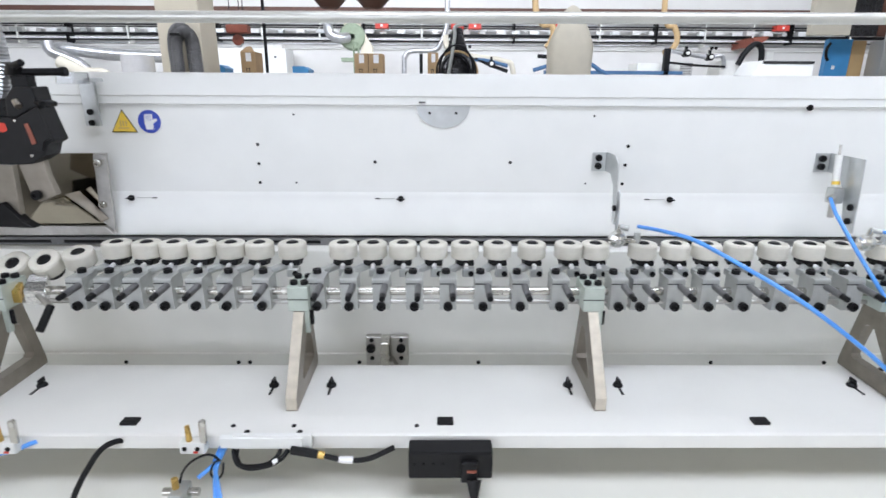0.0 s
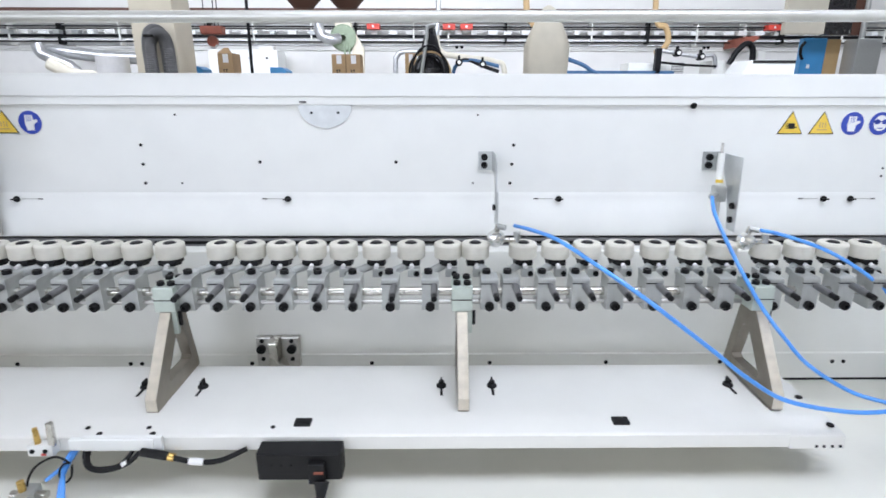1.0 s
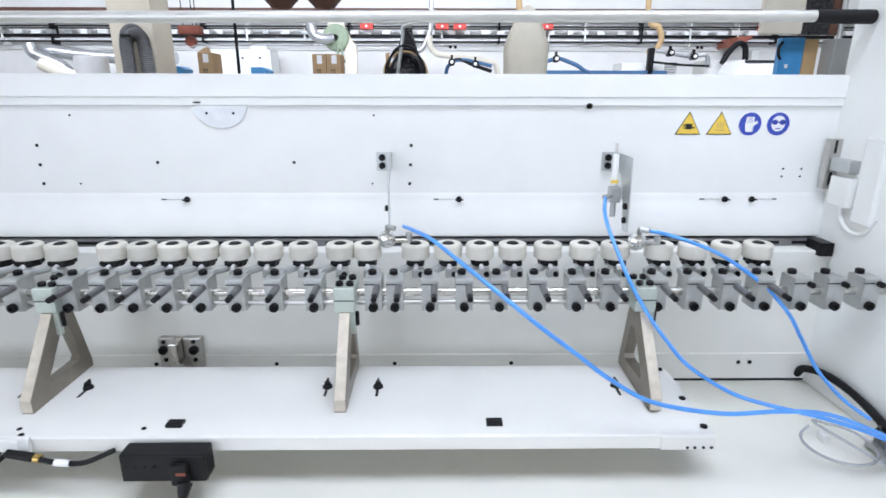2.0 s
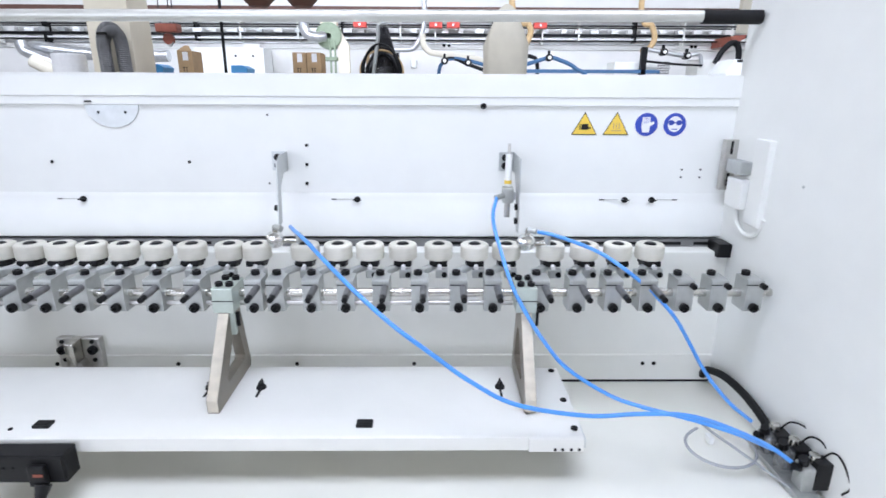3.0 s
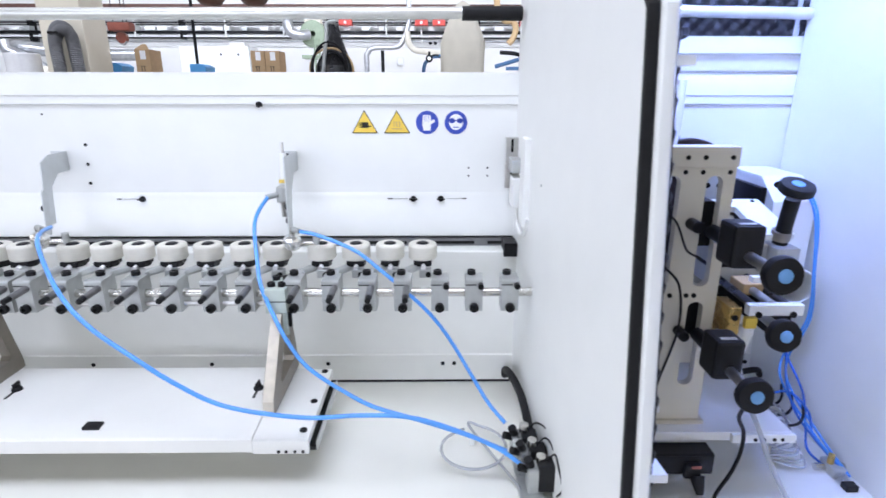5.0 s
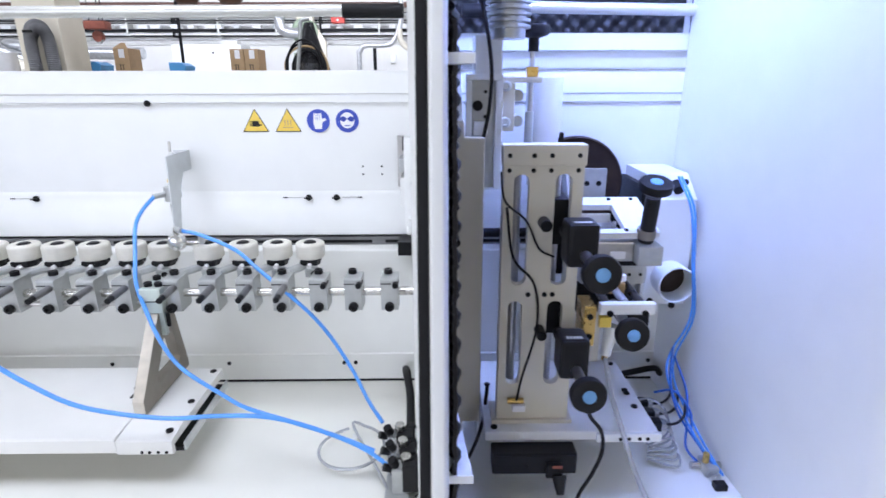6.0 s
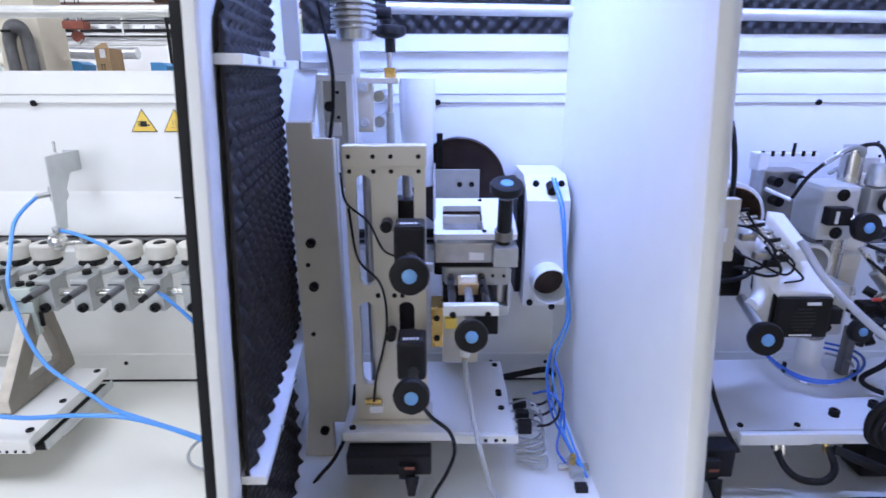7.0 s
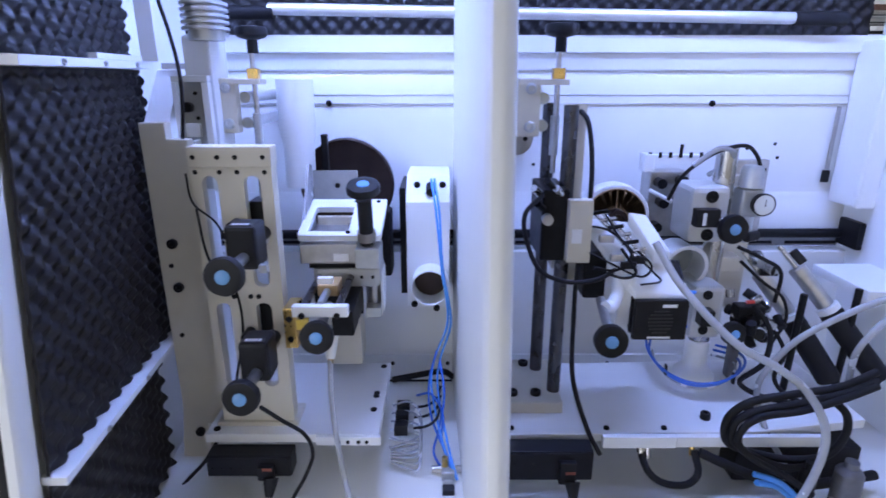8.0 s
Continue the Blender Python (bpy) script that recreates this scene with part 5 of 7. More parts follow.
part("arm_plate", box(bmesh.new(), 2.748, 2.774, 0.892, 0.90, 1.085, 1.17, 0.002), M_PAINT, trim)
part("knob_shaft", cyl(bmesh.new(), (2.716, 0.82, 1.104), (2.722, 0.90, 1.126), 0.008, 12), M_STEEL, trim)
star_knob(trim, (2.714, 0.799, 1.099), (-0.05, -1, 0.15), 0.026)
for k, (a, b) in enumerate((((2.715, 0.95, 1.262), (2.775, 0.905, 1.20)), ((2.728, 0.955, 1.262), (2.79, 0.91, 1.20)))):
    part("thin_rod", cyl(bmesh.new(), a, b, 0.004, 10), M_CHROME, trim)
for k in range(6):
    x, y, z = 2.722 + 0.011 * k, 0.945 - 0.007 * k, 1.256 - 0.011 * k
    part("small_fitting", cyl(bmesh.new(), (x - 0.012, y, z + 0.006), (x + 0.014, y, z + 0.010), 0.0035, 8), M_CHROME if k % 2 else M_BLACK, trim)
for k, line in enumerate(([(2.70, 0.93, 1.245), (2.735, 0.915, 1.238), (2.765, 0.90, 1.205), (2.745, 0.90, 1.178), (2.71, 0.905, 1.18)], [(2.73, 0.94, 1.262), (2.752, 0.915, 1.225), (2.80, 0.895, 1.178), (2.815, 0.895, 1.160), (2.78, 0.885, 1.158)], [(2.69, 0.91, 1.21), (2.73, 0.895, 1.192), (2.78, 0.89, 1.17), (2.80, 0.90, 1.185), (2.775, 0.91, 1.21)], [(2.712, 0.92, 1.175), (2.75, 0.89, 1.168), (2.77, 0.885, 1.18), (2.748, 0.90, 1.215)])):
    part("thin_cable", hose(bmesh.new(), line, (0.0022, 0.0018, 0.002, 0.0026)[k], 6), M_RUBBER, trim)
for x, y, z in ((2.745, 0.905, 1.196), (2.762, 0.90, 1.185), (2.73, 0.925, 1.222), (2.778, 0.905, 1.192)):
    part("small_valve", box(bmesh.new(), x - 0.012, x + 0.012, y - 0.006, y + 0.006, z - 0.004, z + 0.008, 0.002), M_PLASTIC if x > 2.75 else M_STEEL, trim)
for x in (2.815, 2.862):
    part("blue_mark", slab(bmesh.new(), [(x, 0.894, 1.1415), (x + 0.014, 0.894, 1.1395), (x + 0.016, 0.896, 1.143), (x + 0.002, 0.896, 1.145)], 0.0015), M_HOSE, trim)
part("support_neck", box(bmesh.new(), 2.70, 2.76, 1.0, 1.05, 1.12, 1.24, 0.004), M_PLATE, trim)
part("support_link", box(bmesh.new(), 2.655, 2.72, 0.985, 1.03, 1.15, 1.18, 0.003), M_PLATE, trim)

stand = thing("clamp_stand", (2.98, 1.06, 0.895), "white clamp stand on a chrome post with black hand knobs", "machine unit")
part("base_cup", lathe(bmesh.new(), (2.975, 1.06, 0.895), (2.975, 1.06, 2), [(0, 0.040), (0.008, 0.038), (0.018, 0.027), (0.030, 0.0235), (0.078, 0.0225), (0.080, 0.021), (0.080, 0.0186)], 28), M_PAINT, stand)
part("post", cyl(bmesh.new(), (2.978, 1.06, 0.94), (2.978, 1.06, 1.358), 0.0185, 24, bevel=0.002), M_CHROME, stand)
part("upper_clamp", box(bmesh.new(), 2.900, 2.968, 1.005, 1.09, 1.192, 1.294, 0.010), M_UNIT, stand)
for z in (1.277, 1.208):
    part("clamp_hole", screw(bmesh.new(), (2.934, 1.0045, z), (0, -1, 0), 0.011, 0.003), M_BLACK, stand)
part("counter", box(bmesh.new(), 2.903, 2.945, 0.985, 1.0045, 1.226, 1.258, 0.002), M_PLASTIC, stand)
part("counter_digit", box(bmesh.new(), 2.914, 2.920, 0.9838, 0.985, 1.230, 1.252), M_DIAL, stand)
part("pin", cyl(bmesh.new(), (2.935, 1.0, 1.241), (2.962, 0.975, 1.236), 0.006, 12), M_CHROME, stand)
star_knob(stand, (2.964, 0.968, 1.227), (0.05, -1, 0.1), 0.026)
part("rear_tube", cyl(bmesh.new(), (2.918, 1.10, 1.138), (2.918, 1.03, 1.138), 0.037, 32, caps=False), M_PAINT, stand, "open white ring")
part("ring_back", lathe(bmesh.new(), (2.918, 1.09, 1.138), (2.918, 0, 1.138), [(0, 0.037), (0.0, 0.0)], 24), M_ALU, stand)
part("ring_lip", lathe(bmesh.new(), (2.918, 1.035, 1.138), (2.918, 0, 1.138), [(0, 0.037), (0, 0.041), (0.006, 0.041), (0.006, 0.034), (0, 0.034)], 32), M_PAINT, stand)
part("lower_clamp", box(bmesh.new(), 2.922, 2.978, 0.99, 1.08, 1.010, 1.112, 0.008), M_UNIT, stand)
for x, z in ((2.945, 1.098), (2.945, 1.028)):
    part("clamp_hole", screw(bmesh.new(), (x, 0.9895, z), (0, -1, 0), 0.009, 0.003), M_BLACK, stand)
part("counter", box(bmesh.new(), 2.928, 2.952, 0.965, 0.9895, 1.045, 1.075, 0.002), M_PLASTIC, stand)
star_knob(stand, (2.988, 0.955, 1.035), (0.05, -1, 0.15), 0.022)
part("side_plate", box(bmesh.new(), 3.005, 3.062, 1.09, 1.105, 1.03, 1.30, 0.003), M_PLATE, stand)
part("link_bar", box(bmesh.new(), 2.968, 3.03, 1.05, 1.09, 1.12, 1.15, 0.003), M_PLATE, stand)

back_unit = thing("sensor_plate", (2.99, 1.19, 1.12), "grey metal plate with small fittings behind the clamp stand", "plate")
part("plate", box(bmesh.new(), 2.880, 2.960, 1.16, 1.21, 1.16, 1.295, 0.003), M_STEEL, back_unit)
part("plate", box(bmesh.new(), 3.06, 3.135, 1.19, 1.205, 1.14, 1.315, 0.002), M_STEEL, back_unit)
part("valve_strip", box(bmesh.new(), 2.895, 3.005, 1.19, 1.21, 1.305, 1.325, 0.002), M_PAINT, back_unit)
part("end_block", box(bmesh.new(), 2.872, 2.893, 1.175, 1.21, 1.292, 1.328, 0.003), M_PAINT, back_unit)
for k in range(6):
    x = 2.885 + 0.021 * k
    part("strip_screw", cyl(bmesh.new(), (x, 1.186, 1.320), (x, 1.186, 1.331 + 0.016 * (k == 3)), 0.0034, 10), M_BLACK, back_unit)
for x, z in ((2.897, 1.275), (2.897, 1.185), (2.94, 1.28), (3.12, 1.295), (2.905, 1.235)):
    part("plate_pin", cyl(bmesh.new(), (x, 1.162 if x < 3 else 1.19, z), (x, 1.135 if x < 3 else 1.18, z), 0.010 if x < 3 else 0.005, 12), M_BLACK, back_unit)
part("white_pin", cyl(bmesh.new(), (2.875, 1.14, 1.262), (2.905, 1.10, 1.247), 0.004, 10), M_LABEL, back_unit)

gauge = thing("pressure_regulator", (3.03, 1.03, 1.20), "grey pressure regulator with a white round dial gauge", "regulator")
part("cap", lathe(bmesh.new(), (3.018, 1.04, 1.285), (3.018, 1.04, 2), [(0, 0.014), (0.004, 0.021), (0.035, 0.019), (0.042, 0.015), (0.042, 0)], 24), M_ALU, gauge)
part("body", box(bmesh.new(), 2.998, 3.038, 1.025, 1.06, 1.235, 1.285, 0.005), M_ALU, gauge)
part("bowl", lathe(bmesh.new(), (3.018, 1.04, 1.235), (3.018, 1.04, 0), [(0, 0.015), (0.04, 0.014), (0.05, 0.008), (0.05, 0)], 20), M_ZINC, gauge)
dial = part("dial_case", lathe(bmesh.new(), (3.033, 1.03, 1.26), (3.036, 0, 1.27), [(0, 0.018), (0.016, 0.021), (0.019, 0.020), (0.018, 0.018)], 28), M_PLASTIC, gauge)
part("dial_face", lathe(bmesh.new(), (3.033, 1.012, 1.26), (3.036, 0, 1.27), [(0, 0.0185), (0.0015, 0.0)], 28), M_DIAL, dial)
part("needle", box(bmesh.new(), 3.033, 3.034, 1.0085, 1.0095, 1.258, 1.271), M_INK, dial)
knot = thing("valve_cluster", (3.06, 1.03, 0.90), "cluster of small black and chrome air fittings", "fittings")
rnd = random.Random(7)
for k in range(26):
    x, y, z = 3.0 + rnd.random() * 0.09, 0.97 + rnd.random() * 0.08, 0.99 + rnd.random() * 0.10
    if k > 19:
        x, z = 3.03 + rnd.random() * 0.05, 1.14 + rnd.random() * 0.06
    d = Vector((rnd.uniform(-1, 1), rnd.uniform(-1, 0.2), rnd.uniform(-1, 1))).normalized() * rnd.uniform(0.014, 0.03)
    part("fitting", cyl(bmesh.new(), (x, y, z), Vector((x, y, z)) + d, rnd.uniform(0.006, 0.012), 12, bevel=0.001), rnd.choice((M_BLACK, M_PLASTIC, M_CHROME, M_PLASTIC)), knot)
part("cluster_bracket", box(bmesh.new(), 3.035, 3.052, 1.04, 1.06, 0.8952, 1.0, 0.003), M_PIN, knot)


for k, line in enumerate(([(3.03, 0.985, 1.08), (3.05, 0.955, 1.04), (3.045, 0.95, 0.98), (3.02, 0.97, 0.93), (3.06, 0.96, 0.905), (3.12, 0.93, 0.905)], [(3.06, 0.99, 1.05), (3.085, 0.96, 1.0), (3.07, 0.95, 0.95), (3.10, 0.94, 0.915), (3.15, 0.92, 0.91)], [(3.00, 1.0, 1.16), (3.03, 0.97, 1.13), (3.07, 0.97, 1.10), (3.09, 0.98, 1.05), (3.07, 0.98, 1.0)], [(2.985, 0.99, 1.19), (3.02, 0.965, 1.175), (3.055, 0.965, 1.15), (3.06, 0.975, 1.09)])):
    solo_hose("black_cable", line, (0.005, 0.004, 0.003, 0.0035)[k], M_RUBBER, "black cable winding between the air fittings", "cable", "black cables", seg=8)
part("manifold", box(bmesh.new(), 3.005, 3.055, 0.985, 1.015, 1.035, 1.075, 0.004), M_PLASTIC, knot)
part("red_ring", cyl(bmesh.new(), (3.012, 0.98, 1.088), (3.026, 0.978, 1.089), 0.0035, 12), M_RED, knot)


def damper(top, mid, low, lab):
    d = thing("air_cylinder", low, lab, "cylinder", "slanting cylinders")
    top, mid, low = Vector(top), Vector(mid), Vector(low)
    part("piston_rod", cyl(bmesh.new(), top + (top - mid) * 0.6, top, 0.005, 12), M_CHROME, d)
    part("barrel", cyl(bmesh.new(), top, mid, 0.016, 20, bevel=0.002), M_STEEL, d)
    part("collar", cyl(bmesh.new(), mid + (mid - top) * 0.02, mid + (low - mid) * 0.08, 0.021, 20), M_PAINT, d)
    part("sleeve", cyl(bmesh.new(), mid + (low - mid) * 0.1, low, 0.0215, 20, bevel=0.003), M_RUBBER, d, "black rubber sleeve")


damper((3.075, 1.06, 1.115), (3.125, 1.03, 1.045), (3.200, 0.985, 0.925), "slanting aluminium air cylinder with a black rubber sleeve")
damper((3.145, 1.06, 1.125), (3.195, 1.03, 1.060), (3.285, 0.975, 0.935), "slanting aluminium air cylinder with a black rubber sleeve")
for x, y, z0, z1 in ((3.125, 1.0, 0.90, 1.095), (3.225, 1.0, 0.90, 1.105)):
    solo("stop_pin", cyl(bmesh.new(), (x, y, 0.895), (x + 0.004, y, z1), 0.0065, 12, bevel=0.001), M_BLACK, "black upright stop pin on the base plate", "pin", "stop pins")

BIG = [[(3.168, 0.850, 1.019), (3.098, 0.830, 1.004), (3.023, 0.820, 0.998), (2.950, 0.810, 0.991), (2.918, 0.810, 0.967), (2.912, 0.810, 0.937), (2.928, 0.815, 0.908), (2.979, 0.820, 0.885), (3.047, 0.825, 0.870), (3.103, 0.830, 0.875), (3.129, 0.835, 0.909), (3.129, 0.840, 0.943), (3.114, 0.850, 0.962)],
       [(3.163, 0.840, 1.009), (3.093, 0.820, 0.997), (3.020, 0.810, 0.986), (2.955, 0.800, 0.981), (2.925, 0.800, 0.964), (2.918, 0.800, 0.933), (2.939, 0.800, 0.908), (3.014, 0.800, 0.874), (3.090, 0.820, 0.866)],
       [(3.157, 0.830, 1.005), (3.087, 0.810, 0.993), (3.023, 0.800, 0.980), (2.959, 0.790, 0.977), (2.932, 0.790, 0.960), (2.925, 0.790, 0.930), (2.953, 0.790, 0.900), (3.010, 0.790, 0.866), (3.053, 0.780, 0.838)]]
for k, line in enumerate(BIG):
    solo_hose("black_hose", line, (0.0064, 0.006, 0.0058)[k], M_RUBBER, "thick black rubber hose coiled over the base plate", "hose", "black hoses", seg=14)
solo_hose("black_hose", [(2.60, 0.66, 0.80), (2.72, 0.74, 0.797), (2.84, 0.79, 0.797), (2.98, 0.80, 0.797), (3.12, 0.78, 0.797)], 0.0085, M_RUBBER, "black rubber hose lying on the cream deck", "hose", "black hoses")
solo_hose("black_hose", [(2.80, 0.86, 0.868), (2.806, 0.83, 0.845), (2.83, 0.82, 0.828), (2.87, 0.82, 0.824), (2.892, 0.83, 0.84), (2.892, 0.855, 0.866)], 0.006, M_RUBBER, "short black hose looped under the base plate", "hose", "black hoses")
solo_hose("milky_hose", [(2.802, 0.90, 1.225), (2.835, 0.86, 1.165), (2.896, 0.80, 1.100), (2.962, 0.785, 1.063), (3.012, 0.78, 1.022), (3.040, 0.765, 0.961), (3.016, 0.745, 0.885), (2.955, 0.72, 0.825), (2.87, 0.70, 0.793)], 0.0062, M_CLEAR, "milky translucent hose curving down from the trimming unit", "hose", "milky hoses", seg=12)
solo_hose("milky_hose", [(3.24, 0.84, 1.17), (3.14, 0.84, 1.150), (3.05, 0.86, 1.085), (3.015, 0.88, 1.02), (3.01, 0.90, 0.955), (3.02, 0.88, 0.90), (3.05, 0.85, 0.84)], 0.0052, M_CLEAR, "milky translucent hose hanging among the cylinders", "hose", "milky hoses")
solo_hose("milky_hose", [(3.25, 0.86, 1.14), (3.18, 0.86, 1.115), (3.145, 0.87, 1.05), (3.15, 0.88, 0.98)], 0.0052, M_CLEAR, "milky translucent hose hanging among the cylinders", "hose", "milky hoses")
solo_hose("milky_hose", [(2.968, 1.10, 1.30), (2.985, 1.06, 1.33), (2.972, 1.03, 1.352), (2.94, 1.02, 1.358), (2.90, 1.02, 1.33)], 0.0045, M_CLEAR, "milky thin hose arching over the clamp stand", "hose", "milky hoses")
solo_hose("black_cable", [(2.88, 1.06, 1.26), (2.895, 1.04, 1.31), (2.94, 1.03, 1.35), (2.99, 1.03, 1.363), (3.02, 1.04, 1.345), (3.032, 1.04, 1.32)], 0.0035, M_RUBBER, "thin black cable arching to the pressure regulator", "cable", "black cables")
solo_hose("black_cable", [(2.62, 0.91, 1.30), (2.59, 0.89, 1.275), (2.592, 0.885, 1.235), (2.615, 0.88, 1.185), (2.66, 0.88, 1.165), (2.71, 0.89, 1.165), (2.745, 0.91, 1.175)], 0.0038, M_RUBBER, "black cable sagging from the carriage", "cable", "black cables")
solo_hose("black_cable", [(2.685, 1.0, 1.43), (2.70, 0.97, 1.40), (2.704, 0.945, 1.30), (2.690, 0.938, 1.17), (2.684, 0.915, 1.08), (2.682, 0.885, 0.99), (2.705, 0.855, 0.91), (2.725, 0.835, 0.872)], 0.0042, M_RUBBER, "black cable running down the rods", "cable", "black cables")
for k in range(3):
    pts = [(2.968 + (0.076 + 0.007 * k) * math.cos(radians(a)), 1.055 + (0.082 + 0.008 * k) * math.sin(radians(a)), 0.912 + 0.009 * k + 0.022 * math.cos(radians(a + 30)) ** 2) for a in range(-205, 40, 20)]
    solo_hose("coiled_air_hose", [(2.925, 1.0, 1.03), (2.89, 1.06, 0.99)] + pts if k == 1 else pts, 0.0026, M_CLEAR if k == 0 else M_INKHOSE, "thin air hose coiled round the stand's foot", "hose", "coiled hoses")
for a in (-150, -60):
    solo("cable_tie", box(bmesh.new(), *[v for c, r in zip((2.968 + 0.084 * math.cos(radians(a)), 1.055 + 0.092 * math.sin(radians(a)), 0.934), (0.002, 0.005, 0.011)) for v in (c - r, c + r)], 0.002), M_BLACK, "black cable tie round the coiled hose", "tie", "cable ties")
for x, y, z0, r, mat in ((3.055, 0.80, 0.800, 0.0135, M_PLASTIC), (3.118, 0.795, 0.806, 0.0205, M_PIN)):
    f = thing("air_filter", (x, y, 0.785), "round air filter standing on the deck among the hoses", "filter", "air filters")
    part("foot", cyl(bmesh.new(), (x, y, 0.785), (x, y, z0), r * 0.85, 16, bevel=0.001), M_BRASS, f)
    part("body", lathe(bmesh.new(), (x, y, z0), (x, y, 2), [(0, 0), (0, r * 0.9), (0.006, r), (0.062, r), (0.068, r * 0.85), (0.072, r * 0.5), (0.084, r * 0.5), (0.084, 0)], 24), mat, f)
    part("side_port", cyl(bmesh.new(), (x - r, y - 0.004, z0 + 0.012), (x - r - 0.022, y - 0.012, z0 + 0.010), 0.006, 12, bevel=0.001), M_CHROME, f)
    part("front_pipe", cyl(bmesh.new(), (x - 0.03, y - 0.03, 0.794), (x + 0.03, y - 0.034, 0.794), 0.008, 14, bevel=0.001), M_ALU, f)
for k in range(2):
    solo_hose("blue_air_hose", [(2.96, 0.79 - 0.01 * k, 0.87 - 0.008 * k), (3.0, 0.785, 0.858 - 0.010 * k), (3.035, 0.78, 0.828 - 0.008 * k), (3.075, 0.77, 0.800)], 0.005, M_HOSE, "short blue hose among the air filters", "hose", "blue air hoses")
solo_hose("black_hose", [(2.90, 0.85, 0.865), (2.96, 0.83, 0.845), (3.03, 0.82, 0.822), (3.12, 0.84, 0.81), (3.22, 0.86, 0.81)], 0.0085, M_RUBBER, "black rubber hose passing under the base plate", "hose", "black hoses")
# black block added to darken the space under the second base plate
solo("deck_dark", box(bmesh.new(), 2.98, 3.20, 0.875, 0.93, 0.7853, 0.855, 0.004), M_PLASTIC, "black block added to darken the space under the base plate", "block")
solo("hanging_rail", cyl(bmesh.new(), (1.96, 1.236, 1.143), (3.345, 1.236, 1.146), 0.0105, 16), M_BLACK, "round black rod lying along the gap of the wall", "rod")
solo("rail_end", box(bmesh.new(), 3.345, 3.3585, 1.18, 1.245, 1.122, 1.182, 0.003), M_BLACK, "black end block of the rod", "block")
for x, y, z in ((2.80, 0.857, 0.868), (2.806, 0.862, 0.866), (2.812, 0.857, 0.868), (2.89, 0.862, 0.868)):
    solo("hose_fitting", cyl(bmesh.new(), (x, y, 0.8785), (x, y - 0.008, z - 0.012), 0.005, 10), M_BRASS if x > 2.85 else M_CHROME, "small metal hose fitting under the base plate", "fitting", "hose fittings")

datum(0.006, 0.0, 0.003)
# ---- small things of the open bay ----
def sheet_bracket(x, ysheet, label):
    b = thing("sensor_bracket", (x, 1.25, 1.30), label, "bracket", "sheet brackets")
    part("tab", box(bmesh.new(), x - 0.016, x + 0.015, 1.2625, 1.2657, 1.286, 1.328, 0.0006), M_ZINC, b)
    for z in (1.316, 1.298):
        part("tab_screw", screw(bmesh.new(), (x - 0.003, 1.262, z), (0, -1, 0), 0.0075, 0.007), M_BLACK, b)
    return b


b1 = sheet_bracket(0.898, 0, "bent zinc sheet bracket holding an air nozzle")
part("arm_sheet", extrude(bmesh.new(), [(1.2655, 1.286), (1.2655, 1.328), (1.205, 1.328), (1.178, 1.315), (1.165, 1.21), (1.172, 1.185), (1.188, 1.185), (1.198, 1.262), (1.225, 1.286)], "x", 0.9135, 0.9155), M_ZINC, b1)
part("slot_plate", extrude(bmesh.new(), [(1.165, 1.262), (1.160, 1.255), (1.150, 1.17), (1.165, 1.165), (1.178, 1.25)], "x", 0.916, 0.918), M_ZINC, b1)
part("slot_screw", screw(bmesh.new(), (0.913, 1.168, 1.222), (-1, 0, 0), 0.0065, 0.006), M_BLACK, b1)
b2 = sheet_bracket(1.402, 0, "bent zinc sheet bracket holding an air cylinder")
part("arm_sheet", extrude(bmesh.new(), [(1.2655, 1.286), (1.2655, 1.328), (1.158, 1.328), (1.153, 1.24), (1.150, 1.172), (1.182, 1.172), (1.20, 1.25), (1.225, 1.286)], "x", 1.4175, 1.4195), M_ZINC, b2)
for z in (1.225, 1.195):
    part("slot_screw", screw(bmesh.new(), (1.4175, 1.168, z), (-1, 0, 0), 0.007, 0.006), M_BLACK, b2)


def nozzle(x, y, z, way):
    n = thing("air_nozzle", (x, y, z), "round silvery air nozzle with chrome fittings", "nozzle", "air nozzles")
    part("globe", lathe(bmesh.new(), (x, y + 0.012, z), (x, 0, z), [(0, 0.008), (0.003, 0.016), (0.012, 0.0195), (0.021, 0.016), (0.026, 0.007), (0.026, 0)], 22), M_CHROMED, n)
    part("core", cyl(bmesh.new(), (x, y - 0.006, z), (x, y + 0.018, z), 0.009, 16), M_CHROME, n)
    part("arm", cyl(bmesh.new(), (x, y, z - 0.003), (x + way * 0.046, y + 0.01, z - 0.006), 0.0055, 12), M_CHROME, n)
    part("tip", cyl(bmesh.new(), (x + way * 0.046, y + 0.01, z - 0.016), (x + way * 0.046, y + 0.01, z + 0.012), 0.007, 12), M_ALU, n)
    part("stem", cyl(bmesh.new(), (x + 0.001, y, z + 0.012), (x + 0.003, y - 0.005, z + 0.030), 0.0055, 12), M_CHROME, n)
    part("elbow", cyl(bmesh.new(), (x + 0.003, y - 0.004, z + 0.028), (x + 0.018, y - 0.012, z + 0.026), 0.006, 12), M_ALU, n)


nozzle(0.912, 1.135, 1.163, 1)
nozzle(1.432, 1.125, 1.160, 1)
cylin = thing("air_cylinder_valve", (1.400, 1.21, 1.20), "slim white air cylinder with a yellow ring hanging from a bracket", "valve")
part("barrel", cyl(bmesh.new(), (1.400, 1.205, 1.262), (1.402, 1.215, 1.330), 0.0072, 16, bevel=0.001), M_PAINT, cylin)
part("ring", cyl(bmesh.new(), (1.400, 1.2045, 1.268), (1.400, 1.2055, 1.275), 0.0078, 16), M_YELLOW, cylin)
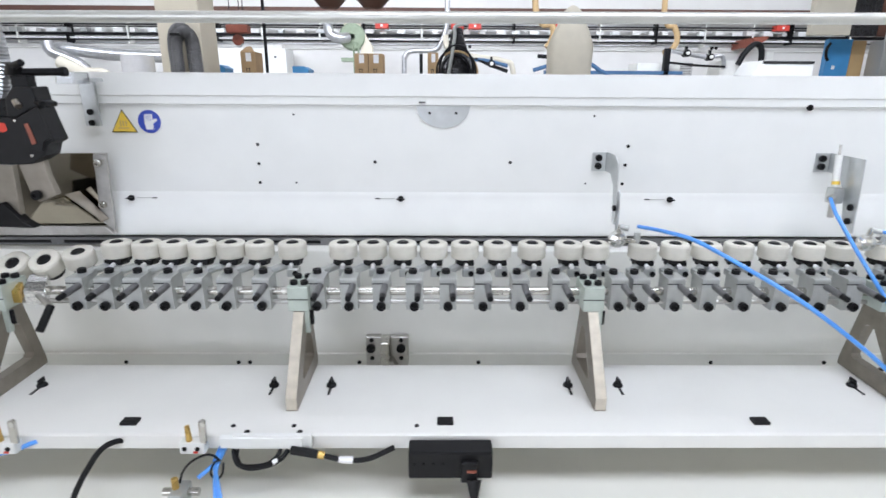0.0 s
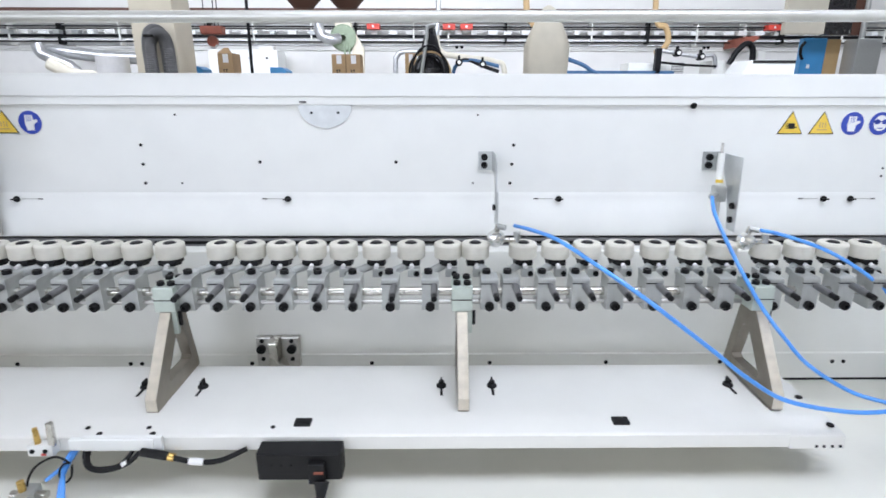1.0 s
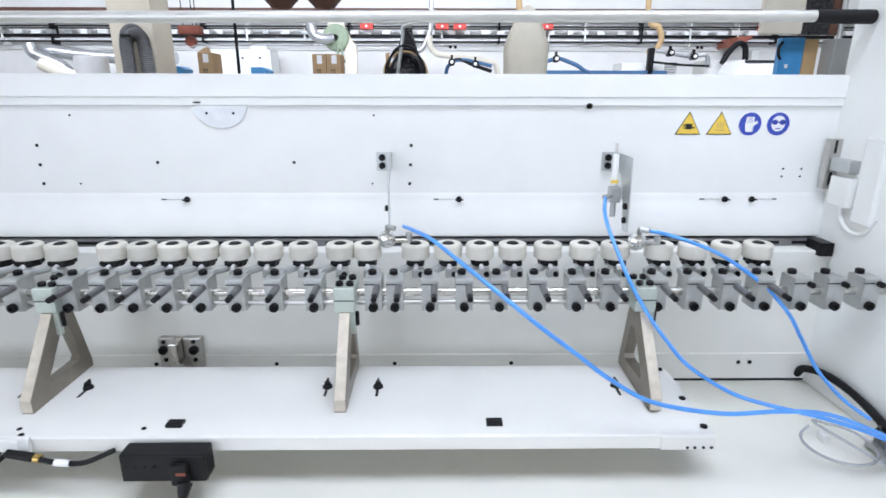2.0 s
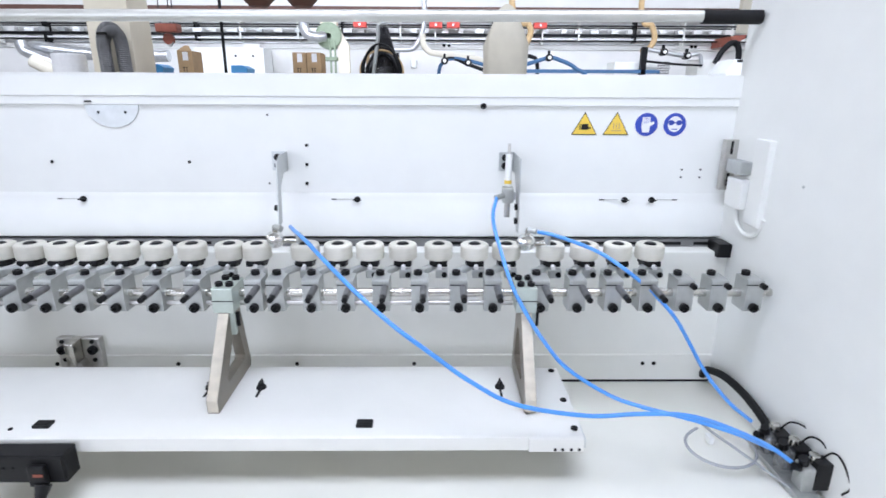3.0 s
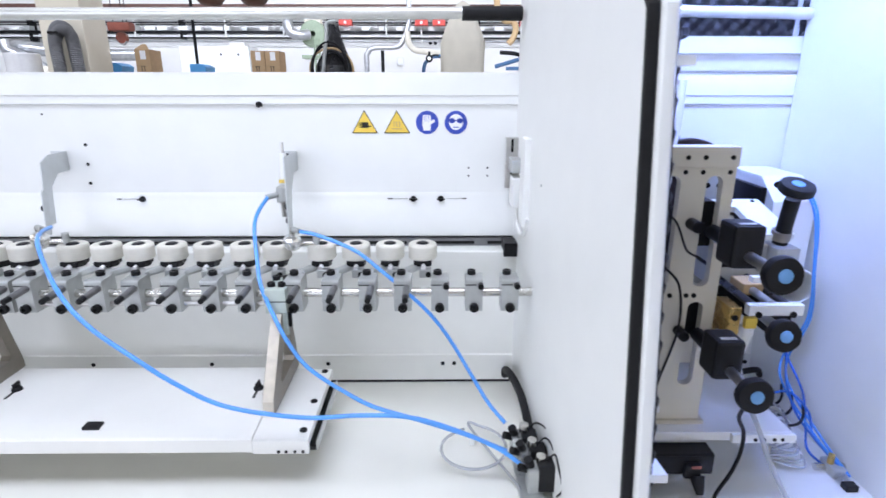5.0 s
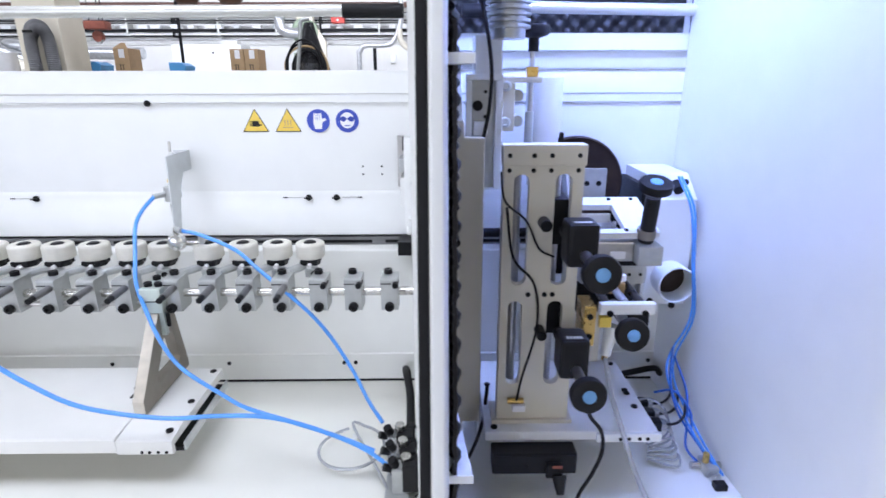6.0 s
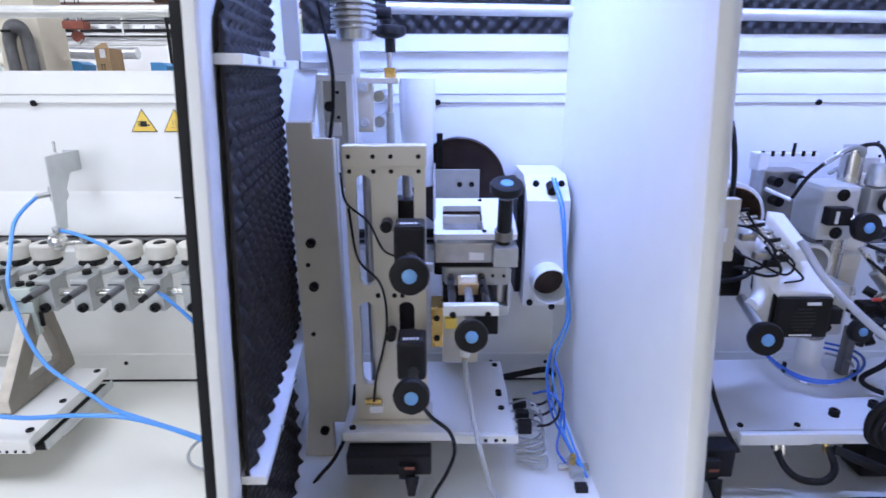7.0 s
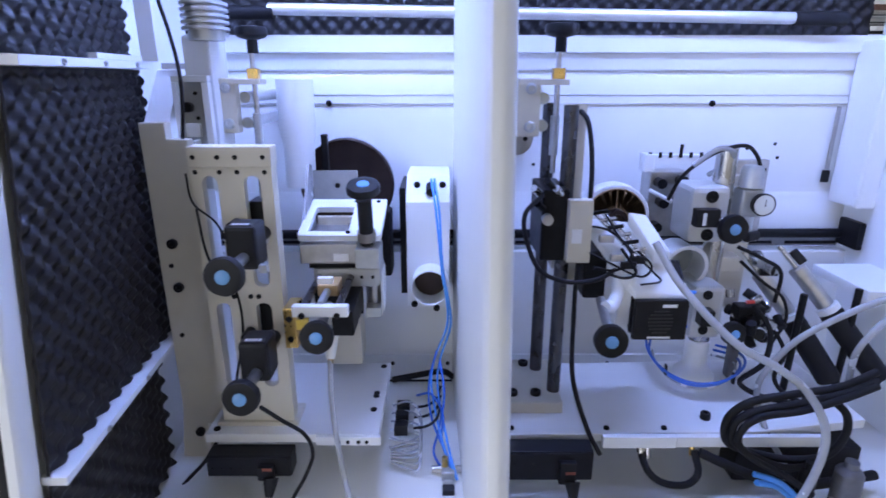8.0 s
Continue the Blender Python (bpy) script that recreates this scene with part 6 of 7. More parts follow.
part("tip", cyl(bmesh.new(), (1.402, 1.215, 1.330), (1.402, 1.217, 1.352), 0.0028, 10), M_STEEL, cylin)
part("body", box(bmesh.new(), 1.388, 1.412, 1.188, 1.214, 1.228, 1.262, 0.004), M_ALU, cylin)
part("nut", cyl(bmesh.new(), (1.400, 1.20, 1.196), (1.400, 1.201, 1.228), 0.0065, 8), M_STEEL, cylin)
part("side_fitting", cyl(bmesh.new(), (1.390, 1.19, 1.245), (1.372, 1.175, 1.243), 0.006, 10), M_ALU, cylin)
part("holder", box(bmesh.new(), 1.405, 1.4172, 1.195, 1.21, 1.235, 1.25, 0.001), M_ZINC, cylin)

datum(0.025, 0.0, 0.008)
solo_hose("blue_air_hose", [(0.930, 1.122, 1.189), (0.955, 1.06, 1.196), (0.9906, 0.9958, 1.1952), (1.0478, 0.9255, 1.1682), (1.1071, 0.868, 1.1350), (1.1603, 0.840, 1.0980), (1.2213, 0.832, 1.0521), (1.2833, 0.831, 1.0038), (1.3605, 0.833, 0.959), (1.4817, 0.840, 0.9325), (1.577, 0.842, 0.9345), (1.6554, 0.845, 0.9292), (1.7273, 0.85, 0.9042), (1.8102, 0.848, 0.8652), (1.862, 0.838, 0.830)], 0.0039, M_HOSE, "bright blue air hose sweeping from a nozzle to the valves", "hose", "blue air hoses", seg=12)
datum(0.008, 0.0, 0.003)
solo_hose("blue_air_hose", [(1.372, 1.175, 1.243), (1.362, 1.14, 1.222), (1.3613, 1.1069, 1.1977), (1.3744, 1.0649, 1.1501), (1.3897, 1.0252, 1.1047), (1.4166, 0.998, 1.0549), (1.4474, 0.971, 1.0109), (1.4889, 0.952, 0.9654), (1.5647, 0.935, 0.920), (1.6178, 0.9027, 0.9138), (1.70, 0.875, 0.905), (1.78, 0.865, 0.882), (1.848, 0.862, 0.852)], 0.0039, M_HOSE, "bright blue air hose sweeping from a cylinder to the valves", "hose", "blue air hoses", seg=12)
solo_hose("blue_air_hose", [(1.450, 1.113, 1.186), (1.4902, 1.105, 1.1788), (1.564, 1.0794, 1.1556), (1.6185, 1.0463, 1.1245), (1.6713, 1.0331, 1.082), (1.7185, 1.0331, 1.0316), (1.7539, 1.0354, 0.9783), (1.7917, 1.0246, 0.9147), (1.825, 0.985, 0.872), (1.855, 0.945, 0.852)], 0.0039, M_HOSE, "bright blue air hose hanging from a nozzle", "hose", "blue air hoses", seg=12)

bank = thing("valve_bank", (1.89, 0.88, 0.785), "bank of three black and clear solenoid valves on the deck", "valve bank")
part("rail", extrude(bmesh.new(), [(1.868, 0.785), (1.91, 0.785), (1.91, 0.795), (1.868, 0.795)], "y", 0.80, 0.96, 0.001), M_ALU, bank)
for k in range(3):
    y = 0.925 - k * 0.045
    x = 1.877 + k * 0.008
    v = part("valve", box(bmesh.new(), x - 0.012, x + 0.016, y - 0.016, y + 0.016, 0.795, 0.842, 0.004), M_GLASS if k < 2 else M_ALU, bank, "clear plastic valve body")
    part("coil", box(bmesh.new(), x + 0.006, x + 0.036, y - 0.018, y + 0.012, 0.800, 0.845 + 0.004 * k, 0.003), M_PLASTIC, v)
    part("fitting", cyl(bmesh.new(), (x - 0.006, y, 0.842), (x - 0.012, y - 0.004, 0.858), 0.008, 12, bevel=0.001), M_BLACK, v)
    part("top_screw", cyl(bmesh.new(), (x + 0.012, y + 0.004, 0.845), (x + 0.012, y + 0.003, 0.860), 0.009, 14, bevel=0.001), M_CHROME, v)
    part("elbow", cyl(bmesh.new(), (x - 0.012, y, 0.835), (x - 0.026, y - 0.004, 0.842), 0.007, 12), M_BLACK, v)
    part("wire", hose(bmesh.new(), [(x + 0.02, y, 0.85), (x + 0.032, y - 0.01, 0.872), (1.925 + 0.0 * k, y - 0.035, 0.872), (1.930, y - 0.055, 0.84), (x + 0.03, y - 0.05, 0.82)], 0.0018, 6), M_RUBBER, v)
solo_hose("black_hose", [(1.888, 1.212, 0.80), (1.886, 1.19, 0.826), (1.892, 1.13, 0.845), (1.902, 1.06, 0.842), (1.906, 0.99, 0.828), (1.908, 0.93, 0.808)], 0.0085, M_RUBBER, "black corrugated conduit running down to the valves", "hose", "black hoses", steps=14, ribs=0.05)
solo_hose("milky_hose", [(1.78, 1.0, 0.80)] + [(1.795 + 0.062 * math.cos(radians(a)), 0.935 + 0.062 * math.sin(radians(a)), 0.790 + 0.00003 * (a + 200)) for a in range(130, 480, 25)] + [(1.86, 0.86, 0.795), (1.885, 0.80, 0.79)], 0.0028, M_CLEAR, "thin milky hose lying in a ring on the deck", "hose", "milky hoses", seg=8)
solo("deck_clip", box(bmesh.new(), 1.790, 1.800, 0.965, 0.985, 0.785, 0.80, 0.002), M_PAINT, "small white hose clip on the deck", "clip")

# the hinge block under the panel
datum(-0.002, 0.0, -0.002)
hb = thing("hinge_block", (0.4255, 1.2, 0.83), "bolted zinc hinge block with black screws on the lower wall", "hinge")
for x0, x1 in ((0.376, 0.412), (0.434, 0.475)):
    c = part("plate", box(bmesh.new(), x0, x1, 1.196, 1.2135, 0.834, 0.912, 0.002), M_STEEL, hb)
    xm = (x0 + x1) / 2
    part("big_screw", screw(bmesh.new(), (xm - 0.006 if x0 < 0.4 else xm + 0.004, 1.1955, 0.884), (0, -1, 0), 0.0105, 0.009), M_BLACK, c)
    for z in (0.904, 0.858):
        part("small_screw", screw(bmesh.new(), (xm - 0.004 if x0 < 0.4 else xm + 0.004, 1.1955, z), (0, -1, 0), 0.005, 0.003), M_BLACK, c)
part("tongue", box(bmesh.new(), 0.413, 0.433, 1.165, 1.21, 0.855, 0.912, 0.003), M_CHROME, hb)
part("wedge", extrude(bmesh.new(), [(0.405, 0.834), (0.455, 0.834), (0.44, 0.862), (0.415, 0.855)], "y", 1.17, 1.21, 0.001), M_STEEL, hb)

# the door switch on the partition
datum(0.0, 0.0, 0.0)
sw = thing("door_switch", (1.90, 1.215, 1.30), "grey door switch with a white cable loop on the partition", "switch")
part("plate", box(bmesh.new(), 1.884, 1.912, 1.240, 1.2560, 1.252, 1.362, 0.001), M_STEEL, sw)
for z in (1.345, 1.275):
    part("slot", box(bmesh.new(), 1.895, 1.900, 1.2388, 1.2402, z - 0.014, z + 0.014), M_BLACK, sw)
part("key_block", box(bmesh.new(), 1.890, 1.922, 1.18, 1.2395, 1.294, 1.322, 0.003), M_ZINC, sw)
part("body", box(bmesh.new(), 1.893, 1.918, 1.17, 1.232, 1.222, 1.285, 0.003), M_PAINT, sw)
part("cover", box(bmesh.new(), 1.905, 1.9195, 1.115, 1.166, 1.195, 1.372, 0.003), M_PAINT, sw)
part("cable", hose(bmesh.new(), [(1.905, 1.20, 1.222), (1.906, 1.19, 1.190), (1.910, 1.16, 1.172), (1.914, 1.13, 1.180), (1.917, 1.11, 1.215)], 0.0048, 10), M_PAINT, sw)
part("end_bracket", box(bmesh.new(), 1.882, 1.912, 1.20, 1.252, 1.105, 1.136, 0.002), M_BLACK, sw)

datum(-0.008, 0.0, 0.0075)
# under the tray lip
def brass_valve(x):
    v = thing("push_in_valve", (x, 0.84, 0.86), "small chrome and brass push-in valve on the tray lip", "valve", "lip valves")
    part("block", box(bmesh.new(), x - 0.020, x + 0.024, 0.826, 0.8465, 0.862, 0.884, 0.004), M_PAINT, v)
    part("brass", cyl(bmesh.new(), (x - 0.004, 0.834, 0.884), (x - 0.006, 0.836, 0.912), 0.0052, 10, r2=0.004), M_BRASS, v)
    part("chrome", cyl(bmesh.new(), (x + 0.020, 0.834, 0.880), (x + 0.021, 0.836, 0.922), 0.0062, 14, bevel=0.001), M_CHROME, v)
    for dx in (-0.010, 0.012):
        part("port", screw(bmesh.new(), (x + dx, 0.8255, 0.874), (0, -1, 0), 0.004, 0.002), M_BLACK, v)
    part("mark", box(bmesh.new(), x + 0.004, x + 0.012, 0.8250, 0.8262, 0.865, 0.869), M_RED, v)


brass_valve(0.130)
brass_valve(-0.190)
solo_hose("black_cable", [(0.475, 0.84, 0.866), (0.43, 0.83, 0.850), (0.39, 0.825, 0.852), (0.345, 0.828, 0.860)], 0.0046, M_RUBBER, "black cable with a white label under the tray", "cable", "black cables")
solo("cable_plug", cyl(bmesh.new(), (0.345, 0.828, 0.861), (0.298, 0.832, 0.867), 0.0075, 16, bevel=0.002), M_PLASTIC, "black round cable plug", "plug")
solo("cable_label", cyl(bmesh.new(), (0.381, 0.8255, 0.853), (0.405, 0.8262, 0.8505), 0.0064, 14), M_LABEL, "white paper label round the black cable", "label")
solo("cable_label", cyl(bmesh.new(), (0.346, 0.828, 0.8605), (0.356, 0.8275, 0.8585), 0.0070, 14), M_BRASS, "yellow collar round the black cable", "label")
solo_hose("black_cable", [(0.196, 0.848, 0.864), (0.199, 0.835, 0.855), (0.208, 0.825, 0.843), (0.229, 0.820, 0.839), (0.259, 0.820, 0.844), (0.281, 0.825, 0.853), (0.291, 0.840, 0.861)], 0.0042, M_RUBBER, "black cable looped below the tray", "cable", "black cables")
solo_hose("black_cable", [(0.201, 0.850, 0.862), (0.203, 0.835, 0.851), (0.212, 0.828, 0.839), (0.234, 0.825, 0.839), (0.259, 0.826, 0.844), (0.275, 0.830, 0.857), (0.278, 0.845, 0.863)], 0.0036, M_RUBBER, "black cable looped below the tray", "cable", "black cables")
solo("cable_sleeve", cyl(bmesh.new(), (0.269, 0.821, 0.849), (0.277, 0.824, 0.852), 0.0048, 12), M_LABEL, "white marking sleeve on the looped cable", "sleeve")
solo_hose("black_cable", [(0.008, 0.870, 0.859), (-0.004, 0.840, 0.878), (-0.019, 0.820, 0.875), (-0.034, 0.800, 0.851), (-0.041, 0.780, 0.831), (-0.041, 0.760, 0.817)], 0.0048, M_RUBBER, "black cable bending down to the deck", "cable", "black cables")
for line in ([(0.180, 0.850, 0.866), (0.174, 0.830, 0.851), (0.165, 0.820, 0.843), (0.144, 0.810, 0.828)], [(0.183, 0.848, 0.865), (0.174, 0.825, 0.846), (0.177, 0.800, 0.833), (0.187, 0.770, 0.815)], [(0.174, 0.850, 0.864), (0.167, 0.828, 0.846), (0.180, 0.800, 0.835), (0.196, 0.770, 0.815)]):
    solo_hose("blue_air_hose", line, 0.0036, M_HOSE, "thin blue hose hanging below the tray", "hose", "blue air hoses")
solo_hose("black_cable", [(0.185, 0.820, 0.850), (0.182, 0.818, 0.830), (0.171, 0.815, 0.819), (0.164, 0.815, 0.834), (0.170, 0.818, 0.851), (0.180, 0.820, 0.856)], 0.0018, M_RUBBER, "thin black cable in a loop beside the blue hoses", "cable", "black cables")
solo_hose("black_cable", [(0.178, 0.825, 0.850), (0.169, 0.820, 0.865), (0.153, 0.820, 0.865), (0.131, 0.815, 0.854), (0.118, 0.810, 0.837), (0.114, 0.805, 0.821)], 0.0020, M_RUBBER, "thin black cable to the small valve", "cable", "black cables")
solo_hose("blue_air_hose", [(-0.145, 0.85, 0.872), (-0.19, 0.836, 0.860), (-0.25, 0.832, 0.858), (-0.33, 0.84, 0.866)], 0.0042, M_HOSE, "thin blue hose below the tray lip", "hose", "blue air hoses")
regulator(0.115, 0.80, 0.786, "small black valve on the deck below the tray")

datum(0.0, 0.0, 0.0)
# ---- the glue head at the infeed ----
chute = thing("steel_chute", (-0.28, 1.2, 1.14), "shiny stainless steel chute plate bolted to the panel", "chute")
part("plate", extrude(bmesh.new(), [(-0.5196, 1.3217), (-0.1868, 1.3268), (-0.1958, 1.1427), (-0.5650, 1.1416)], "y", 1.246, 1.2535, 0.001), M_MIRROR, chute)
part("flange", extrude(bmesh.new(), [(-0.2088, 1.3257), (-0.1801, 1.3272), (-0.1891, 1.1465), (-0.2160, 1.1792)], "y", 1.238, 1.2455, 0.001), M_STEEL, chute, "folded bolt flange")
part("ridge", slab(bmesh.new(), [(-0.3338, 1.235, 1.2213), (-0.2632, 1.2, 1.2397), (-0.2068, 1.225, 1.1771), (-0.3891, 1.235, 1.1710)], 0.004), M_MIRROR, chute, "polished folded ridge")
part("fin", slab(bmesh.new(), [(-0.2598, 1.2, 1.2453), (-0.2509, 1.235, 1.2459), (-0.1950, 1.235, 1.1829), (-0.2036, 1.222, 1.1798)], 0.003), M_CAST, chute)
part("lower_lip", extrude(bmesh.new(), [(-0.5434, 1.1678), (-0.2032, 1.1665), (-0.1837, 1.1467), (-0.5494, 1.1441)], "y", 1.225, 1.2375, 0.001), M_STEEL, chute)
for x, z in ((-0.1989, 1.3064), (-0.204, 1.2133)):
    part("bolt", screw(bmesh.new(), (x, 1.2375, z), (0, -1, 0), 0.0085, 0.008), M_CHROME, chute)
glue = thing("glue_nozzle_head", (-0.30, 1.08, 1.20), "black glue nozzle head with red marks hanging over the chute", "machine unit")
part("housing", extrude(bmesh.new(), [(-0.2904, 1.4190), (-0.2128, 1.4139), (-0.1687, 1.4361), (-0.1523, 1.3742), (-0.1651, 1.3673), (-0.1729, 1.3482), (-0.1999, 1.3326), (-0.2350, 1.3305), (-0.3115, 1.3322)], "y", 1.04, 1.085, 0.003), M_PLASTIC, glue)
part("cover_plate", extrude(bmesh.new(), [(-0.2017, 1.4087), (-0.1660, 1.4309), (-0.1532, 1.3791), (-0.1677, 1.3734), (-0.1731, 1.3563), (-0.1998, 1.3562)], "y", 1.036, 1.0398, 0.001), M_PLASTIC, glue)
part("upper_block", extrude(bmesh.new(), [(-0.2121, 1.4672), (-0.1764, 1.4685), (-0.1728, 1.4441), (-0.1633, 1.4412), (-0.1649, 1.4331), (-0.1863, 1.4301), (-0.2165, 1.4132), (-0.2312, 1.4150), (-0.2276, 1.4482)], "y", 1.045, 1.09, 0.003), M_PLASTIC, glue)
part("valve_block", extrude(bmesh.new(), [(-0.2696, 1.4459), (-0.2313, 1.4479), (-0.2278, 1.4294), (-0.2276, 1.4129), (-0.2762, 1.4179)], "y", 1.055, 1.10, 0.003), M_BLACK, glue)
part("neck", extrude(bmesh.new(), [(-0.2438, 1.3273), (-0.1956, 1.3363), (-0.1933, 1.3082), (-0.1835, 1.2708), (-0.2201, 1.2557), (-0.2329, 1.2755)], "y", 1.065, 1.08, 0.002), M_CAST, glue)
part("neck_plate", extrude(bmesh.new(), [(-0.3535, 1.3247), (-0.2713, 1.3226), (-0.2762, 1.2248), (-0.3676, 1.2669)], "y", 1.086, 1.10, 0.002), M_CAST, glue)
part("neck_foot", extrude(bmesh.new(), [(-0.3662, 1.2396), (-0.2978, 1.2525), (-0.2672, 1.2144), (-0.2472, 1.2016), (-0.3745, 1.2055)], "y", 1.075, 1.10, 0.002), M_BLACK, glue)
part("neck_bolt", screw(bmesh.new(), (-0.2185, 1.064, 1.2706), (0, -1, 0), 0.0095, 0.009), M_BLACK, glue)
part("red_mark", extrude(bmesh.new(), [(-0.1955, 1.4043), (-0.1884, 1.4062), (-0.1800, 1.3708), (-0.1882, 1.3678)], "y", 1.0345, 1.0358, 0.0003), M_RUST, glue)
part("red_mark", cyl(bmesh.new(), (-0.2395, 1.0396, 1.3978), (-0.2367, 1.036, 1.3981), 0.0085, 18), M_RED, glue)
for x, z in ((-0.2138, 1.4094), (-0.196, 1.3473)):
    part("cover_screw", screw(bmesh.new(), (x, 1.0396, z), (0, -1, 0), 0.0024, 0.0015), M_CHROME, glue)
part("side_pin", cyl(bmesh.new(), (-0.1755, 1.05, 1.4419), (-0.1556, 1.035, 1.4382), 0.0055, 12), M_BLACK, glue)
part("arm", cyl(bmesh.new(), (-0.2189, 1.08, 1.4926), (-0.1423, 1.08, 1.4938), 0.0068, 14, bevel=0.001), M_BLACK, glue)
part("arm_tip", cyl(bmesh.new(), (-0.1430, 1.08, 1.4938), (-0.1318, 1.08, 1.4946), 0.0085, 14, bevel=0.002), M_BLACK, glue)
part("clamp_ring", cyl(bmesh.new(), (-0.2221, 1.07, 1.4845), (-0.2198, 1.075, 1.5045), 0.013, 14, bevel=0.002), M_BLACK, glue)
part("clamp_lever", cyl(bmesh.new(), (-0.2107, 1.06, 1.5032), (-0.1882, 1.05, 1.5087), 0.006, 12, bevel=0.001), M_BLACK, glue)
part("clamp_foot", box(bmesh.new(), -0.2222, -0.1923, 1.06, 1.085, 1.4643, 1.4881, 0.003), M_BLACK, glue)
part("ribbed_hose", hose(bmesh.new(), [(-0.2803, 1.08, 1.4167), (-0.2627, 1.08, 1.4509), (-0.2488, 1.08, 1.4954), (-0.2483, 1.08, 1.5387), (-0.2518, 1.08, 1.5878)], 0.016, 12, 14, ribs=0.08), M_GALV, glue, "ribbed metal hose")
part("thin_cable", hose(bmesh.new(), [(-0.2237, 1.07, 1.4808), (-0.2084, 1.06, 1.4572), (-0.2194, 1.055, 1.4334), (-0.2355, 1.05, 1.4298)], 0.0035, 8), M_RUBBER, glue)
part("fitting", cyl(bmesh.new(), (-0.2098, 1.045, 1.4441), (-0.2017, 1.04, 1.4341), 0.006, 12), M_CAST, glue)
guard = thing("clear_guard", (-0.222, 1.23, 1.40), "small clear plastic guard on a grey strip", "guard")
part("strip", box(bmesh.new(), -0.2194, -0.1879, 1.250, 1.2575, 1.3843, 1.4785, 0.001), M_ZINC, guard)
for z in (1.4137, 1.3909):
    part("strip_screw", screw(bmesh.new(), (-0.2039, 1.2495, z), (0, -1, 0), 0.0065, 0.005), M_BLACK, guard)
part("window", box(bmesh.new(), -0.2309, -0.1660, 1.198, 1.202, 1.4719, 1.4944, 0.001), M_GLASS, guard)
part("window_bar", box(bmesh.new(), -0.1780, -0.1660, 1.2025, 1.2495, 1.4759, 1.4839, 0.001), M_ZINC, guard)
cap = thing("stop_block", (-0.29, 1.05, 1.10), "bare metal stop block with a black lever on the end bracket", "block")
part("block", slab(bmesh.new(), [(-0.2774, 1.075, 1.1068), (-0.2382, 1.075, 1.1061), (-0.2230, 1.035, 1.0859), (-0.2667, 1.035, 1.0871)], 0.030), M_CHROMED, cap, "bright bare metal block")
part("split_line", slab(bmesh.new(), [(-0.2711, 1.0545, 1.0975), (-0.2301, 1.0545, 1.0968), (-0.2294, 1.0525, 1.0955), (-0.2707, 1.0525, 1.0962)], 0.031), M_BLACK, cap)
part("side", slab(bmesh.new(), [(-0.3191, 1.06, 1.0949), (-0.2813, 1.06, 1.0967), (-0.2733, 1.035, 1.0858), (-0.3119, 1.035, 1.0858)], 0.026), M_BRASS, cap, "yellow plated side block")
part("lever", cyl(bmesh.new(), (-0.1915, 1.0, 1.0705), (-0.1970, 0.965, 1.0324), 0.0075, 12, bevel=0.001), M_BLACK, cap)
part("lever_stem", cyl(bmesh.new(), (-0.2543, 1.05, 1.0792), (-0.1971, 1.005, 1.0668), 0.006, 12), M_STEEL, cap)
HALL = 1.265
# ---- the hall behind the machine ----
bench = thing("work_bench", (0.2, 5.3, 0.0), "long plain workbench carrying cartons and bins", "bench")
part("top", box(bmesh.new(), -1.62, 1.0, 5.36, 5.85, 1.50, 1.54, 0.004), M_CARD, bench)
for x in (-1.55, -0.3, 0.9):
    for y in (5.42, 5.78):
        part("leg", box(bmesh.new(), x - 0.03, x + 0.03, y - 0.03, y + 0.03, 0, 1.5), M_GREEN, bench)
solo("hall_column", box(bmesh.new(), -1.610, -1.255, 4.95, 5.30, 0, 6.0, 0.01), M_BEIGE, "beige painted square hall column", "column")
loop = [(-1.455, 4.86, z) for z in (0.0, 0.4, 0.8, 1.2, 1.5, 1.7, 1.86)] + [(-1.43, 4.86, 1.945), (-1.38, 4.86, 1.975), (-1.33, 4.86, 1.945)] + [(-1.31 + 0.03 * (1.86 - z), 4.86, z) for z in (1.86, 1.7, 1.5, 1.2, 0.8, 0.4, 0.0)]
for dx, dy in ((0.0, 0.0), (0.062, -0.075)):
    solo_hose("suction_hose", [(x + dx, y + dy, z if z < 1.6 else z - dx * 0.6) for x, y, z in loop], 0.042, M_RIBBED, "grey ribbed flexible suction hose looped over a hook on the column", "hose", "ribbed suction hoses", steps=22, seg=12, ribs=0.10)
solo("hose_bracket", box(bmesh.new(), -1.42, -1.34, 4.74, 4.9495, 1.905, 1.925), M_BLACK, "black bracket holding the ribbed hoses", "bracket")
stand_roll = thing("roll_stand", (-1.835, 5.0, 0.0), "plain grey stand under the paper roll", "stand")
part("top", box(bmesh.new(), -1.99, -1.68, 4.86, 5.14, 1.50, 1.54, 0.004), M_GREY, stand_roll)
part("post", box(bmesh.new(), -1.88, -1.79, 4.95, 5.05, 0, 1.5), M_GREY, stand_roll)
drum = thing("paper_roll", (-1.835, 5.0, 1.54), "white paper roll standing on the bench", "roll")
part("roll", lathe(bmesh.new(), (-1.835, 5.0, 1.54), (-1.835, 5.0, 9), [(0, 0), (0, 0.128), (0.228, 0.128), (0.234, 0.122), (0.234, 0.03), (0.22, 0.03)], 32), M_LABEL, drum)


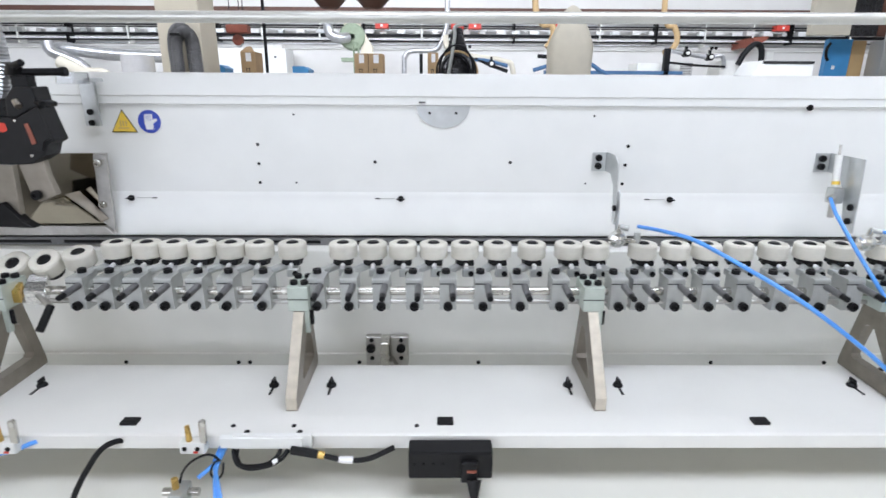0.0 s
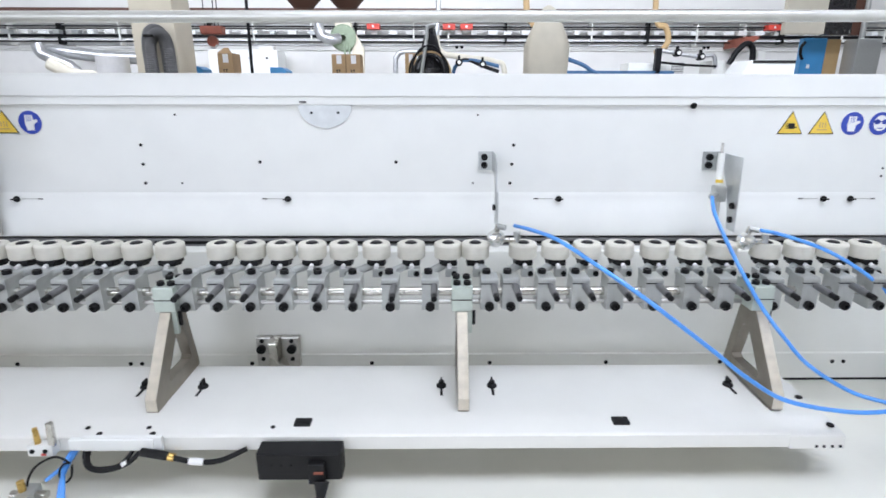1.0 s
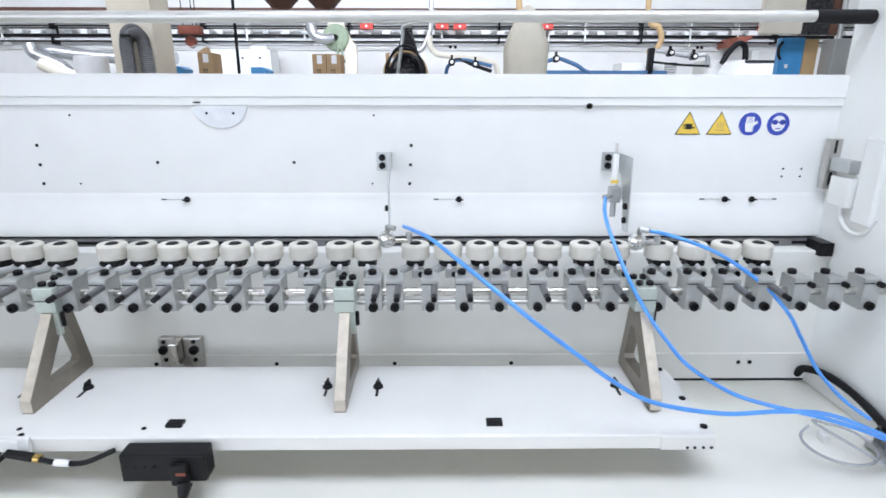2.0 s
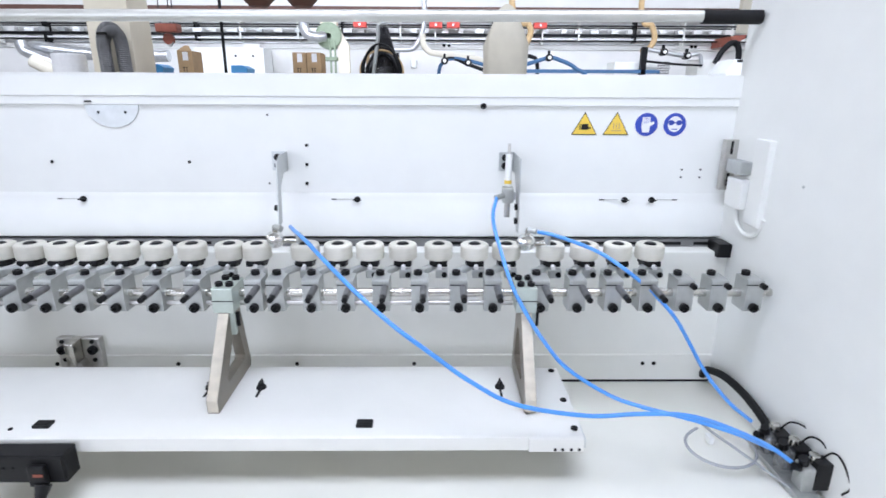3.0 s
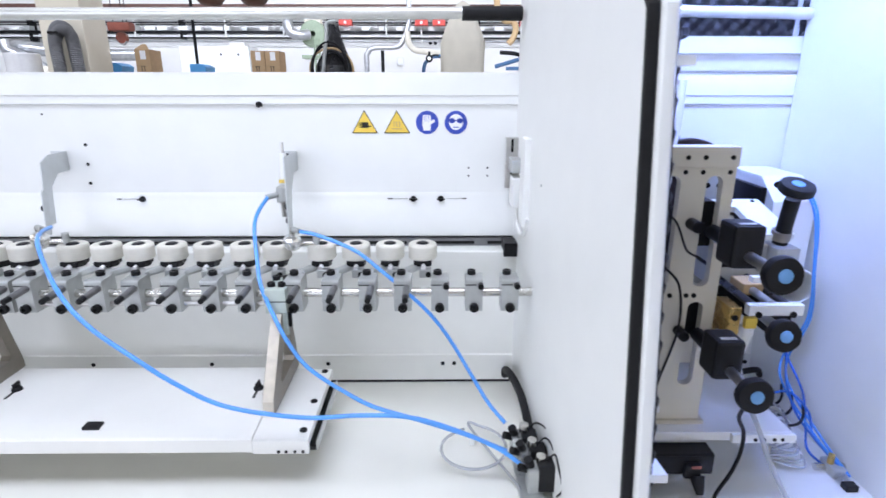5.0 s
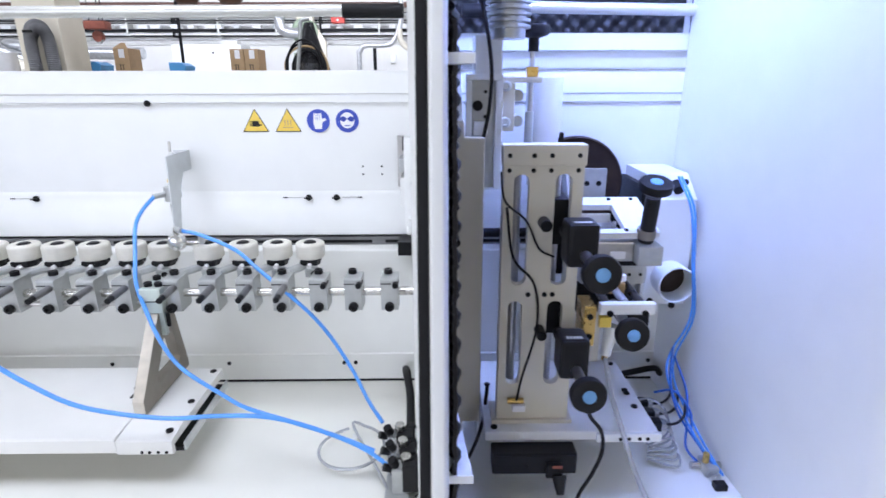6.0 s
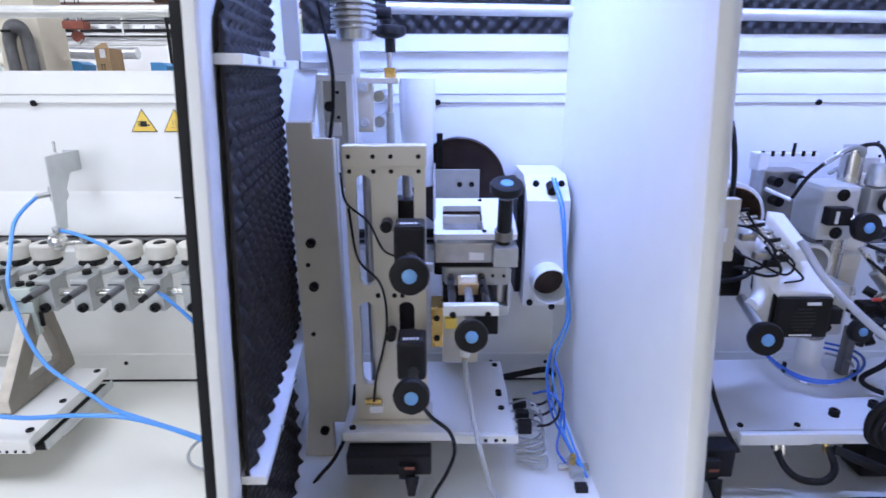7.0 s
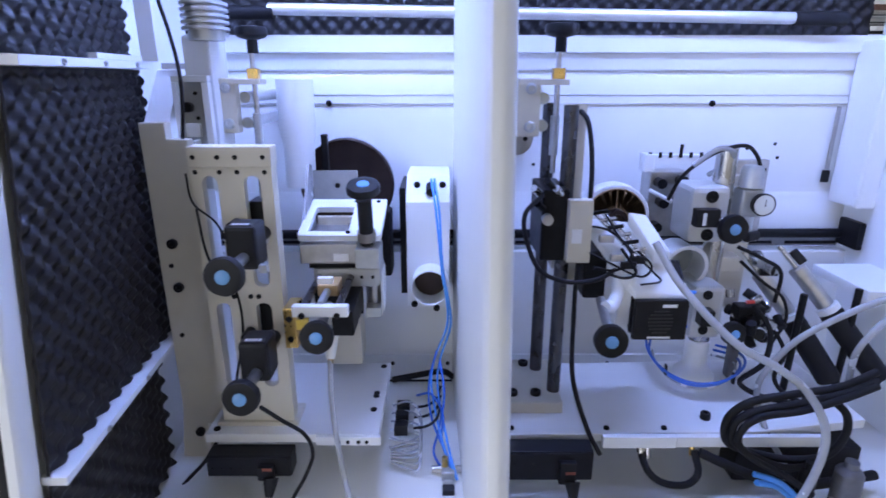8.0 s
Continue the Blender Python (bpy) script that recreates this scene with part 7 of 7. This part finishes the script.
def carton(x0, x1, y, z0, z1, label, flaps=False):
    c = thing("carton", ((x0 + x1) / 2, y, z0), label, "carton", "cartons")
    part("box", box(bmesh.new(), x0, x1, y, y + 0.22, z0, z1, 0.003), M_CARD, c)
    w = x1 - x0
    part("paper_label", box(bmesh.new(), x0 + w * 0.35, x0 + w * 0.72, y - 0.002, y - 0.0005, z1 - 0.085, z1 - 0.01), M_LABEL, c)
    for k in (0.34, 0.52):
        arrow = bmesh.new()
        box(arrow, x0 + w * k, x0 + w * k + 0.006, y - 0.002, y - 0.0005, z0 + 0.10, z0 + 0.15)
        box(arrow, x0 + w * k - 0.006, x0 + w * k + 0.012, y - 0.002, y - 0.0005, z0 + 0.145, z0 + 0.152)
        part("arrow_mark", arrow, M_INK, c)
    if flaps:
        part("flap", slab(bmesh.new(), [(x0, y, z1 + 0.0), (x1, y, z1), ((x0 + x1) / 2 + 0.02, y + 0.06, z1 + 0.05), ((x0 + x1) / 2 - 0.02, y + 0.06, z1 + 0.05)], 0.004), M_CARD, c)


carton(-0.063, 0.064, 5.46, 1.54, 1.829, "brown cardboard carton with a white label and arrows")
carton(0.070, 0.200, 5.46, 1.54, 1.829, "brown cardboard carton with a white label and arrows")
carton(-1.098, -0.962, 5.40, 1.54, 1.835, "opened brown cardboard carton on the bench", True)
carton(0.62, 0.72, 5.46, 1.54, 1.84, "narrow brown cardboard carton on the bench")
for x0, x1, z1 in ((-1.496, -1.285, 1.725), (-0.655, -0.500, 1.715)):
    b = thing("storage_bin", ((x0 + x1) / 2, 5.5, 1.54), "blue plastic open storage bin on the bench", "bin", "blue bins")
    part("shell", extrude(bmesh.new(), [(x0, 1.54), (x1 - 0.03, 1.54), (x1, z1 - 0.03), (x1 - 0.05, z1), (x0, z1)], "y", 5.5, 5.72, 0.004), M_BLUE, b)

# the filter bag
bag = bmesh.new()
rings = []
for z, w, d in ((0.0, 0.20, 0.18), (1.2, 0.195, 0.17), (1.60, 0.188, 0.16), (1.88, 0.196, 0.16), (1.97, 0.165, 0.14), (2.08, 0.115, 0.10), (2.15, 0.09, 0.08), (2.195, 0.045, 0.04), (2.215, 0.012, 0.012)):
    ring = []
    for i in range(40):
        a = 2 * math.pi * i / 40
        c, s = math.cos(a), math.sin(a)
        r = 1 + 0.05 * noise.noise((c * 2.2, s * 2.2, z * 1.6)) + 0.03 * math.cos(7 * a + z * 3)
        ring.append(bag.verts.new((1.888 + math.copysign(abs(c) ** 0.7, c) * w * r, 5.2 + math.copysign(abs(s) ** 0.7, s) * d * r, z)))
    rings.append(ring)
for u, v in zip(rings, rings[1:]):
    for i in range(40):
        bag.faces.new((u[i], u[(i + 1) % 40], v[(i + 1) % 40], v[i]))
bag.faces.new(rings[-1])
solo("filter_bag", bag, M_CLOTH, "cream cloth filter bag of a dust extractor, tied at the top", "filter bag")

wrap = thing("wrapped_robot", (0.86, 4.5, 0.0), "robot arm wrapped in black foil with hoses round it", "machine")
bm = bmesh.new()
rings = []
for z, w in ((0.0, 0.16), (1.5, 0.15), (1.66, 0.135), (1.78, 0.085), (1.88, 0.055), (1.96, 0.03)):
    rings.append([bm.verts.new((0.872 + w * math.cos(a) * (1 + 0.35 * noise.noise((math.cos(a) * 3, math.sin(a) * 3, z * 9))), 4.6 + w * math.sin(a) * 0.8, z)) for a in [2 * math.pi * i / 28 for i in range(28)]])
for u, v in zip(rings, rings[1:]):
    for i in range(28):
        bm.faces.new((u[i], u[(i + 1) % 28], v[(i + 1) % 28], v[i]))
bm.faces.new(rings[-1])
part("foil", bm, M_FOIL, wrap, smooth=False)
part("white_arm", hose(bmesh.new(), [(0.80, 4.44, 1.60), (0.83, 4.43, 1.78), (0.845, 4.43, 1.88), (0.85, 4.44, 1.95), (0.91, 4.46, 1.97)], 0.014, 10), M_ALU, wrap)
for k, (r, mat) in enumerate(((0.13, M_BLACK), (0.15, M_RUBBER), (0.165, M_OCHRE), (0.11, M_BLACK))):
    part("loop", hose(bmesh.new(), [(0.86 + r * math.cos(radians(a)), 4.42 + 0.03 * k, 1.62 + 0.20 * math.sin(radians(a)) * (1 - 0.1 * k)) for a in range(-20, 210, 23)], 0.008, 8), mat, wrap)

hoist = thing("chain_hoist", (-0.95, 5.0, 1.86), "rust-red hoist block with a hook hanging from a chain", "hoist")
part("block", box(bmesh.new(), -1.03, -0.85, 4.9, 5.0, 1.945, 2.01, 0.012), M_RUST, hoist)
part("sheave", cyl(bmesh.new(), (-0.955, 4.95, 1.895), (-0.955, 4.99, 1.895), 0.045, 18, bevel=0.004), M_RUST, hoist)
part("hook", hose(bmesh.new(), [(-0.94, 4.96, 1.90), (-0.925, 4.96, 1.87), (-0.94, 4.96, 1.845), (-0.965, 4.96, 1.85), (-0.972, 4.96, 1.87)], 0.010, 8), M_STEEL, hoist)
for dx in (-0.05, 0.03, 0.06):
    part("chain", cyl(bmesh.new(), (-0.95 + dx, 4.95, 2.0), (-0.95 + dx, 4.95, 6.0), 0.004, 6), M_BLACK, hoist)
for x0, x1 in ((-0.295, -0.03), (0.09, 0.285)):
    lamp = thing("hanging_hood", ((x0 + x1) / 2, 4.9, 2.12), "rust-brown sheet hood hanging from the ceiling", "hood", "hanging hoods")
    part("hood", lathe(bmesh.new(), ((x0 + x1) / 2, 4.9, 2.13), ((x0 + x1) / 2, 4.9, 9), [(0, 0.04), (0.01, 0.075), (0.10, 0.16), (0.14, 0.16)], 20), M_RUSTY, lamp)
    part("stem", cyl(bmesh.new(), ((x0 + x1) / 2, 4.9, 2.2), ((x0 + x1) / 2, 4.9, 6.0), 0.012, 8), M_BLACK, lamp)
solo("hall_cable", cyl(bmesh.new(), (-1.70, 8.2, 0.0), (-1.66, 8.2, 6.0), 0.022, 8), M_BLACK, "black cable running from floor to ceiling", "cable")

HALL = 1.83
# on and along the far wall
WY = 11.6
for z0, z1, d, mat, lab, nm in ((2.96, 3.06, 0.30, M_RUSTY, "dark brown steel beam along the wall", "wall_beam"), (2.545, 2.60, 0.22, M_BLACK, "thick black cable along the wall", "thick_cable"), (2.495, 2.525, 0.18, M_PAINT, "white pipe along the wall", "wall_pipe"), (2.42, 2.435, 0.06, M_GALV, "thin conduit along the wall", "wall_pipe"), (2.70, 2.716, 0.20, M_BLACK, "dark rail of the cable tray", "tray_rail"), (2.86, 2.90, 0.2, M_PAINT, "white cable duct along the wall", "cable_duct"), (2.77, 2.79, 0.1, M_ALU, "grey conduit along the wall", "wall_pipe")):
    solo(nm, box(bmesh.new(), -10.9, 12.9, WY - d, WY - d + 0.06, z0, z1, 0.004), mat, lab, "pipe" if "pipe" in nm else "beam", "wall services")
for z, y, rad, mat, lab in ((2.735, 0.30, 0.013, M_BLACK, "black cable strung above the cable tray"), (2.83, 0.28, 0.016, M_GALV, "thin steel conduit above the cable tray"), (2.875, 0.26, 0.011, M_BLACK, "black cable strung above the cable tray"), (2.465, 0.27, 0.012, M_BLACK, "black cable strung under the cable tray"), (2.335, 0.05, 0.010, M_GREY, "thin grey cable clipped to the wall")):
    solo("wall_cable", cyl(bmesh.new(), (-10.9, WY - y, z), (12.9, WY - y, z), rad, 8), mat, lab, "cable", "wall cables")
rnd = random.Random(3)
for i in range(64):
    x = -9.5 + i * 0.32 + rnd.random() * 0.1
    w = rnd.uniform(0.08, 0.2)
    mat = rnd.choice((M_PAINT, M_PAINT, M_HALLWALL, M_ALU, M_HALLWALL))
    solo("junction_box", box(bmesh.new(), x, x + w, WY - 0.26, WY - 0.12, 2.602, rnd.uniform(2.66, 2.69), 0.004), mat, "small pale junction box in the cable tray", "junction box", "junction boxes")
for i in range(22):
    x = -9.0 + i * 0.93 + rnd.random() * 0.3
    solo("pipe_bracket", box(bmesh.new(), x, x + 0.03, WY - 0.24, WY - 0.001, rnd.choice((2.40, 2.45)), 2.96, 0.002), M_GREY if i % 3 else M_BLACK, "upright steel bracket carrying the wall services", "bracket", "wall brackets")
for i in range(16):
    x = -9.2 + i * 1.42
    solo("wall_seam", box(bmesh.new(), x, x + 0.035, WY - 0.012, WY - 0.0005, 0.0, 2.45), M_GREY, "narrow cover strip on the wall", "trim", "wall seams", kind="structure")
for x in (-0.26, 1.17, 1.50, 3.15, 7.35):
    r = thing("fire_box", (x + 0.14, WY - 0.4, 2.68), "small red call box over the cable tray", "call box", "red boxes")
    part("case", box(bmesh.new(), x, x + 0.24, WY - 0.42, WY - 0.24, 2.68, 2.78, 0.006), M_RED, r)
    part("plate", box(bmesh.new(), x + 0.10, x + 0.14, WY - 0.424, WY - 0.4205, 2.71, 2.75), M_LABEL, r)
cab = thing("control_cabinet", (-2.53, 10.9, 0.0), "large white control cabinet against the wall", "cabinet")
part("case", box(bmesh.new(), -3.18, -1.90, 10.9, 11.45, 0, 2.285, 0.01), M_PAINT, cab)
part("door_gap", box(bmesh.new(), -2.30, -2.29, 10.896, 10.8995, 0.1, 2.26), M_GREY, cab)
part("top_box", box(bmesh.new(), -2.26, -1.98, 10.95, 11.2, 2.2855, 2.36, 0.006), M_HALLWALL, cab)
for x in (-2.42, -2.10):
    part("lock", screw(bmesh.new(), (x, 10.9, 2.14), (0, -1, 0), 0.02, 0.01), M_BLACK, cab)

fan = thing("extractor_fan", (-0.55, 10.4, 0.0), "green extractor fan with a steel elbow on a stand", "fan")
part("volute", lathe(bmesh.new(), (-0.565, 10.25, 2.44), (-0.565, 99, 2.44), [(0, 0.05), (0, 0.20), (0.02, 0.225), (0.22, 0.225), (0.24, 0.20), (0.24, 0)], 28), M_GREEN, fan)
part("outlet", box(bmesh.new(), -0.70, -0.42, 10.28, 10.46, 2.55, 2.74, 0.01), M_BEIGE, fan)
part("elbow", hose(bmesh.new(), [(-0.62, 10.2, 2.42), (-0.75, 10.1, 2.40), (-0.90, 10.1, 2.46), (-0.94, 10.1, 2.60), (-0.90, 10.1, 2.75)], 0.085, 14), M_GALV, fan)
part("stand", extrude(bmesh.new(), [(-0.42, 1.0), (-0.24, 1.0), (-0.22, 2.28), (-0.38, 2.55), (-0.42, 2.55)], "y", 10.3, 10.42), M_BEIGE, fan)
part("shelf", box(bmesh.new(), -0.76, -0.43, 10.2, 10.5, 2.03, 2.09, 0.004), M_GREEN, fan)
for x in (-0.54, -0.46):
    part("strut", cyl(bmesh.new(), (x, 10.25, 0.0), (x, 10.25, 2.35), 0.018, 8), M_GREEN, fan)


def duct_line(points, r, mat, lab, cat="duct", group="ducts", seg=14, ribs=0.0, steps=8):
    solo("service_duct", hose(bmesh.new(), points, r, seg=seg, ribs=ribs, steps=steps), mat, lab, cat, group)


duct_line([(-5.35, 9.5, 2.26), (-5.30, 9.5, 2.12), (-5.08, 9.5, 2.02), (-4.85, 9.5, 1.9), (-4.75, 9.5, 1.6), (-4.75, 9.5, 0.0)], 0.085, M_GALV, "shiny bent spiral duct")
duct_line([(-5.7, 11.55, 2.25), (-5.45, 10.2, 2.22), (-5.25, 9.7, 2.18), (-4.6, 9.7, 2.10), (-3.9, 9.7, 2.06), (-3.1, 9.7, 2.06)], 0.095, M_GALV, "shiny spiral duct running along the wall", ribs=0.02, steps=10)
duct_line([(-5.0, 9.2, 1.95), (-4.75, 9.2, 1.82), (-4.55, 9.2, 1.76), (-4.3, 9.2, 1.70), (-4.2, 9.2, 1.2), (-4.2, 9.2, 0.0)], 0.10, M_CLOTH, "cream flexible bellows standing by the wall", "bellows")
duct_line([(1.09, 10.6, 3.1), (1.085, 10.6, 2.70), (1.03, 10.6, 2.48), (0.93, 10.6, 2.30), (0.80, 10.6, 2.245), (0.45, 10.6, 2.235), (0.34, 10.6, 2.15), (0.31, 10.6, 1.9), (0.31, 10.6, 0.0)], 0.045, M_GALV, "shiny bent steel pipe")
duct_line([(1.06, 10.5, 2.50), (1.08, 10.5, 2.32), (1.18, 10.5, 2.20), (1.35, 10.5, 2.165), (1.7, 10.5, 2.12), (2.1, 10.5, 2.06), (2.3, 10.5, 1.8), (2.35, 10.5, 0.0)], 0.05, M_CLOTH, "cream flexible suction arm", "suction arm")
duct_line([(2.6, 10.5, 6.0), (2.62, 10.5, 3.2), (2.75, 10.5, 2.72), (2.92, 10.5, 2.68), (2.98, 10.5, 2.55), (2.93, 10.5, 2.38), (2.86, 10.5, 2.30)], 0.055, M_OCHRE, "tan flexible hose hanging from above", "hose")
duct_line([(2.70, 10.4, 2.15), (3.0, 10.4, 2.12), (3.1, 10.4, 2.02), (3.12, 10.4, 1.6), (3.12, 10.4, 0.0)], 0.035, M_BLACK, "black jointed suction arm", "suction arm")
for a, b in ((1.30, 1.45), (1.33, 2.08)):
    duct_line([(1.34, 10.2, 0.0), (1.34, 10.2, 1.7), (1.45, 10.2, 2.02), (1.62, 10.2, 2.07), (1.85, 10.2, 1.98 if b < 2 else 2.04), (2.15, 10.2, 1.88 if b < 2 else 1.97)], 0.032, M_BLACK if b < 2 else M_NAVY, "jointed suction arm by the wall", "suction arm")
duct_line([(2.6, 10.2, 1.90), (2.95, 10.2, 2.00), (3.27, 10.2, 2.09), (3.45, 10.2, 2.06), (3.75, 10.2, 1.92), (4.0, 10.2, 1.6), (4.02, 10.2, 0.0)], 0.035, M_NAVY, "blue jointed arm standing on the floor", "arm")
solo("blue_beam", box(bmesh.new(), 2.8, 5.25, 10.2, 10.3, 1.84, 1.90, 0.004), M_NAVY, "blue steel beam behind the machine", "beam")
duct_line([(4.9, 10.5, 6.0), (4.9, 10.5, 3.2), (4.98, 10.5, 2.72), (5.12, 10.5, 2.66), (5.20, 10.5, 2.45), (5.12, 10.5, 2.28), (4.98, 10.5, 2.22)], 0.05, M_OCHRE, "tan flexible hose hanging from above", "hose")
duct_line([(4.93, 10.3, 2.26), (5.3, 10.3, 2.20), (5.7, 10.3, 2.14), (5.95, 10.3, 2.16), (6.02, 10.3, 1.95)], 0.035, M_GALV, "silver jointed suction arm", "suction arm")
duct_line([(4.95, 10.25, 2.05), (5.5, 10.25, 2.0), (6.0, 10.25, 1.98)], 0.02, M_BLACK, "black arm under the suction arm", "suction arm")
duct_line([(6.25, 10.3, 2.02), (6.35, 10.3, 2.22), (6.50, 10.3, 2.36), (6.62, 10.3, 2.30), (6.66, 10.3, 2.05), (6.68, 10.3, 1.5), (6.68, 10.3, 0.0)], 0.05, M_BLACK, "black jointed suction arm", "suction arm")
for x, y, z in ((1.45, 10.2, 2.03), (1.86, 10.2, 2.00), (3.27, 10.2, 2.09), (5.30, 10.3, 2.20), (5.72, 10.3, 2.14)):
    j = thing("arm_swivel", (x, y, z), "black swivel joint clamped round a suction arm", "joint", "arm swivels")
    part("barrel", cyl(bmesh.new(), (x, y - 0.08, z), (x, y + 0.06, z), 0.062, 16, bevel=0.006), M_BLACK, j)
    part("knob", cyl(bmesh.new(), (x, y - 0.12, z), (x, y - 0.0805, z), 0.03, 12, bevel=0.004), M_GREY, j)
    part("clamp", box(bmesh.new(), x - 0.02, x + 0.02, y - 0.03, y + 0.03, z + 0.058, z + 0.12, 0.005), M_BLACK, j)
solo("arm_joint", box(bmesh.new(), 4.90, 5.0, 10.2, 10.3, 0.0, 2.28, 0.01), M_BLACK, "black upright joint of the suction arm", "joint")
motor_box = thing("grey_unit", (4.9, 10.4, 0.0), "pale grey boxed unit with slotted side", "machine")
part("case", box(bmesh.new(), 4.50, 5.27, 10.4, 10.9, 0, 2.04, 0.01), M_GREY, motor_box)
for k in range(8):
    part("slot", box(bmesh.new(), 5.285, 5.50, 10.42, 10.44, 1.84 + k * 0.028, 1.852 + k * 0.028), M_BLACK, motor_box)
unit2 = thing("grey_unit", (6.35, 10.4, 0.0), "pale grey boxed unit beside the suction arm", "machine")
part("case", box(bmesh.new(), 6.0, 6.62, 10.42, 10.9, 0, 2.09, 0.01), M_GREY, unit2)
sheet = thing("white_hood_table", (6.3, 9.0, 0.0), "white slanted table with a dark top strip", "table")
part("top", extrude(bmesh.new(), [(5.83, 0.0), (6.80, 0.0), (6.77, 2.01), (5.96, 2.01), (5.83, 1.81)], "y", 9.0, 9.6, 0.006), M_PAINT, sheet)
part("strip", box(bmesh.new(), 5.97, 6.77, 8.985, 8.998, 1.965, 2.005), M_INK, sheet)
solo("red_bracket", extrude(bmesh.new(), [(6.72, 2.52), (7.0, 2.55), (6.98, 2.48), (6.74, 2.36)], "y", 10.8, 11.598), M_RUST, "rust-red triangular wall bracket", "bracket")
solo("plug_box", box(bmesh.new(), 0.80, 0.91, WY - 0.10, WY - 0.0005, 1.98, 2.13, 0.01), M_PAINT, "white socket box on the wall", "socket")
solo("plug_box", box(bmesh.new(), 7.4, 7.55, WY - 0.10, WY - 0.0005, 2.16, 2.34, 0.01), M_GREY, "grey switch box on the wall", "switch box")
for x in (1.45, 1.55, 6.35, 6.43):
    solo("wall_socket", lathe(bmesh.new(), (x, WY - 0.0005, 2.40), (x, 0, 2.40), [(0, 0.035), (0.02, 0.033), (0.022, 0.0)], 16), M_BLACK, "round black wall socket", "socket", "wall sockets")
solo("post_stand", cyl(bmesh.new(), (0.63, 10.3, 0), (0.63, 10.3, 2.17), 0.03, 10), M_BLACK, "slim black post on the hall floor", "post")

HALL = 1.265
# cabinets beside the end of the machine
bc = thing("blue_cabinet", (4.0, 4.78, 0.0), "blue tool cabinet with an ochre side", "cabinet")
part("door", box(bmesh.new(), 3.905, 4.10, 4.78, 4.84, 0, 1.915, 0.006), M_BLUE, bc)
part("side", box(bmesh.new(), 4.102, 4.215, 4.78, 4.84, 0, 1.905, 0.004), M_OCHRE, bc)
part("handle", hose(bmesh.new(), [(3.905, 4.76, 1.88), (3.875, 4.75, 1.84), (3.88, 4.75, 1.78), (3.905, 4.76, 1.75)], 0.012, 8), M_BLACK, bc)
part("label", box(bmesh.new(), 3.96, 3.985, 4.776, 4.7795, 1.68, 1.71), M_LABEL, bc)
bh = thing("beige_cabinet", (3.86, 4.7, 1.93), "beige steel box hanging high on a brown column", "cabinet")
part("case", box(bmesh.new(), 3.68, 4.005, 4.7, 4.75, 1.935, 2.6, 0.006), M_CLOTH, bh)
part("column", box(bmesh.new(), 4.007, 4.22, 4.70, 4.76, 1.93, 6.0, 0.004), M_DARKROD, bh)
part("rust_side", box(bmesh.new(), 4.222, 4.34, 4.70, 4.76, 1.93, 6.0, 0.004), M_RUSTY, bh)
gb = thing("grey_switch_box", (4.26, 4.6, 0.0), "grey metal switch box on a pipe stand", "switch box")
part("case", box(bmesh.new(), 4.225, 4.42, 4.6, 4.76, 1.3, 1.895, 0.006), M_ALU, gb)
part("stand", cyl(bmesh.new(), (4.30, 4.68, 0), (4.30, 4.68, 1.3), 0.03, 12), M_ALU, gb)
part("conduit", cyl(bmesh.new(), (4.30, 4.68, 1.895), (4.30, 4.68, 6.0), 0.02, 12), M_ALU, gb)
